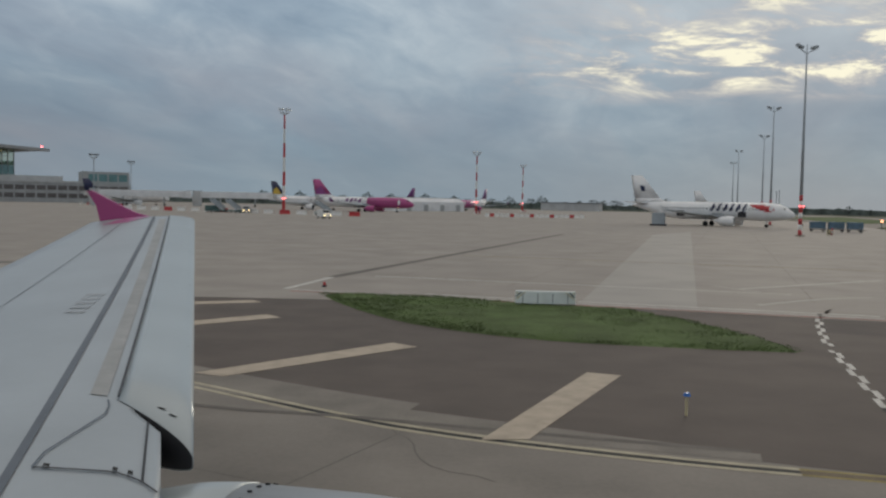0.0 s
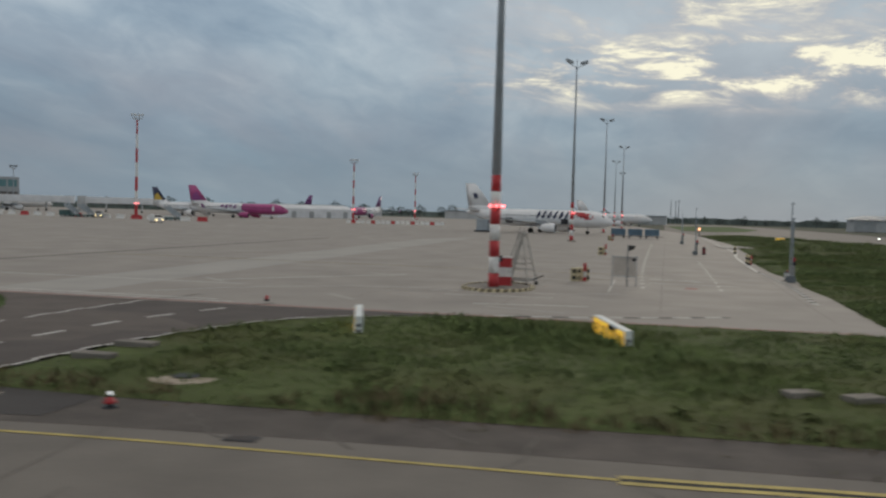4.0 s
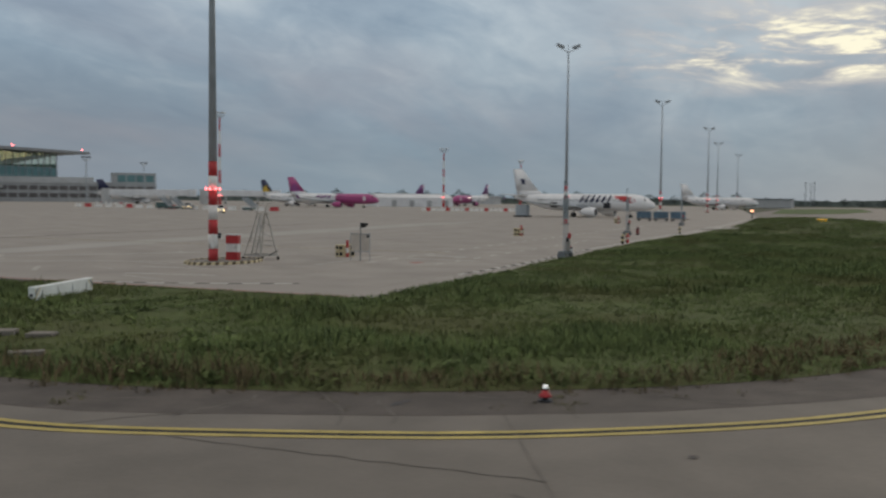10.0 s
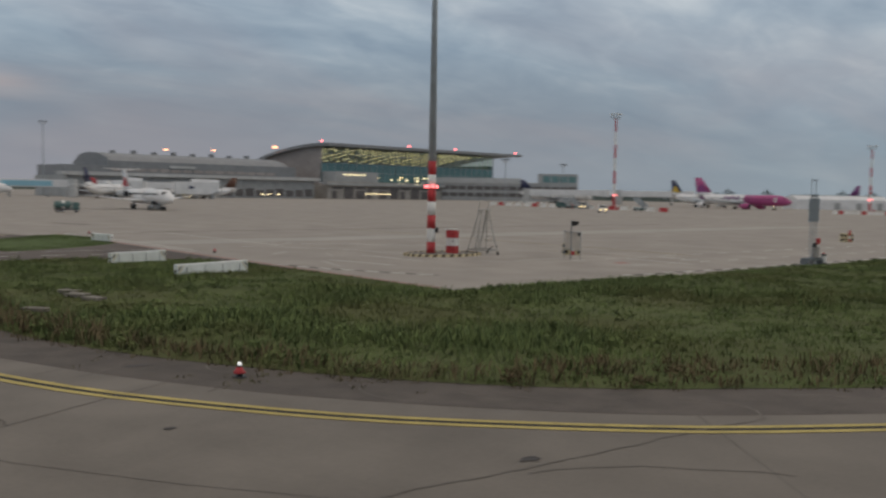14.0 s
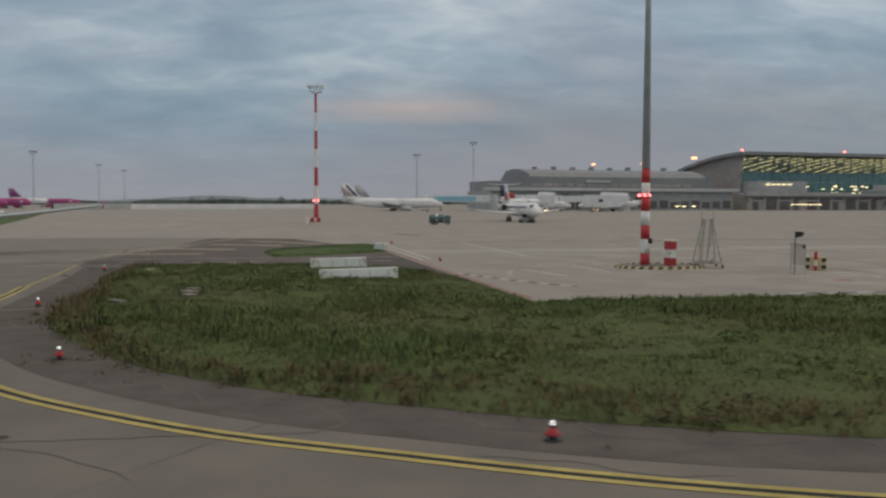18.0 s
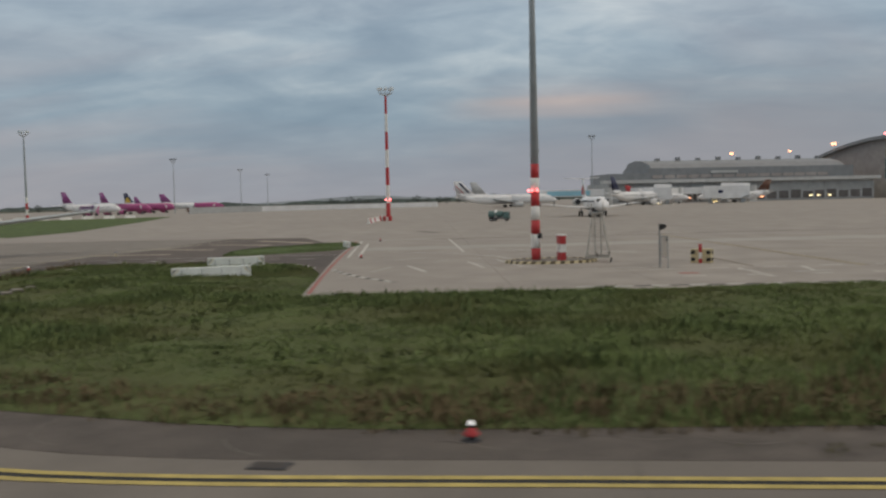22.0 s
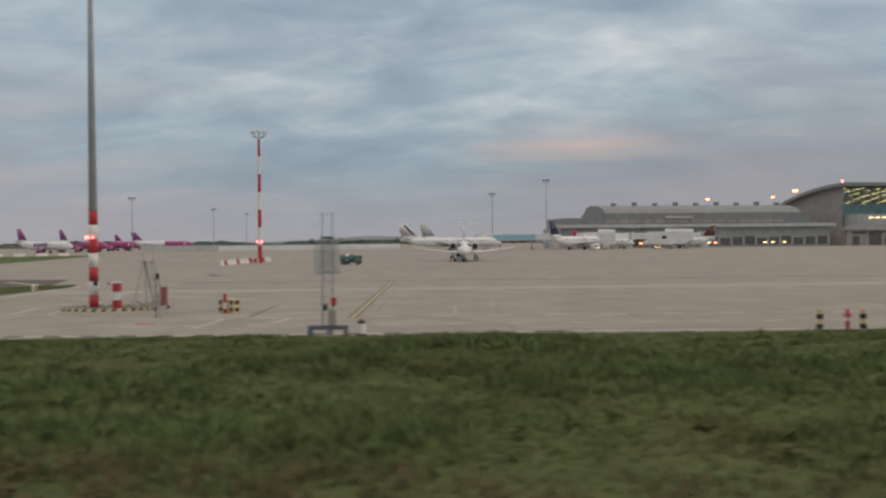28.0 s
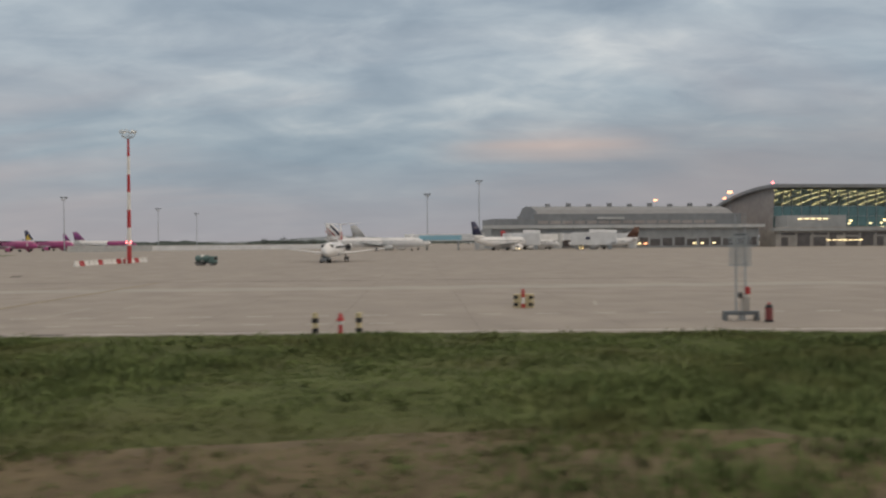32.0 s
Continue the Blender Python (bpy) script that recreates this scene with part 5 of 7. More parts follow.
# the hall behind the glass: sloping ceiling with rows of lights, back wall and gallery floor
cp = [(b, vault(b) - 2.2) for b in (3, 10, 18, 26, 34, 42, 50, 58)]
part("ceiling_boards", loft([[(*tp(a, b), z) for b, z in cp] + [(*tp(a, b), z + 0.2) for b, z in reversed(cp)] for a in (1.5, 50, 100, 146)]), M["ceiling"], hall, "olive boarded ceiling under the curved roof")
slab("back_wall", 1.5, 146, 57, 58, 10, 26, M["beige"], hall)
slab("gallery_floor", 1.5, 146, 3, 57, 19.6, 20.0, M["clad"], hall)
slab("end_wall", 146, 147, 2.4, 58, 8, 23, M["tealglass"], hall)
rng = random.Random(11)
for i in range(15):
    for b0 in range(4, 54, 5):
        if rng.random() > 0.08:
            a = 4 + i * 9.6
            part("ceiling_light", loft([[(*tp(a + d, b), vault(b) - 2.3 - e) for d, e in ((0, 0), (0.4, 0), (0.4, 0.12), (0, 0.12))] for b in (b0, b0 + 4.1)]), M["inlamp"], hall, "glowing pale yellow ceiling light")
for i in range(30):
    a = 38 + rng.random() * 62
    z = rng.choice((9.0, 11.0, 12.6)) + rng.random() * 0.4
    bm = bmesh.new()
    box(bm, 0, 0, 0, 1.3, 0.2, 0.6)
    bmesh.ops.transform(bm, matrix=Matrix.Translation((*tp(a, 1.5), z)) @ Matrix.Rotation(math.atan2(FAC.y, FAC.x), 4, "Z"), verts=bm.verts)
    part("shop_light", bm, M["inlamp"], hall)
podium = thing("terminal_podium", "low beige and grey gate building, openings as dark panels", "building")
slab("lower_block", -6, 150, -14, 2, 0, 8.5, M["beige"], podium)
slab("canopy", -8, 152, -16, -12, 7.6, 8.9, M["clad"], podium)
slab("upper_block", 2, 34, -10, 2, 8.5, 15.5, M["clad"], podium)
slab("pale_band", -6, 60, -14.3, -13.9, 7.2, 9.6, M["beige"], podium, "paler band over the openings")
# flat dark panels on the wall give the openings their shade
for i in range(18):
    a0 = -3 + i * 8.5
    slab("opening_shade", a0, a0 + (6.4 if i % 3 else 3.4), -14.25, -13.8, 0.2, 4.6 + (i % 2), M["opening"], podium)
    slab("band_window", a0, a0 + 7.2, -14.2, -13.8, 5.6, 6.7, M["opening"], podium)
for k in range(5):
    slab("lit_window", 8 + k * 3.4, 10.2 + k * 3.4, -10.3, -9.9, 13.5, 13.9, M["inlamp"], podium)
for k in range(7):
    slab("lit_doorway", 21 + k * 2.9, 22.8 + k * 2.9, -14.4, -14.1, 2.8, 3.2, M["inlamp"], podium)
for a, b, z in ((0, 0, 31.9), (60, -8, 31.6), (100, -8, 31.6), (158, -8, 31.6)):
    x, y = tp(a, b)
    part("roof_beacon", tubem((x, y, z), (x, y, z + 1.0), 0.45, 0.4, 10), M["redlamp"], hall, "lit red roof beacon")

pier = thing("terminal_pier", "long grey terminal pier with pale canopy and vaulted roof", "building")
slab("front_wall", -148, -14, -12, 26, 0, 9.5, M["clad"], pier)
slab("pale_canopy", -152, -12, -15, -9, 9.6, 11.2, M["cladlight"], pier, "pale continuous canopy")
slab("upper_floor", -124, -16, 2, 40, 9.5, 17.0, M["roof"], pier)
slab("end_block", -144, -124, 0, 34, 9.5, 14.6, M["roof"], pier, "low dark roof block")
slab("roof_light", -92, -78, 1.2, 1.9, 14.2, 15.4, M["cladlight"], pier, "pale roof panel")
vp = [(3, 17.0), (8, 19.2), (17, 21.0), (28, 21.6), (38, 20.6), (44, 17.0)]
part("vaulted_roof", loft([[(*tp(a, b), z) for b, z in vp] for a in (-122, -116, -70, -20)]), M["roof"], pier, "grey vaulted roof")
for k in range(9):
    x, y = tp(-112 + k * 11, 22)
    part("roof_vent", boxm(x - 1, y - 1, 20.5, x + 1, y + 1, 22.6 + 0.4 * (k % 2)), M["roof"], pier)
# window bays carry the same painted shade on flat panels
for i in range(21):
    a0 = -144 + i * 6.2
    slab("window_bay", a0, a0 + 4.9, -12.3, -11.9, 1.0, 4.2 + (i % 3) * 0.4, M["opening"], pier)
    slab("wall_panel", a0 + 4.95, a0 + 6.1, -12.25, -11.95, 0.5, 9.0, M["clad"], pier)
    if a0 + 36 < -18:
        slab("upper_window", a0 + 22, a0 + 27.2, 1.7, 2.05, 12.0, 13.6, M["gable"], pier)
for i, a in enumerate((-86, -82, -76, -73, -48, -44, -110, -38)):
    slab("lit_bay", a, a + 1.6, -12.6, -12.2, 1.8, 2.3, M["warmlamp"] if i % 3 == 0 else M["inlamp"], pier)


def lamp_column(x, y, h):
    root = thing("lamp_column", "tall column with glowing orange floodlight cluster", "lamp", x, y, 0, 0, group="orange floodlights")
    part("column", tubem((0, 0, 0), (0, 0, h), 0.25, 0.12, 10), M["pole"], root)
    part("crossbar", tubem((-1.2, 0, h), (1.2, 0, h), 0.08, n=8), M["pole"], root)
    for d in (-0.8, 0.8):
        b = bmesh.new()
        box(b, d - 0.8, -0.7, h - 0.55, d + 0.8, 0.4, h + 0.75, 0.25)
        part("floodlight", b, M["warmlamp"], root, "glowing orange floodlight")
    return root


for x, y, h in ((-320, 381.5, 29.6), (-597, 577, 40.5), (-501, 446, 33.6)):
    lamp_column(x, y, h)


def jet_bridge(x, y, turn, length, label, band=None):
    root = thing("jet_bridge", label, "jet bridge", x, y, 0, turn, group="jet bridges")
    part("tunnel", boxm(0, -1.5, 4.0, length, 1.5, 7.0, 0.15), M["wallwhite"], root)
    part("cabin_head", tubem((length, 0, 3.7), (length, 0, 7.2), 2.3, n=14), M["wallwhite"], root)
    if band:
        part("advert_panel", boxm(length * 0.25, -1.54, 4.4, length * 0.85, 1.54, 6.5), band, root, "pale blue panel")
    for d in (0.3, 0.75):
        col = part("support", boxm(length * d - 0.3, -0.9, 0, length * d + 0.3, 0.9, 4.0, 0.05), M["steel"], root)
        part("wheel", tubem((length * d, -1.1, 0.5), (length * d, -0.7, 0.5), 0.5, n=12), M["rubber"], col)
    part("rotunda", tubem((0, 0, 0), (0, 0, 7.4), 2.2, n=16), M["cladlight"], root)
    return root


jet_bridge(-266, 213, 245, 31, "white jet bridge with pale blue panel", M["lightblue"])
jet_bridge(-282, 258, 300, 38, "white jet bridge slanting to a parked aircraft")
jet_bridge(-272, 292, 250, 34, "white jet bridge with small dark marks")
for x, y, w, tn in ((-240, 255, 19, 62), (-252, 229, 12, 62)):
    gs = thing("gate_bridge_head", "bulky white boarding bridge head against the pier", "jet bridge", x, y, 0, tn, group="jet bridges")
    part("head_box", boxm(-w / 2, -2, 1.8, w / 2, 2, 7.2, 0.3), M["wallwhite"], gs)
    part("roof_hump", loft([[(px_, yy, z) for yy, z in ((-2, 7.2), (-1.2, 8.6 - 0.05 * abs(px_)), (1.2, 8.6 - 0.05 * abs(px_)), (2, 7.2))] for px_ in (-w * 0.1, w * 0.2, w * 0.5)]), M["wallwhite"], gs)
    part("dark_mark", boxm(-w * 0.18, -2.06, 4.2, -w * 0.08, -1.98, 5.4), M["navy"], gs)
    for px_ in (-w * 0.35, w * 0.35):
        part("support", boxm(px_ - 0.8, -1.5, 0, px_ + 0.8, 1.5, 1.8), M["steel"], gs)
jet_bridge(-160, 402, 25, 40, "long white passenger gallery on supports")
jet_bridge(-122, 430, 10, 36, "white jet bridge beyond the barriers")

office = thing("office_block", "grey flat-roofed office block with bands of dark windows", "building", -227, 470, 0, 30)
part("wall", boxm(-40, 0, 0, 56, 22, 10.5), M["clad"], office)
part("upper_storey", boxm(32, 2, 10.5, 56, 20, 17), M["clad"], office)
part("roof_plant", boxm(-34, 4, 10.5, 22, 18, 14), M["cladlight"], office)
part("parapet", boxm(-40.5, -0.4, 10.5, 32, 0.4, 11.4), M["cladlight"], office)
for i in range(18):
    x0 = -38 + i * 5.2
    for z in (2.4, 6.6):
        part("window", boxm(x0, -0.12, z, x0 + 4.4, 0.1, z + 2.4), M["opening"], office)
    if x0 > 31:
        part("window", boxm(x0, 1.85, 11.8, x0 + 4.4, 2.1, 15.6), M["tealglass"], office)

shed = thing("cargo_shed", "long low white shed with arched end", "building", -26, 397, 0, 42)
arch = [(0, 0), (0, 4.2), (2.5, 5.4), (6, 6.0), (9.5, 5.4), (12, 4.2), (12, 0)]
part("wall", loft([[(x, y, z) for y, z in arch] for x in (0, 20, 42)]), M["wallwhite"], shed)
for i in range(8):
    part("door", boxm(2.5 + i * 4.9, -0.08, 0, 5.0 + i * 4.9, 0.06, 2.9), M["clad"] if i % 2 else M["wallwhite"], shed)
part("ridge_cap", boxm(-0.1, 5.4, 5.9, 42.1, 6.6, 6.15), M["clad"], shed)

hangar = thing("far_hangar", "long grey hangar with low roof", "building", 254, 441, 0, -50)
part("wall", boxm(0, 0, 0, 90, 40, 6.0), M["cladlight"], hangar)
part("roof", loft([[(x, y, z) for y, z in ((-1, 6.0), (20, 8.2), (41, 6.0), (20, 7.5))] for x in (-1, 91)]), M["roof"], hangar)
for i in range(7):
    part("hangar_door", boxm(4 + i * 12.4, -0.2, 0, 14.5 + i * 12.4, 0.1, 4.8), M["cladlight"] if i % 2 else M["clad"], hangar)
for x, y, w in ((170, 560, 26), (60, 620, 40), (-20, 640, 34), (320, 380, 30), (390, 330, 44)):
    low = thing("low_building", "distant low flat-roofed airfield building", "building", x, y, 0, -20)
    part("wall", boxm(0, 0, 0, w, 12, 5), M["cladlight"], low)
    part("roof", boxm(-0.5, -0.5, 5, w + 0.5, 12.5, 5.6), M["roof"], low)

for k, (x, y, h) in enumerate(((232, 664, 18), (234.5, 660, 17), (238, 664, 18))):
    am_ = thing("antenna_mast", "thin dark antenna mast on the far field", "mast", x, y, 0, 0, group="far antenna masts")
    part("pole", tubem((0, 0, 0), (0, 0, h), 0.3, 0.2, 8), M["gunmetal"], am_)
    part("crossarm", tubem((-0.9, 0, h - 1.0), (0.9, 0, h - 1.0), 0.1, n=6), M["gunmetal"], am_)

wall = thing("perimeter_wall", "long low white perimeter wall", "wall", kind="structure")
for i in range(26):
    a, b = Vector((-387, 78)) + Vector((-20, 102)) * (i / 26), Vector((-387, 78)) + Vector((-20, 102)) * ((i + 0.985) / 26)
    part("panel", loft([[(p.x, p.y, 0), (p.x - 0.4, p.y, 0), (p.x - 0.4, p.y, 2.7), (p.x, p.y, 2.7)] for p in (a, b)]), M["wallwhite"], wall)
blast = thing("blast_fence", "grey corrugated blast fence", "fence", kind="structure")
for i in range(16):
    a, b = Vector((-352, 40)) + Vector((-35, 38)) * (i / 16), Vector((-352, 40)) + Vector((-35, 38)) * ((i + 0.97) / 16)
    part("panel", loft([[(p.x, p.y, 0), (p.x - 1.6, p.y, 0), (p.x - 0.9, p.y, 3.0), (p.x - 0.6, p.y, 3.0)] for p in (a, b)]), M["clad"], blast)


# ---- trees and hills ----
def tree(root_name, label, x, y, h, w, seed):
    r = random.Random(seed)
    root = thing(root_name, label, "tree", x, y, 0, r.uniform(0, 360), group="far trees")
    trunk = bmesh.new()
    tube(trunk, (0, 0, 0), (0, 0, h * 0.55), 0.25, 0.12, 7)
    for k in range(5):
        a = k * 1.3
        tube(trunk, (0, 0, h * 0.3), (math.cos(a) * w * 0.3, math.sin(a) * w * 0.3, h * 0.65), 0.1, 0.04, 5)
    part("trunk", trunk, M["dark"], root)
    bm = bmesh.new()
    for k in range(170):
        a, u = r.uniform(0, 6.283), r.random()
        rad = w * 0.5 * math.sqrt(r.random()) * (0.75 + 0.4 * noise.noise((a, seed, 0)))
        z = h * (0.22 + 0.75 * u) * (1 - 0.25 * (rad / (w * 0.5)) ** 2)
        rad *= math.sin(0.35 + 2.5 * u) ** 0.6
        c, s = Vector((rad * math.cos(a), rad * math.sin(a), z)), r.uniform(0.3, 0.75)
        vs = [bm.verts.new(c + Vector((r.uniform(-s, s), r.uniform(-s, s), r.uniform(-s, s)))) for _ in range(4)]
        bm.faces.new(vs[:3])
        bm.faces.new(vs[1:])
    part("crown", bm, M["leaf"], root)
    return root


base_trees = [tree("far_tree", "distant dark deciduous tree", 0, 700, 10, 10, 3), tree("far_tree", "distant dark bushy tree", 30, 705, 8, 12, 5)]
rng = random.Random(21)
for k in range(75):
    t = k / 75
    x = -190 + 900 * t + rng.uniform(-5, 5)
    y = 690 + 40 * math.sin(t * 5) - 330 * max(0, t - 0.45) + rng.uniform(-14, 14)
    sc = rng.uniform(0.65, 1.15) * (1.0 if t < 0.45 else 0.75)
    c = copy_thing(base_trees[k % 2], pose(x, y, 0, 0, 0, rng.uniform(0, 360)))
    c.scale = (sc * 1.3, sc * 1.3, sc)
for x0, y0, x1, y1, n in ((-700, 175, -690, 215, 6), (-700, 255, -700, 330, 9), (-720, 350, -700, 420, 8), (-690, -60, -700, -20, 3), (-640, 470, -560, 560, 8)):
    for k in range(n):
        u = k / max(1, n - 1)
        c = copy_thing(base_trees[k % 2], pose(x0 + (x1 - x0) * u + rng.uniform(-6, 6), y0 + (y1 - y0) * u, 0, 0, 0, rng.uniform(0, 360)))
        sc = rng.uniform(0.6, 0.9)
        c.scale = (sc * 1.5, sc * 1.5, sc)
belt = bmesh.new()
for row, (rad, hh, a0, a1) in enumerate(((760, 7.5, -75, 38), (1500, 9, -80, 120))):
    pts = []
    n = 420
    for k in range(n + 1):
        a = radians(a0 + (a1 - a0) * k / n)
        r = rad * (1 + 0.05 * math.sin(a * 3))
        pts.append((60 - r * math.sin(a), 30 + r * math.cos(a), hh * (0.55 + 0.5 * noise.noise((k * 0.13, row, 0)) + 0.35 * noise.noise((k * 0.7, row, 3)))))
    lower = [belt.verts.new((x, y, -0.1)) for x, y, z in pts]
    mid = [belt.verts.new((x * 1.004, y * 1.004, max(0.5, z))) for x, y, z in pts]
    back = [belt.verts.new((x * 1.02, y * 1.02, max(0.3, z * 0.8))) for x, y, z in pts]
    for k in range(n):
        belt.faces.new((lower[k], lower[k + 1], mid[k + 1], mid[k]))
        belt.faces.new((mid[k], mid[k + 1], back[k + 1], back[k]))
solid("far_woods", belt, M["hazeleaf"], "low line of distant woods, paled for haze", "woods", kind="stuff")
hill = bmesh.new()
prev = None
for k in range(61):
    u = k / 60
    p = Vector((-2600, 250)) + Vector((120, 900)) * u
    z = 4 + 15 * math.exp(-((u - 0.45) / 0.2) ** 2) + 8 * math.exp(-((u - 0.85) / 0.15) ** 2) + 4 * noise.noise((k * 0.3, 0, 0))
    cur = (hill.verts.new((p.x, p.y, -1)), hill.verts.new((p.x - 60, p.y, z)), hill.verts.new((p.x - 500, p.y, z * 0.5)))
    if prev:
        hill.faces.new((prev[0], cur[0], cur[1], prev[1]))
        hill.faces.new((prev[1], cur[1], cur[2], prev[2]))
    prev = cur
solid("far_hills", hill, M["hill"], "low wooded hill on the horizon, haze in its colour", "hill", kind="structure", smooth=True)


# ---- things on the apron and the verge ----
def checker_stack(x, y, turn, label, wide=4):
    """Painted weight blocks round a red and white post."""
    root = thing("weight_blocks", label, "blocks", x, y, 0, turn, group="checkered weight blocks")
    for i in range(wide):
        for k in range(2):
            dx = (i - (wide - 1) / 2) * 0.28
            blk = part("block", boxm(dx - 0.135, -0.26, k * 0.4, dx + 0.135, 0.26, k * 0.4 + 0.385, 0.02), M["brass"], root)
            if i not in ((wide - 1) // 2, wide // 2) or wide % 2:
                for sd in (-1, 1):
                    part("black_square", boxm(dx - 0.11, sd * 0.262 - 0.004, k * 0.4 + 0.09, dx + 0.11, sd * 0.262 + 0.004, k * 0.4 + 0.3), M["black"], blk)
    for sd in (-1, 1):
        for k in range(2):
            part("end_square", boxm(sd * (wide * 0.14 - 0.003) - 0.004, -0.16, k * 0.4 + 0.09, sd * (wide * 0.14 - 0.003) + 0.004, 0.16, k * 0.4 + 0.3), M["black"], root)
    part("post", tubem((0, -0.34, 0), (0, -0.34, 0.6), 0.09, n=10), M["band"], root)
    part("post_cap", tubem((0, -0.34, 0.6), (0, -0.34, 1.08), 0.09, n=10), M["red"], root)
    part("post_foot", tubem((0, -0.34, 0), (0, -0.34, 0.25), 0.1, n=10), M["red"], root)
    root.scale = (1.15, 1.15, 1.12)
    return root


checker_stack(38.7, 54.9, 40, "black and yellow checkered weight blocks with red post")
checker_stack(49.8, 96.5, 60, "black and yellow checkered weight blocks on the open apron")
checker_stack(65.4, 157.4, 30, "black and yellow checkered weight blocks near the parked jet", 3)

cab = thing("mast_cabinet", "red and white banded electrical cabinet beside the mast", "cabinet", 32.7, 48.0, 0, -10)
for k, m in enumerate((M["red"], M["band"], M["red"])):
    part("cabinet_band", boxm(-0.44, -0.2, 0.08 + k * 0.56, 0.44, 0.2, 0.08 + (k + 1) * 0.56, 0.012), m, cab)
part("cap", boxm(-0.48, -0.24, 1.76, 0.48, 0.24, 1.83, 0.02), M["band"], cab)
part("plinth", boxm(-0.46, -0.22, 0, 0.46, 0.22, 0.08), M["strip"], cab)
part("handle", boxm(0.28, -0.235, 0.9, 0.32, -0.2, 1.05), M["dark"], cab)

# wheeled maintenance ladder
lad = thing("wheeled_ladder", "grey steel maintenance ladder on a wheeled frame", "ladder", 33.9, 50.1, 0, -30)
lad.scale = (0.84, 0.84, 0.95)
part("base_frame", box(box(box(box(bmesh.new(), -1.05, -0.95, 0.3, 1.05, -0.85, 0.42), -1.05, 0.85, 0.3, 1.05, 0.95, 0.42), -1.05, -0.9, 0.3, -0.93, 0.9, 0.42), 0.93, -0.9, 0.3, 1.05, 0.9, 0.42), M["ladder"], lad)
for sx_ in (-1, 1):
    for sy_ in (-1, 1):
        part("wheel", tubem((sx_ * 0.95, sy_ * 0.98, 0.13), (sx_ * 0.95, sy_ * 1.06, 0.13), 0.13, n=12), M["rubber"], lad)
for y in (-0.34, 0.34):
    part("stile", tubem((-0.85, y * 0.7, 0.4), (0.25, y * 0.7, 3.4), 0.055, n=8), M["ladder"], lad)
    part("rear_leg", tubem((0.95, y * 2.6, 0.4), (0.32, y, 3.4), 0.055, n=8), M["ladder"], lad)
    part("front_leg", tubem((-0.95, y * 2.6, 0.4), (0.1, y * 1.1, 3.4), 0.05, n=8), M["ladder"], lad)
    part("side_rail", tubem((-0.6, y * 2.0, 1.4), (0.75, y * 2.1, 1.4), 0.032, n=6), M["ladder"], lad)
    part("handrail", tubem((-0.75, y * 1.3, 1.3), (0.3, y * 1.3, 4.1), 0.035, n=6), M["ladder"], lad)
    part("top_guard", tubem((0.3, y * 1.3, 4.1), (0.95, y * 1.3, 4.1), 0.035, n=6), M["ladder"], lad)
    for k in range(3):
        part("brace", tubem((-0.6 + 0.28 * k, y * 1.3, 1.1 + 0.8 * k), (0.85 - 0.15 * k, y * 2.0, 1.0 + 0.7 * k), 0.028, n=6), M["ladder"], lad)
for k in range(12):
    u = (k + 0.5) / 12
    part("rung", boxm(-0.85 + 1.1 * u - 0.09, -0.24, 0.4 + 3.0 * u, -0.85 + 1.1 * u + 0.09, 0.24, 0.43 + 3.0 * u), M["ladder"], lad)
part("top_platform", boxm(0.2, -0.42, 3.38, 0.95, 0.42, 3.43), M["ladder"], lad)
part("drawbar", tubem((1.0, 0, 0.36), (1.9, 0, 0.7), 0.035, n=8), M["dark"], lad, "dark drawbar")
for sx_ in (-1, 1):
    part("corner_jack", tubem((sx_ * 0.95, 0.9, 0.3), (sx_ * 0.95, 0.9, 0.75), 0.03, n=6), M["dark"], lad)

vane = thing("flag_post", "thin dark post with small black wind flag", "post", 40.8, 50.55, 0, 0)
part("post", tubem((0, 0, 0), (0, 0, 2.65), 0.036, n=8), M["gunmetal"], vane)
part("flag", loft([[(0.03, -0.01, 2.25), (0.03, 0.02, 2.25), (0.03, 0.02, 2.62), (0.03, -0.01, 2.62)], [(0.35, 0.16, 2.34), (0.35, 0.19, 2.34), (0.33, 0.19, 2.6), (0.33, 0.16, 2.6)], [(0.5, 0.14, 2.48), (0.5, 0.16, 2.48), (0.5, 0.16, 2.58), (0.5, 0.14, 2.58)]]), M["black"], vane)
board = thing("notice_board", "pale beige board on two posts with dull red back", "sign board", 40.7, 50.95, 0, -16)
part("top_rail", boxm(-0.74, -0.02, 1.83, 0.74, 0.02, 1.88), M["steel"], board)
part("bottom_rail", boxm(-0.74, -0.02, 0.6, 0.74, 0.02, 0.65), M["steel"], board)
part("pale_sheet", boxm(-0.68, 0.016, 0.68, 0.68, 0.026, 1.82), M["paleboard"], board, "pale beige front sheet")
part("red_sheet", boxm(-0.66, 0.03, 0.7, 0.66, 0.042, 1.8), M["dullred"], board, "dull red sheet")
for x in (-0.75, 0.75):
    part("post", tubem((x, 0, 0), (x, 0, 1.95), 0.03, n=8), M["steel"], board)
part("corner_plate", boxm(0.5, -0.03, 1.6, 0.7, -0.02, 1.8), M["dark"], board)


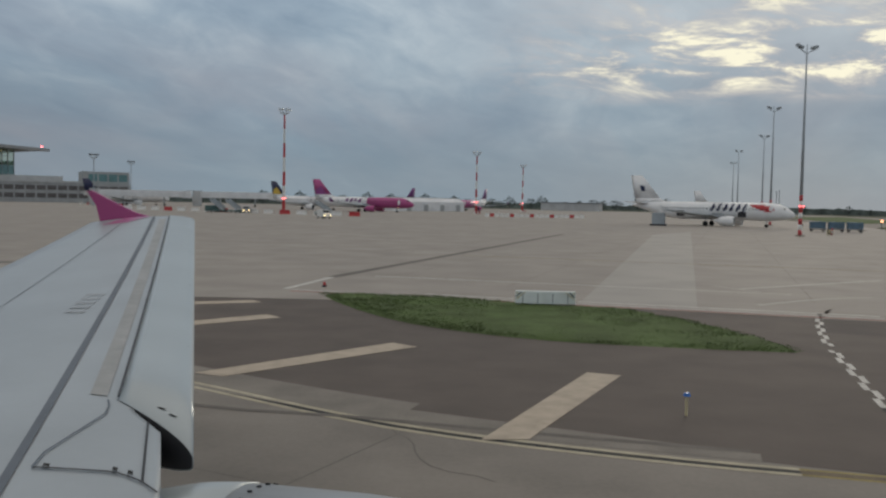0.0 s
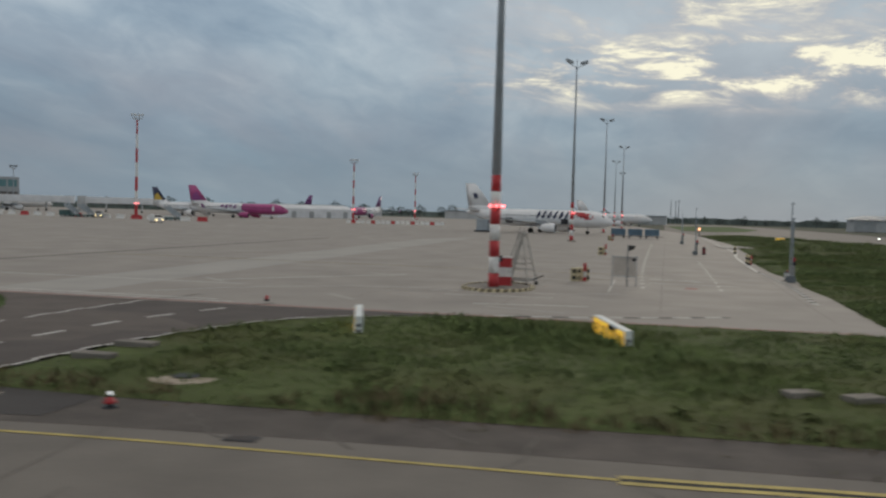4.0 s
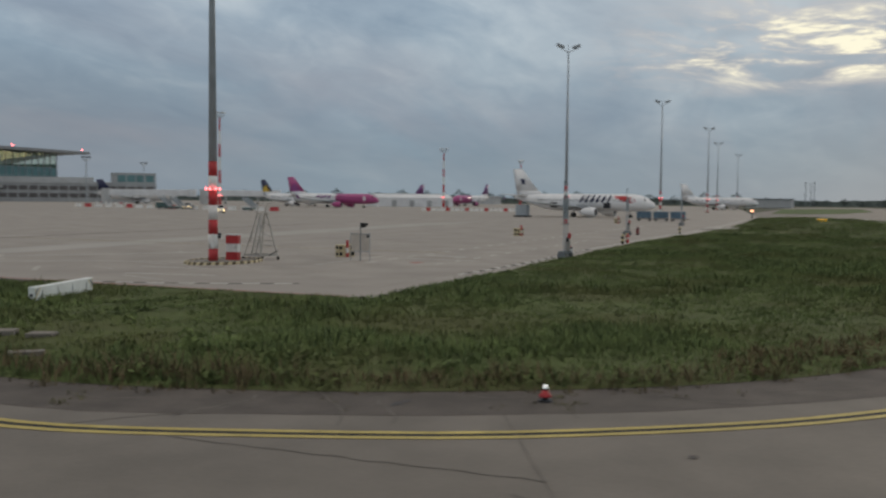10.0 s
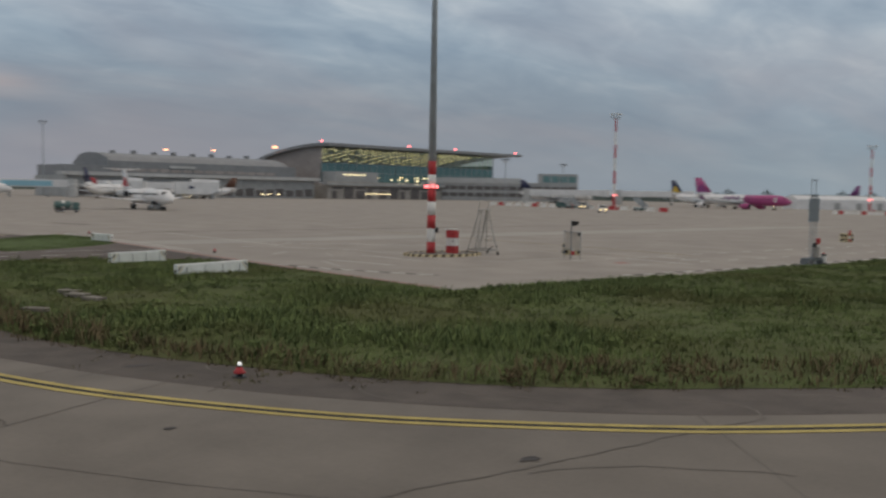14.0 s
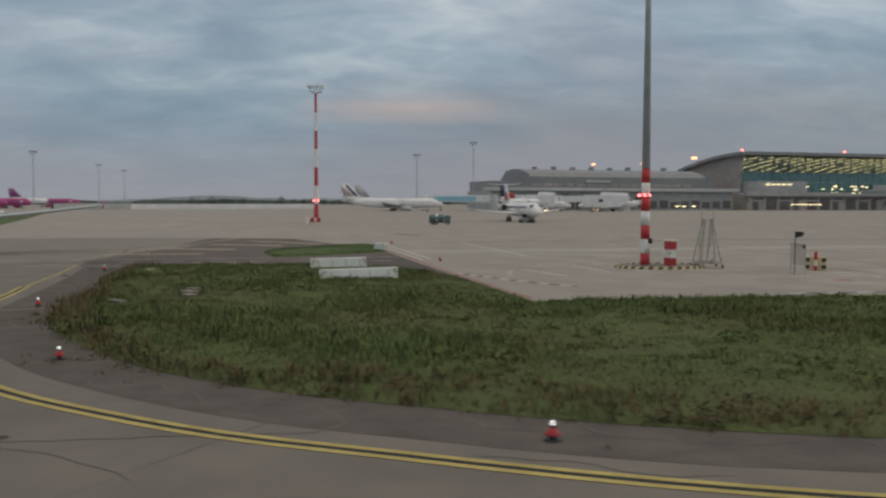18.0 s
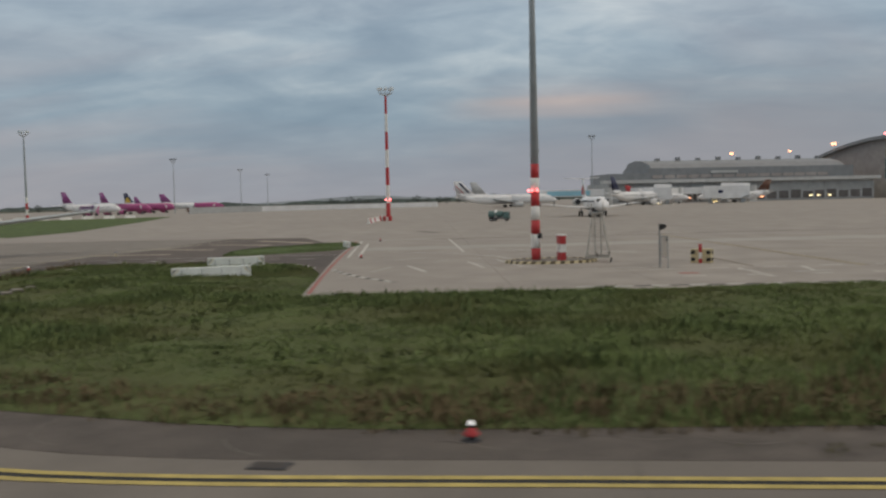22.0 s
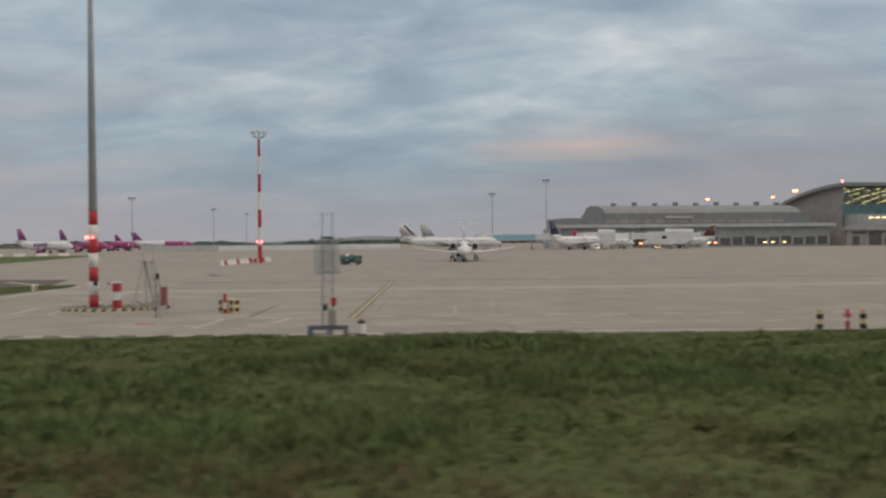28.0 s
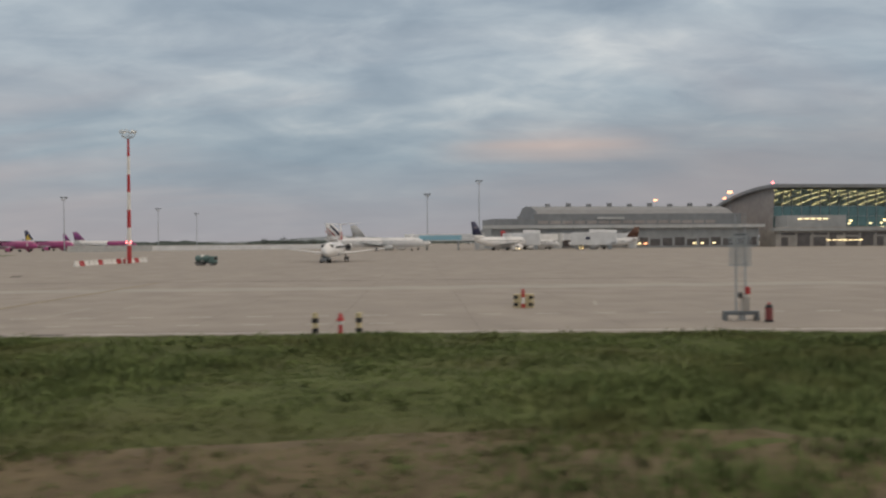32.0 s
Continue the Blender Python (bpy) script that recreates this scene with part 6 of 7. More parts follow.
def guide_tower(x, y, turn):
    """Slim lattice display unit on a wide dark foot."""
    root = thing("display_tower", "slim grey lattice tower with panel on a dark weighted foot", "tower", x, y, 0, turn, group="display towers")
    part("foot_beam", boxm(-0.92, -0.24, 0.3, 0.92, 0.24, 0.5, 0.03), M["gunmetal"], root)
    for sx_ in (-1, 1):
        part("foot_leg", boxm(sx_ * 0.84 - 0.08, -0.3, 0, sx_ * 0.84 + 0.08, 0.3, 0.32, 0.02), M["gunmetal"], root)
    part("centre_leg", boxm(-0.05, -0.2, 0, 0.2, 0.2, 0.32), M["steel"], root)
    for x0 in (-0.245, 0.245):
        for y0 in (-0.08, 0.08):
            part("upright", tubem((x0, y0, 0.5), (x0, y0, 5.75 if y0 > 0 else 4.6), 0.026, n=6), M["pole"], root)
    for x0 in (-0.245, 0.0, 0.245):
        part("top_hoop", tubem((x0, 0.08, 5.7), (x0, -0.06, 5.6), 0.022, n=5), M["gunmetal"], root)
    for k in range(9):
        z = 0.9 + k * 0.42
        part("rung", tubem((-0.245, -0.08, z), (0.245, -0.08, z), 0.012, n=5), M["steel"], root)
        part("diagonal", tubem((-0.245, 0.08, z - 0.42 if k else 0.5), (0.245, 0.08, z), 0.01, n=5), M["steel"], root)
    panel = part("panel_rail", boxm(-0.62, -0.025, 2.9, 0.6, 0.025, 2.95), M["pole"], root, "rail of an open grey slatted panel")
    part("panel_rail", boxm(-0.62, -0.025, 4.4, 0.6, 0.025, 4.45), M["pole"], root)
    for k in range(15):
        part("slat", boxm(-0.6 + k * 0.081, -0.02, 2.95, -0.57 + k * 0.081, 0.02, 4.4), M["pole"], panel)
    part("cap_bar", boxm(-0.29, -0.1, 4.53, 0.29, 0.1, 4.63), M["gunmetal"], root)
    part("signal_box", boxm(0.2, -0.3, 1.4, 0.42, -0.1, 1.8, 0.03), M["livred"], root, "dark red signal box")
    part("small_box", boxm(-0.16, -0.3, 1.2, 0.0, -0.1, 1.5, 0.02), M["dark"], root)
    part("amber_box", boxm(0.05, -0.28, 0.5, 0.4, 0.1, 1.25, 0.04), M["beige"], root, "pale box")
    return root


def drum(x, y, label, shell, tall):
    root = thing("marker_drum", label, "drum", x, y, 0, 20, group="marker drums")
    part("barrel", tubem((0, 0, 0.12), (0, 0, 0.78), 0.28, n=16), M[shell], root, smooth=False)
    part("bottom_band", tubem((0, 0, 0), (0, 0, 0.12), 0.32, n=16), M["dark"], root)
    part("top_band", tubem((0, 0, 0.78), (0, 0, 0.95), 0.27, 0.22, 16), M["dark"], root)
    part("lamp", tubem((0, 0, 0.95), (0, 0, 1.1), 0.09, 0.06, 10), M["red"], root)
    root.scale = (0.72, 0.72, tall)


guide_tower(54.8, 58.3, 70)
guide_tower(62.9, 103.4, 70)
guide_tower(75.5, 148, 70)
drum(55.2, 59.8, "white drum with dark foot and red cap", "band", 0.72)
drum(64.25, 104.15, "dark red drum beside the tower", "dullred", 0.95)


def bollard(x, y):
    root = thing("marker_bollard", "black and yellow banded edge bollard", "bollard", x, y, 0, 0, group="edge bollards")
    for k in range(4):
        part("band", tubem((0, 0, k * 0.24), (0, 0, (k + 1) * 0.24), 0.15, n=12), (M["black"], M["brass"])[k % 2], root)


for x, y in ((60.7, 80.9), (61.3, 82.9), (70.0, 109)):
    bollard(x, y)
hyd = thing("hydrant", "red and white hydrant post with wide cap", "hydrant", 61.3, 82.0, 0, 0)
part("pillar", tubem((0, 0, 0), (0, 0, 0.42), 0.1, n=12), M["livred"], hyd)
part("collar", tubem((0, 0, 0.42), (0, 0, 0.6), 0.11, n=12), M["band"], hyd)
part("cap", tubem((0, 0, 0.6), (0, 0, 0.8), 0.2, 0.12, 12), M["livred"], hyd)
part("crown", tubem((0, 0, 0.8), (0, 0, 0.98), 0.1, 0.05, 12), M["livred"], hyd)


def guidance_sign(x, y, turn, length, faces, label):
    """Boxed airfield sign: coloured faces to one side, plain white back."""
    root = thing("guidance_sign", label, "sign", x, y, -0.05, turn, group="guidance signs")
    part("case", boxm(-length / 2, -0.14, 0.05, length / 2, 0.14, 0.8, 0.03), M["signwhite"], root)
    n = len(faces)
    for i, f in enumerate(faces):
        x0, x1 = -length / 2 + length * i / n + 0.05, -length / 2 + length * (i + 1) / n - 0.05
        face = part("face", boxm(x0, -0.15, 0.11, x1, -0.138, 0.74), M["signyellow"] if f == "y" else M["black"], root)
        for k in range(3):
            c = x0 + (x1 - x0) * (0.25 + 0.25 * k)
            part("text_bar", boxm(c - 0.06, -0.157, 0.24 + 0.06 * (k % 2), c + 0.06, -0.151, 0.6), M["black"] if f == "y" else M["signyellow"], face)
    for sx_ in (-1, 1):
        for z in (0.22, 0.42):
            part("end_vent", boxm(sx_ * (length / 2 - 0.005) - 0.008, -0.06, z, sx_ * (length / 2 - 0.005) + 0.016, 0.06, z + 0.11), M["black"], root)
        for k in range(3):
            part("corner_stripe", loft([[(sx_ * (length / 2 - 0.06 - 0.16 * k), 0.142 + d, 0.74), (sx_ * (length / 2 - 0.13 - 0.16 * k), 0.142 + d, 0.74), (sx_ * (length / 2 - 0.03), 0.142 + d, 0.60 - 0.16 * k), (sx_ * (length / 2 - 0.03), 0.142 + d, 0.67 - 0.16 * k)] for d in (0, 0.006)]), M["black"] if k % 2 else M["brass"], root)
    for k in range(4):
        xx = -length / 2 + length * (k + 0.5) / 4
        part("back_rib", boxm(xx - 0.02, 0.138, 0.12, xx + 0.02, 0.16, 0.66), M["steel"], root)
        part("leg", tubem((xx, 0, -0.02), (xx, 0, 0.1), 0.035, n=8), M["steel"], root)
    return root


guidance_sign(24.9, 27.3, -88, 3.8, "yy", "boxed taxiway sign with glowing yellow face, white back")
guidance_sign(33.7, 25.1, -90, 4.5, "yyky", "long boxed taxiway sign with yellow and black faces, white back")
low_sign = guidance_sign(4.1, 39.4, 178, 2.6, "k", "small boxed sign with pale back on the grass island")
low_sign.location.z, low_sign.scale.z = 0.0, 0.74
guidance_sign(109, 185.4, -20, 1.9, "yy", "distant glowing yellow taxiway sign")


def edge_light(x, y):
    root = thing("edge_light", "small taxiway light with flared red skirt and lit top", "light", x, y, ground_at(x, y) - 0.016, 0, group="taxiway edge lights")
    part("base", tubem((0, 0, 0), (0, 0, 0.04), 0.16, 0.14, 16), M["dark"], root, "flat dark base plate")
    part("stem", tubem((0, 0, 0.04), (0, 0, 0.13), 0.065, 0.055, 12), M["dark"], root)
    part("skirt", loft([[(r_ * math.cos(k * math.tau / 16), r_ * math.sin(k * math.tau / 16), z_) for k in range(16)] for r_, z_ in ((0.13, 0.10), (0.135, 0.13), (0.08, 0.19), (0.06, 0.24))]), M["red"], root, "flared red skirt", smooth=True)
    part("collar", tubem((0, 0, 0.24), (0, 0, 0.28), 0.062, n=12), M["dark"], root)
    part("lens", tubem((0, 0, 0.28), (0, 0, 0.35), 0.046, 0.032, 12), M["edgelamp"], root, "faintly lit clear glass lens", smooth=True)


for x, y in ((20.2, 13.75), (39.55, 8.75), (53.8, 8.35), (66.6, 15.05), (73.7, 26.75)):
    edge_light(x, y)
stake = thing("edge_marker", "thin stake with blue reflector cap", "marker", 5.0, 18.9, 0, 0)
part("stake", tubem((0, 0, 0), (0, 0, 0.42), 0.03, n=8), M["brass"], stake)
part("reflector", tubem((0, 0, 0.42), (0, 0, 0.49), 0.085, 0.06, 12), M["bluelens"], stake)

for i, (x, y, w, d, t) in enumerate(((36.1, 15.7, 0.85, 0.5, 10), (37.4, 15.2, 0.9, 0.55, 16), (38.9, 14.9, 0.8, 0.5, 6), (18.4, 22.1, 1.3, 0.5, -18), (17.9, 19.8, 1.2, 0.5, -18), (40.4, 11.65, 0.9, 0.35, 25))):
    sl = thing("cover_slab", "flat pale concrete cover slab in the grass", "slab", x, y, 0.02 + ground_at(x, y), t, group="cover slabs")
    part("slab", boxm(-w / 2, -d / 2, -0.1, w / 2, d / 2, 0.2, 0.03), M["strip"], sl)
mh = thing("manhole", "round pale concrete manhole collar with dark lid", "manhole", 21.05, 17.0, ground_at(21.05, 17.0) - 0.02, 0)
part("collar", tubem((0, 0, 0), (0, 0, 0.11), 1.0, 0.92, 28), M["cream"], mh)
part("lid", tubem((0, 0, 0.11), (0, 0, 0.14), 0.34, n=20), M["dark"], mh)
for x, y, t in ((73.95, 23.35, 62), (37.6, 9.75, -12), (80.75, 40.1, 66), (23.4, 11.2, -12)):
    gr = thing("drain_grate", "dark iron drain grate set in the pavement", "grate", x, y, ground_at(x, y) - 0.016, t, group="drain grates")
    gr.scale = (0.62, 0.8, 1)
    part("frame", boxm(-0.5, -0.25, 0, 0.5, 0.25, 0.012), M["dark"], gr)
    for k in range(9):
        part("bar", boxm(-0.44 + k * 0.1, -0.2, 0.012, -0.39 + k * 0.1, 0.2, 0.02), M["shoulder"], gr)
om = thing("holding_mark", "orange and black bar across the taxiway", "road marking", kind="structure")
part("orange_bar", flat([(40.58, 4.77), (40.98, 4.75), (41.24, 5.61), (40.85, 5.62)], -0.008), M["orange"], om)
part("black_border", flat([(40.43, 4.67), (41.08, 4.65), (41.39, 5.7), (40.75, 5.72)], -0.0105), M["black"], om)
solid("dark_patch", flat([(15.35, 13.6), (15.75, 15.5), (16.1, 16.2), (19.65, 14.9), (19.1, 12.9), (17.1, 13.2)], -0.0075), M["freshasphalt"], "wedge of newer, darker asphalt beside the grass", "pavement", kind="structure")
solid("pale_bar", flat([(16.5, 13.5), (16.8, 13.45), (17.4, 15.2), (17.1, 15.25)], -0.004), M["cream"], "pale painted bar on dark asphalt", "road marking", kind="structure")
rng = random.Random(77)
for x, y, rx, ry in ((80.78, 41.97, 0.42, 0.2), (78.4, 40.84, 0.5, 0.28), (79.49, 41.96, 0.45, 0.16), (80.99, 42.78, 0.15, 0.1), (62.05, 6.69, 0.2, 0.12), (56.19, 4.56, 0.12, 0.08), (50.88, 7.87, 0.4, 0.12)):
    pts = []
    for k in range(18):
        a, w_ = k * math.tau / 18, rng.uniform(0.75, 1.2)
        dx, dy = rx * w_ * math.cos(a), ry * w_ * math.sin(a)
        pts.append((x + dx * 0.4 - dy * 0.9, y + dx * 0.9 + dy * 0.4))
    solid("oil_stain", flat(pts, -0.0085), M["oil"], "dark oily stain on the pavement", "stain", group="pavement stains", kind="structure")
solid("white_mark", flat([(72.55, 18.2), (72.82, 18.14), (72.98, 18.46), (72.72, 18.52)], -0.009), M["white"], "small white painted mark beside the edge line", "road marking", kind="structure")
solid("pale_joint", ribbon([Vector((40.15, 6.8)), Vector((40.6, 8.3)), Vector((41.05, 9.9))], 0.07, -0.009), M["cream"], "pale concrete joint across the shoulder", "joint", kind="structure")
solid("stand_marking", flat([(44.2, 49.6), (44.9, 49.4), (45.3, 50.3), (44.6, 50.6)], 0.007), M["fadedred"], "faded red patch painted on the apron", "road marking", kind="structure")
for (x0, y0), (x1, y1), w in (((48.8, 52.4), (44.2, 54.0), 0.45), ((45.4, 67.6), (38.7, 69.7), 0.2), ((40.5, 71.8), (37.2, 72.9), 0.18), ((36.8, 42.2), (29.2, 42.7), 0.2),
                                  ((46.2, 103.5), (49.6, 101.8), 0.2), ((30.5, 36.8), (33.8, 34.6), 0.3), ((22.8, 41.5), (24.2, 38.6), 0.3), ((16.2, 47.5), (14.6, 50.5), 0.35), ((28, 40.5), (26, 42.2), 0.25), ((26.2, 55), (24.4, 58.5), 0.25), ((55.8, 66.8), (58.4, 68.0), 0.25)):
    line_mark([(x0, y0), (x1, y1)], w, M["wornwhite"], "short worn white mark painted on the apron", 0.007)
line_mark([(24.5, 43.8), (28.2, 44.65), (31.2, 44.95), (33.4, 44.35), (35.8, 44.2), (39.0, 45.4)], 0.17, M["wornwhite"], "thin white line curving round the mast island", 0.007)
solid("stand_line", ribbon([Vector((45.5, 61.3)), Vector((24.0, 67.8)), Vector((1.0, 74.7))], 0.24, 0.011), M["wornline"], "cream stand line with darker borders across the apron", "road marking", kind="structure")
solid("stand_line_border", ribbon([Vector((45.6, 61.27)), Vector((24.0, 67.8)), Vector((0.9, 74.73))], 0.56, 0.007), M["tanline"], "dark worn border of the stand line", "road marking", kind="structure")
solid("stand_line", ribbon([Vector((42.6, 55.8)), Vector((38.2, 57.05)), Vector((34.0, 58.3))], 0.16, 0.007), M["tanline"], "thin worn tan line beside the weight blocks", "road marking", kind="structure")
solid("worn_mark", ribbon([Vector((47.0, 55.1)), Vector((47.1, 56.4)), Vector((47.1, 57.6))], 0.7, 0.007), M["patch"], "faded pale mark on the apron", "road marking", kind="structure")
for x, y in ((-6.4, 45.3), (20.2, 37.1)):
    root = thing("apron_edge_light", "small orange-red edge light on the pavement", "light", x, y, 0, 0, group="apron edge lights")
    part("base", tubem((0, 0, 0), (0, 0, 0.1), 0.14, 0.1, 12), M["dark"], root)
    part("lens", tubem((0, 0, 0.1), (0, 0, 0.26), 0.085, 0.06, 12), M["red"], root, "orange-red lens")


def barrier_row(pts, n, length, label, h=0.8, white=False):
    """Plastic barriers in red and white, one after the other."""
    for i in range(n):
        p, d = along([Vector(q) for q in pts], length_of([Vector(q) for q in pts]) * (i + 0.5) / n)
        root = thing("traffic_barrier", label, "barrier", p.x, p.y, 0, math.degrees(math.atan2(d.y, d.x)), group="traffic barriers")
        m = M["red"] if i % 4 == 1 and not white else M["band"]
        part("shell", loft([[(x, -0.3, 0), (x, 0.3, 0), (x, 0.24, 0.25), (x, 0.1, h * 0.5), (x, 0.08, h), (x, -0.08, h), (x, -0.1, h * 0.5), (x, -0.24, 0.25)] for x in (-length / 2, length / 2)]), m, root)


barrier_row([(-118, 297), (-95, 285), (-48.6, 256.5), (-24, 243)], 18, 3.4, "red or white plastic traffic barrier on the apron", 1.2)
barrier_row([(10, 288), (42, 290)], 20, 1.3, "low red and white barrier in a closed row", 1.0)
barrier_row([(-78, 61), (-94, 66.5), (-112, 74)], 16, 2.0, "red or white barrier round the banded mast", 1.0)
barrier_row([(-237, -66), (-245, -45), (-264, 19)], 12, 3.9, "long white barrier along the far grass strip", 1.1, True)
barrier_row([(-175, 420), (-120, 350)], 8, 4.0, "pale barrier before the passenger gallery", 1.0)


# ---- vehicles ----
def wheel(root, x, y, r=0.45, w=0.28):
    t = part("wheel", tubem((x, y - w / 2, r), (x, y + w / 2, r), r, n=14), M["rubber"], root)
    part("rim", tubem((x, y - w / 2 - 0.01, r), (x, y + w / 2 + 0.01, r), r * 0.5, n=10), M["steel"], t)


tank = thing("tank_truck", "small dark grey-green tank truck with pale band", "truck", -70.5, 84.4, 0, 58)
part("chassis", boxm(-3.2, -0.9, 0.55, 3.2, 0.9, 0.85), M["dark"], tank)
part("tank", loft([[(x, 1.05 * k * math.cos(a * math.tau / 16), 1.75 + 0.85 * k * math.sin(a * math.tau / 16)) for a in range(16)] for x, k in ((-3.2, 0.8), (-3.0, 1), (0.9, 1), (1.1, 0.8))]), M["green"], tank, "pale banded tank", smooth=True)
part("tank_band", tubem((-1.3, 0, 1.75), (-0.5, 0, 1.75), 1.0, n=16), M["band"], tank)
part("cab", boxm(1.35, -1.05, 0.6, 3.2, 1.05, 2.35, 0.2), M["green"], tank)
part("windscreen", boxm(3.05, -0.9, 1.45, 3.23, 0.9, 2.15, 0.05), M["glassdark"], tank)
tank.scale = (0.62, 0.72, 0.74)
for x in (-2.3, -1.2, 2.3):
    for y in (-0.95, 0.95):
        wheel(tank, x, y)
loader = thing("cargo_loader", "brown boxy cargo vehicle before the parked row", "truck", -360, 42.8, 0, 85)
part("box_body", boxm(-3.4, -1.2, 0.9, 2.0, 1.2, 3.0, 0.1), M["rust"], loader)
part("cab", boxm(2.1, -1.1, 0.6, 3.6, 1.1, 2.5, 0.2), M["beige"], loader)
for x in (-2.4, 2.7):
    for y in (-1.0, 1.0):
        wheel(loader, x, y)
tug = thing("aircraft_tug", "low grey aircraft tug beside the small jet", "tug", -78.5, 108.5, 0, -18)
part("body", boxm(-1.6, -0.9, 0.35, 1.6, 0.9, 1.1, 0.1), M["steel"], tug)
part("cab", boxm(-0.4, -0.7, 1.1, 0.9, 0.7, 1.8, 0.1), M["dark"], tug)
for x in (-1, 1):
    for y in (-0.85, 0.85):
        wheel(tug, x, y, 0.4)


def cart(x, y, turn):
    root = thing("baggage_cart", "blue covered baggage cart near the white airliner", "cart", x, y, 0, turn, group="baggage carts")
    part("deck", boxm(-1.5, -0.75, 0.4, 1.5, 0.75, 0.52), M["dark"], root)
    part("cover", boxm(-1.45, -0.75, 0.6, 1.45, 0.75, 1.95, 0.08), M["bluebox"], root)
    part("drawbar", tubem((1.5, 0, 0.45), (2.3, 0, 0.4), 0.04, n=6), M["dark"], root)
    for sx_ in (-1, 1):
        for sy_ in (-0.6, 0.6):
            wheel(root, sx_ * 1.1, sy_, 0.22, 0.14)


for k in range(3):
    cart(72.4 + k * 3.3, 180.3 - k * 0.9, -14)


def van(x, y, turn, m, label):
    root = thing("service_vehicle", label, "vehicle", x, y, 0, turn, group="apron vehicles")
    part("body", loft([[(px_, s_ * 0.95, z) for s_, z in ((-1, 0.4), (1, 0.4), (1, top), (0.85, top + 0.08), (-0.85, top + 0.08), (-1, top))] for px_, top in ((-2.2, 1.9), (0.9, 1.9), (1.5, 1.25), (2.2, 1.05))]), m, root)
    part("windscreen", loft([[(0.95, -0.8, 1.85), (0.95, 0.8, 1.85), (1.52, 0.85, 1.3), (1.52, -0.85, 1.3)], [(1.0, -0.8, 1.9), (1.0, 0.8, 1.9), (1.57, 0.85, 1.33), (1.57, -0.85, 1.33)]]), M["glassdark"], root)
    for s_ in (-1, 1):
        part("headlight", boxm(2.15, s_ * 0.7 - 0.15, 0.65, 2.23, s_ * 0.7 + 0.15, 0.85), M["hotlamp"], root, "lit headlight")
        for wx in (-1.4, 1.4):
            wheel(root, wx, s_ * 0.85, 0.34, 0.2)


van(-30, 210, -60, M["band"], "small pale service van with lit headlights")
van(-60, 262, -80, M["clad"], "grey service van beside the barriers")
van(-72, 270, 20, M["green"], "green service vehicle beside the barriers")
van(-228, 214, 0, M["band"], "pale service van by the stands")
van(-238, 248, -30, M["brass"], "yellow service vehicle by the stands")
for x, y, t in ((-64, 262.5, 150), (-70, 268, 150), (-36, 250, 150)):
    st = thing("passenger_stairs", "mobile passenger stairs in pale green and grey", "stairs", x, y, 0, t, group="passenger stairs")
    part("chassis", boxm(-2.6, -0.9, 0.4, 2.2, 0.9, 0.8), M["green"], st)
    part("flight", loft([[(-2.4, s_ * 0.7, 0.8) for s_ in (-1, 1)] + [(-2.0, s_ * 0.7, 0.8) for s_ in (1, -1)], [(2.0, s_ * 0.7, 3.3) for s_ in (-1, 1)] + [(2.4, s_ * 0.7, 3.3) for s_ in (1, -1)]]), M["steel"], st)
    for s_ in (-1, 1):
        part("side_panel", loft([[(-2.4, s_ * 0.75 + d, 0.9), (-2.4, s_ * 0.75 + d, 1.8), (2.4, s_ * 0.75 + d, 4.3), (2.4, s_ * 0.75 + d, 3.4)] for d in (0, 0.04)]), M["pole"], st)
        for wx in (-1.8, 1.6):
            wheel(st, wx, s_ * 0.85, 0.36, 0.2)
gpu = thing("tail_stand", "dark ground power unit behind the white airliner", "ground unit", 46.5, 205, 0, -20)
part("body", boxm(-1.4, -1.0, 0.3, 1.4, 1.0, 2.9, 0.1), M["pole"], gpu)
part("skirt", boxm(-1.8, -1.2, 0, 1.8, 1.2, 0.35), M["dark"], gpu)

# beacon vehicle with amber lamp far along the edge
am = thing("beacon_post", "short post with glowing amber lamp at the apron end", "lamp", 101, 214, 0, 0)
part("post", tubem((0, 0, 0), (0, 0, 1.6), 0.08, n=8), M["dark"], am)
part("lamp", tubem((0, 0, 1.6), (0, 0, 2.1), 0.3, 0.25, 10), M["warmlamp"], am)
for k in range(9):
    c = thing("runway_light", "tiny white edge light along the far taxiway", "light", 150 + k * 9, 220 + k * 3, 0, 0, group="far edge lights")
    part("stem", tubem((0, 0, 0), (0, 0, 0.3), 0.05, n=6), M["dark"], c)
    part("lens", tubem((0, 0, 0.3), (0, 0, 0.62), 0.17, 0.1, 8), M["whitelamp"], c)


# ---- the wing beside the first seat ----
wing = thing("aircraft_wing", "pale grey swept airliner wing with pink tip fence and engine", "wing", 0, 0, 0, -11)


def zle(u):
    return 2.36 + 0.089 * u + 0.0022 * max(u - 5.0, 0.0) ** 2


def chord(u):
    return 6.2 - 0.42 * u if u < 4.6 else 4.27 - 0.205 * (u - 4.6)


def upper(u, s):
    """A point of the upper skin, u metres out and s metres behind the leading edge."""
    q = min(max(s / chord(u), 0.0), 1.0)
    t = 0.55 * chord(u) * (0.2969 * math.sqrt(q) - 0.126 * q - 0.3516 * q * q + 0.2843 * q ** 3 - 0.1015 * q ** 4)
    return (-0.509 * u - s, u, zle(u) + t - 0.03 * s)


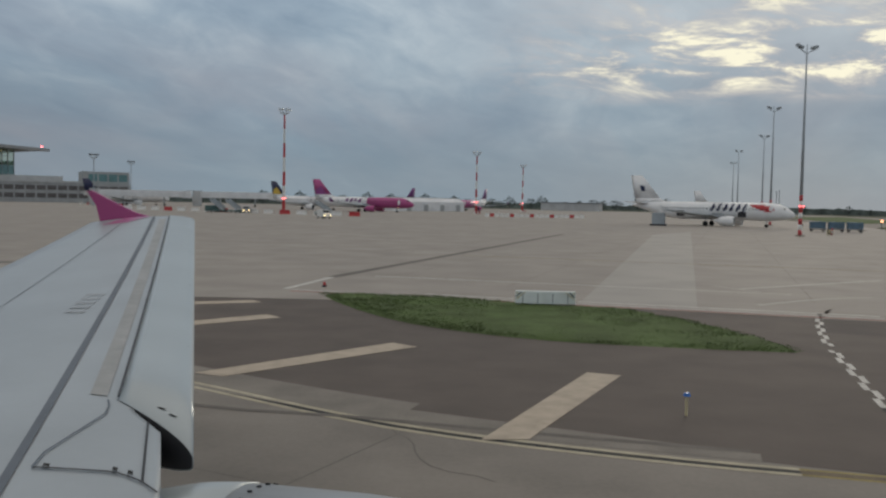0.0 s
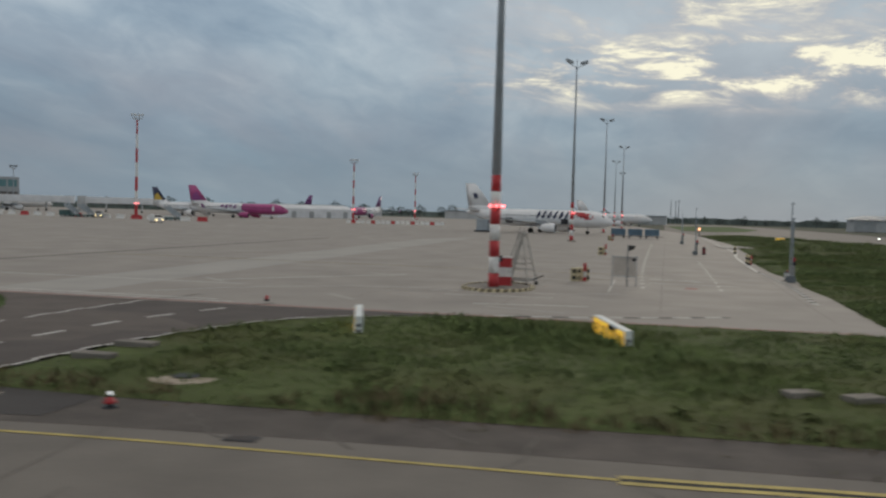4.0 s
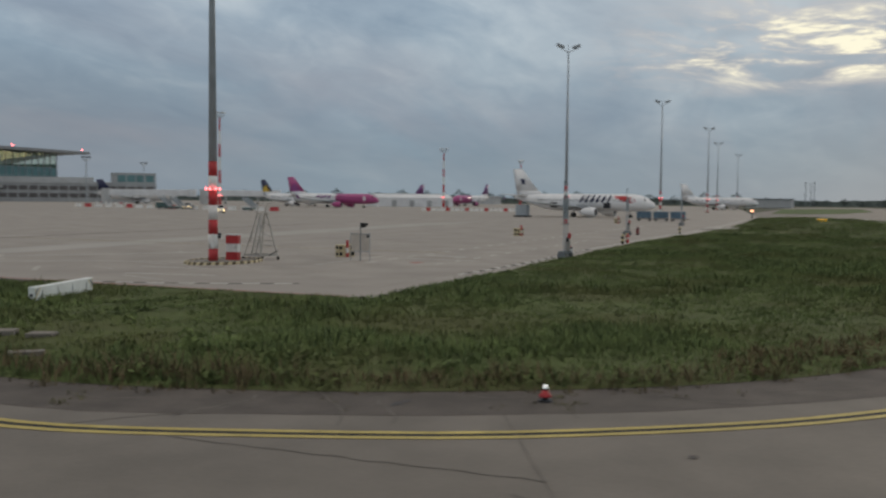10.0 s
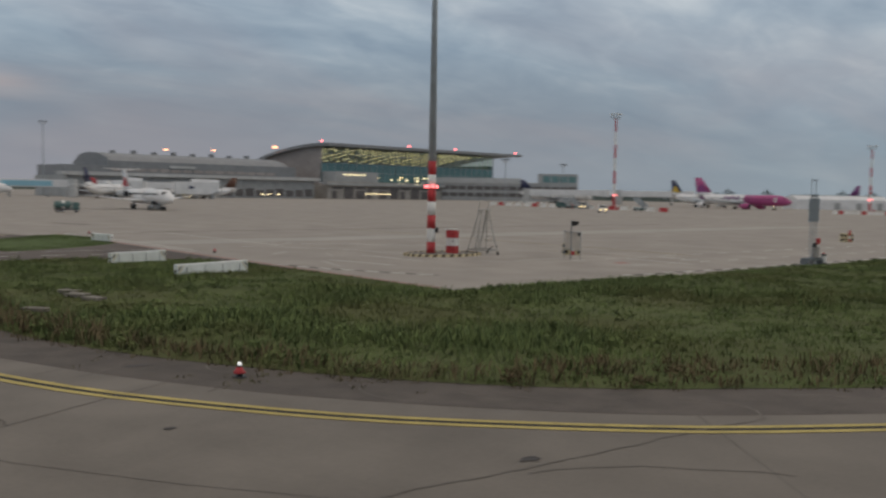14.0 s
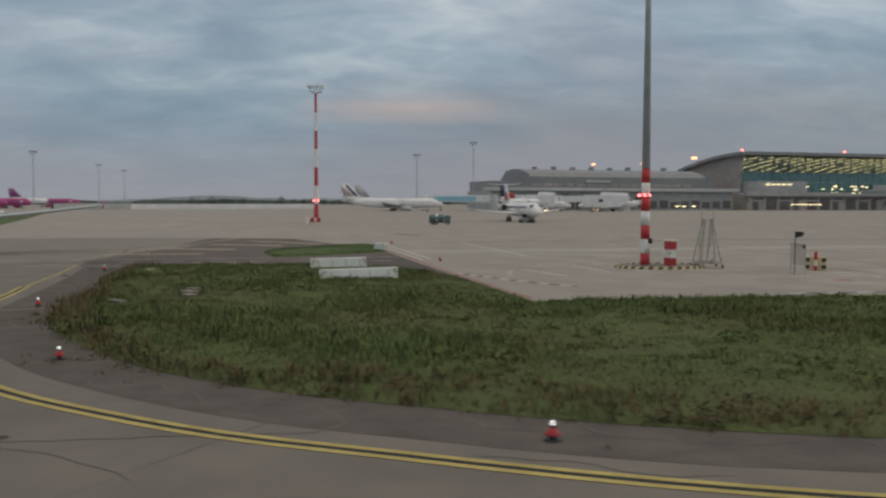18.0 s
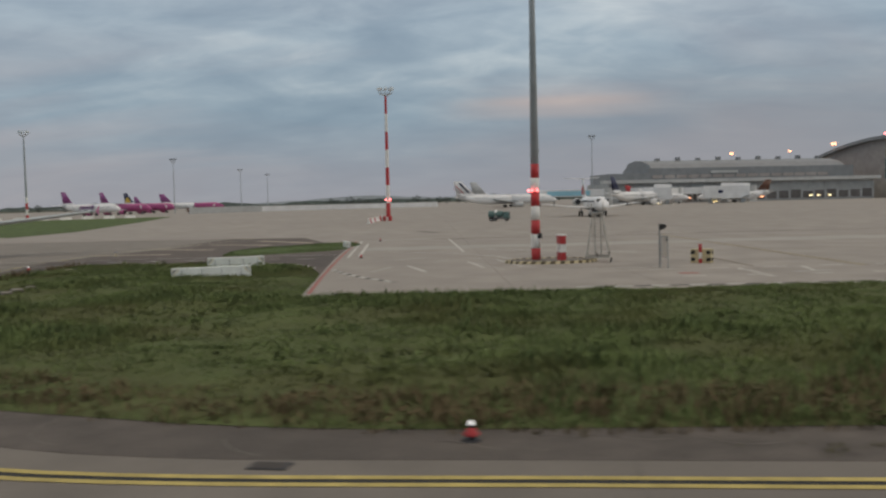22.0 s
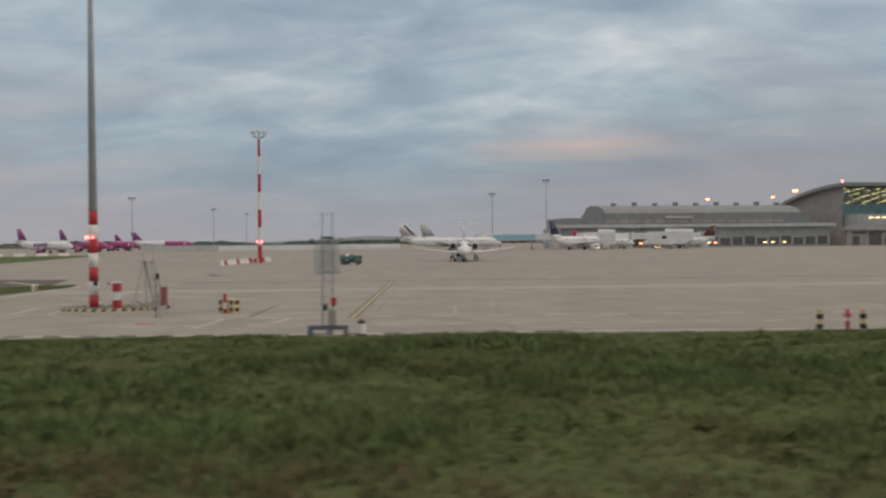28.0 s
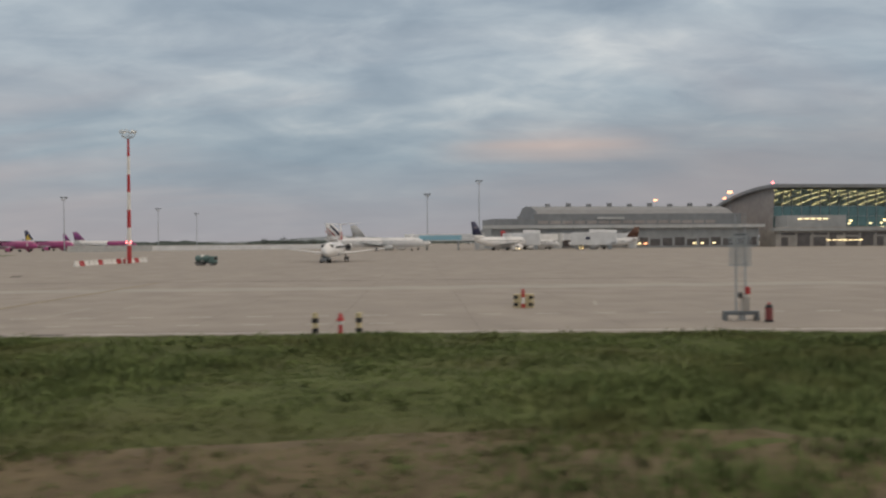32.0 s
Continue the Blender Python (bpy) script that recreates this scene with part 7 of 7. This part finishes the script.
def section(u, s0, s1, n=14, thick=0.03, lift=0.0, skew=0.0):
    c = chord(u)
    top = [upper(u + skew * (s0 + (s1 - s0) * (k / n) ** 1.6), s0 + (s1 - s0) * (k / n) ** 1.6) for k in range(n + 1)]
    top = [(x, y, z + lift) for x, y, z in top]
    under = []
    for k in range(n, -1, -1):
        s = s0 + (s1 - s0) * (k / n) ** 1.6
        q = s / c
        d = 0.09 * c * (0.2969 * math.sqrt(q) - 0.126 * q - 0.3516 * q * q + 0.2843 * q ** 3 - 0.1015 * q ** 4) * 3.6
        x, y, z = upper(u + skew * s, s)
        under.append((x, y, zle(u) - 0.03 * s - d - thick))
    return top + under


US = [6, 8, 10, 12, 14, 15.2]
part("main_skin", loft([section(u, s0, chord(u)) for u, s0 in [(0.6, 0.2), (2.0, 0.2), (3.4, 0.2), (4.6, 0.2), (5.05, 0.22), (5.3, 0.42), *[(u, 0.42) for u in US]]]), M["winggrey"], wing, "satin grey upper skin", smooth=True)
slat = part("slat", loft([section(4.97, 0.0, 0.545, lift=0.012, skew=0.9), *[section(u, 0.0, 0.545 - 0.003 * u, lift=0.012) for u in US]]), M["wingpanel"], wing, "paler leading-edge slat", smooth=True)
# a dark cap closes the slat end in place of the cavity's shade
part("slat_end_shade", loft([[(x, y - d, z) for x, y, z in section(4.97, 0.005, 0.535, lift=0.004, thick=0.02, skew=0.9)] for d in (0.004, 0.008)]), M["dark"], slat, "dark cap for the shade inside the slat end")
part("tip_cap", loft([section(15.2, 0.0, chord(15.2)), [(x - 0.1, 15.5, z * 0.9 + zle(15.5) * 0.1) for x, y, z in section(15.2, 0.1, chord(15.2))]]), M["wingpanel"], wing, smooth=True)


def skin_strip(name, u0, u1, s0, s1, w, m, label="", lift=0.008):
    bm, prev = bmesh.new(), None
    for k in range(25):
        f = k / 24
        u, s = u0 + (u1 - u0) * f, s0 + (s1 - s0) * f
        a, b = upper(u, s - w / 2), upper(u, s + w / 2)
        cur = [bm.verts.new((x, y, z + lift)) for x, y, z in (a, b)]
        if prev:
            bm.faces.new((prev[0], cur[0], cur[1], prev[1]))
        prev = cur
    return part(name, bm, m, wing, label)


skin_strip("slat_gap", 5.46, 15.1, 0.55, 0.50, 0.018, M["dark"], "dark gap behind the slat", 0.02)
skin_strip("sealant_line", 2.2, 15.1, 1.09, 0.80, 0.06, M["sealant"], "dark blue-grey sealant line")
skin_strip("spar_panel", 5.5, 14.8, 0.70, 0.62, 0.13, M["strip_grey"], "worn beige-grey panel strip", 0.006)
skin_strip("panel_line", 5.2, 15.0, 2.6, 1.35, 0.012, M["sealant"])
for k in range(5):
    skin_strip("stencil_bar", 7.9 + 0.2 * k, 8.0 + 0.2 * k, 1.28 - 0.03 * k, 1.27 - 0.03 * k, 0.22, M["winglow"], lift=0.006)
for u in (7.2, 9.8, 12.2):
    skin_strip("panel_joint", u, u + 0.02, 0.3, 0.3, 0.5, M["sealant"], lift=0.016)
skin_strip("slat_mark", 5.42, 5.45, 0.24, 0.22, 0.05, M["black"], lift=0.02)
skin_strip("slat_mark", 5.36, 5.39, 0.16, 0.14, 0.05, M["black"], lift=0.02)
fence = loft([[(v, 15.5 + d, z) for v, z in ((-8.75, 4.0), (-9.1, 4.08), (-9.55, 4.27), (-10.02, 4.48), (-10.12, 4.48), (-9.92, 4.2), (-9.85, 3.95), (-9.8, 3.6), (-9.3, 3.7))] for d in (0.0, 0.06)])
part("tip_fence", fence, M["pink"], wing, "bright pink wingtip fence")
skin_strip("pink_band", 14.6, 15.2, 1.55, 1.1, 0.5, M["pink"], "pink painted tip corner")
# fairing panel seams and the nacelle


def seam(name, line, w, lift=0.01, m=None):
    """A thin seam over the skin along points (u, s)."""
    bm = bmesh.new()
    for (u0, s0), (u1, s1) in zip(line, line[1:]):
        d = Vector((u1 - u0, s1 - s0)).normalized()
        prev = None
        for k in range(7):
            f = k / 6
            u, q = u0 + (u1 - u0) * f, s0 + (s1 - s0) * f
            cur = []
            for e in (-1, 1):
                x, y, z = upper(u - d.y * w * e / 2, q + d.x * w * e / 2)
                cur.append(bm.verts.new((x, y, z + lift)))
            if prev:
                bm.faces.new((prev[0], cur[0], cur[1], prev[1]))
            prev = cur
    return part(name, bm, m or M["sealant"], wing)


seam("fairing_seam", [(5.42, 0.62), (5.3, 0.6), (5.14, 0.61), (4.42, 0.9), (4.2, 0.93)], 0.014)
seam("fairing_seam", [(4.2, 0.93), (4.23, 0.75), (4.26, 0.6), (4.3, 0.45), (4.27, 0.3), (4.2, 0.2)], 0.02, m=M["dark"])
seam("fairing_seam", [(5.15, 0.31), (4.7, 0.3), (4.27, 0.29)], 0.016, m=M["dark"])
seam("latch", [(4.33, 0.47), (4.33, 0.44)], 0.05, 0.014, M["black"])
seam("latch", [(4.33, 0.38), (4.33, 0.35)], 0.05, 0.014, M["black"])
seam("latch", [(4.24, 0.87), (4.24, 0.83)], 0.04, 0.014, M["black"])
NAC = ((2.0, 0.70), (2.05, 0.80), (1.8, 0.88), (1.2, 0.94), (0.5, 0.98), (-0.5, 1.04), (-1.5, 1.10), (-2.2, 1.105))


def nac_ring(x, r):
    return [(x, 4.8 + r * math.cos(a * math.tau / 36), 1.6 + r * math.sin(a * math.tau / 36)) for a in range(36)]


nac = part("nacelle", loft([nac_ring(x, r) for x, r in NAC]), M["winglow"], wing, "grey engine nacelle", smooth=True)
part("rear_cowl", loft([nac_ring(x, r) for x, r in ((-2.205, 1.112), (-2.5, 1.09), (-3.0, 0.98), (-3.6, 0.8))]), M["wingpanel"], wing, "paler rear cowl", smooth=True)
for k in range(14):
    a = radians(40 + k * 7)
    part("rivet", tubem((-2.1, 4.8 + 1.1 * math.cos(a), 1.6 + 1.1 * math.sin(a)), (-2.1, 4.8 + 1.112 * math.cos(a), 1.6 + 1.112 * math.sin(a)), 0.016, n=6), M["dark"], nac)
part("intake", tubem((2.01, 4.8, 1.6), (1.95, 4.8, 1.6), 0.69, n=28), M["dark"], nac)
gearleg = part("landing_gear", tubem((-4.9, 1.9, 0.58), (-4.9, 1.9, 2.5), 0.14, n=10), M["steel"], wing)
for d in (-0.32, 0.32):
    part("wheel", tubem((-4.9, 1.9 + d - 0.16, 0.58), (-4.9, 1.9 + d + 0.16, 0.58), 0.58, n=18), M["rubber"], gearleg)
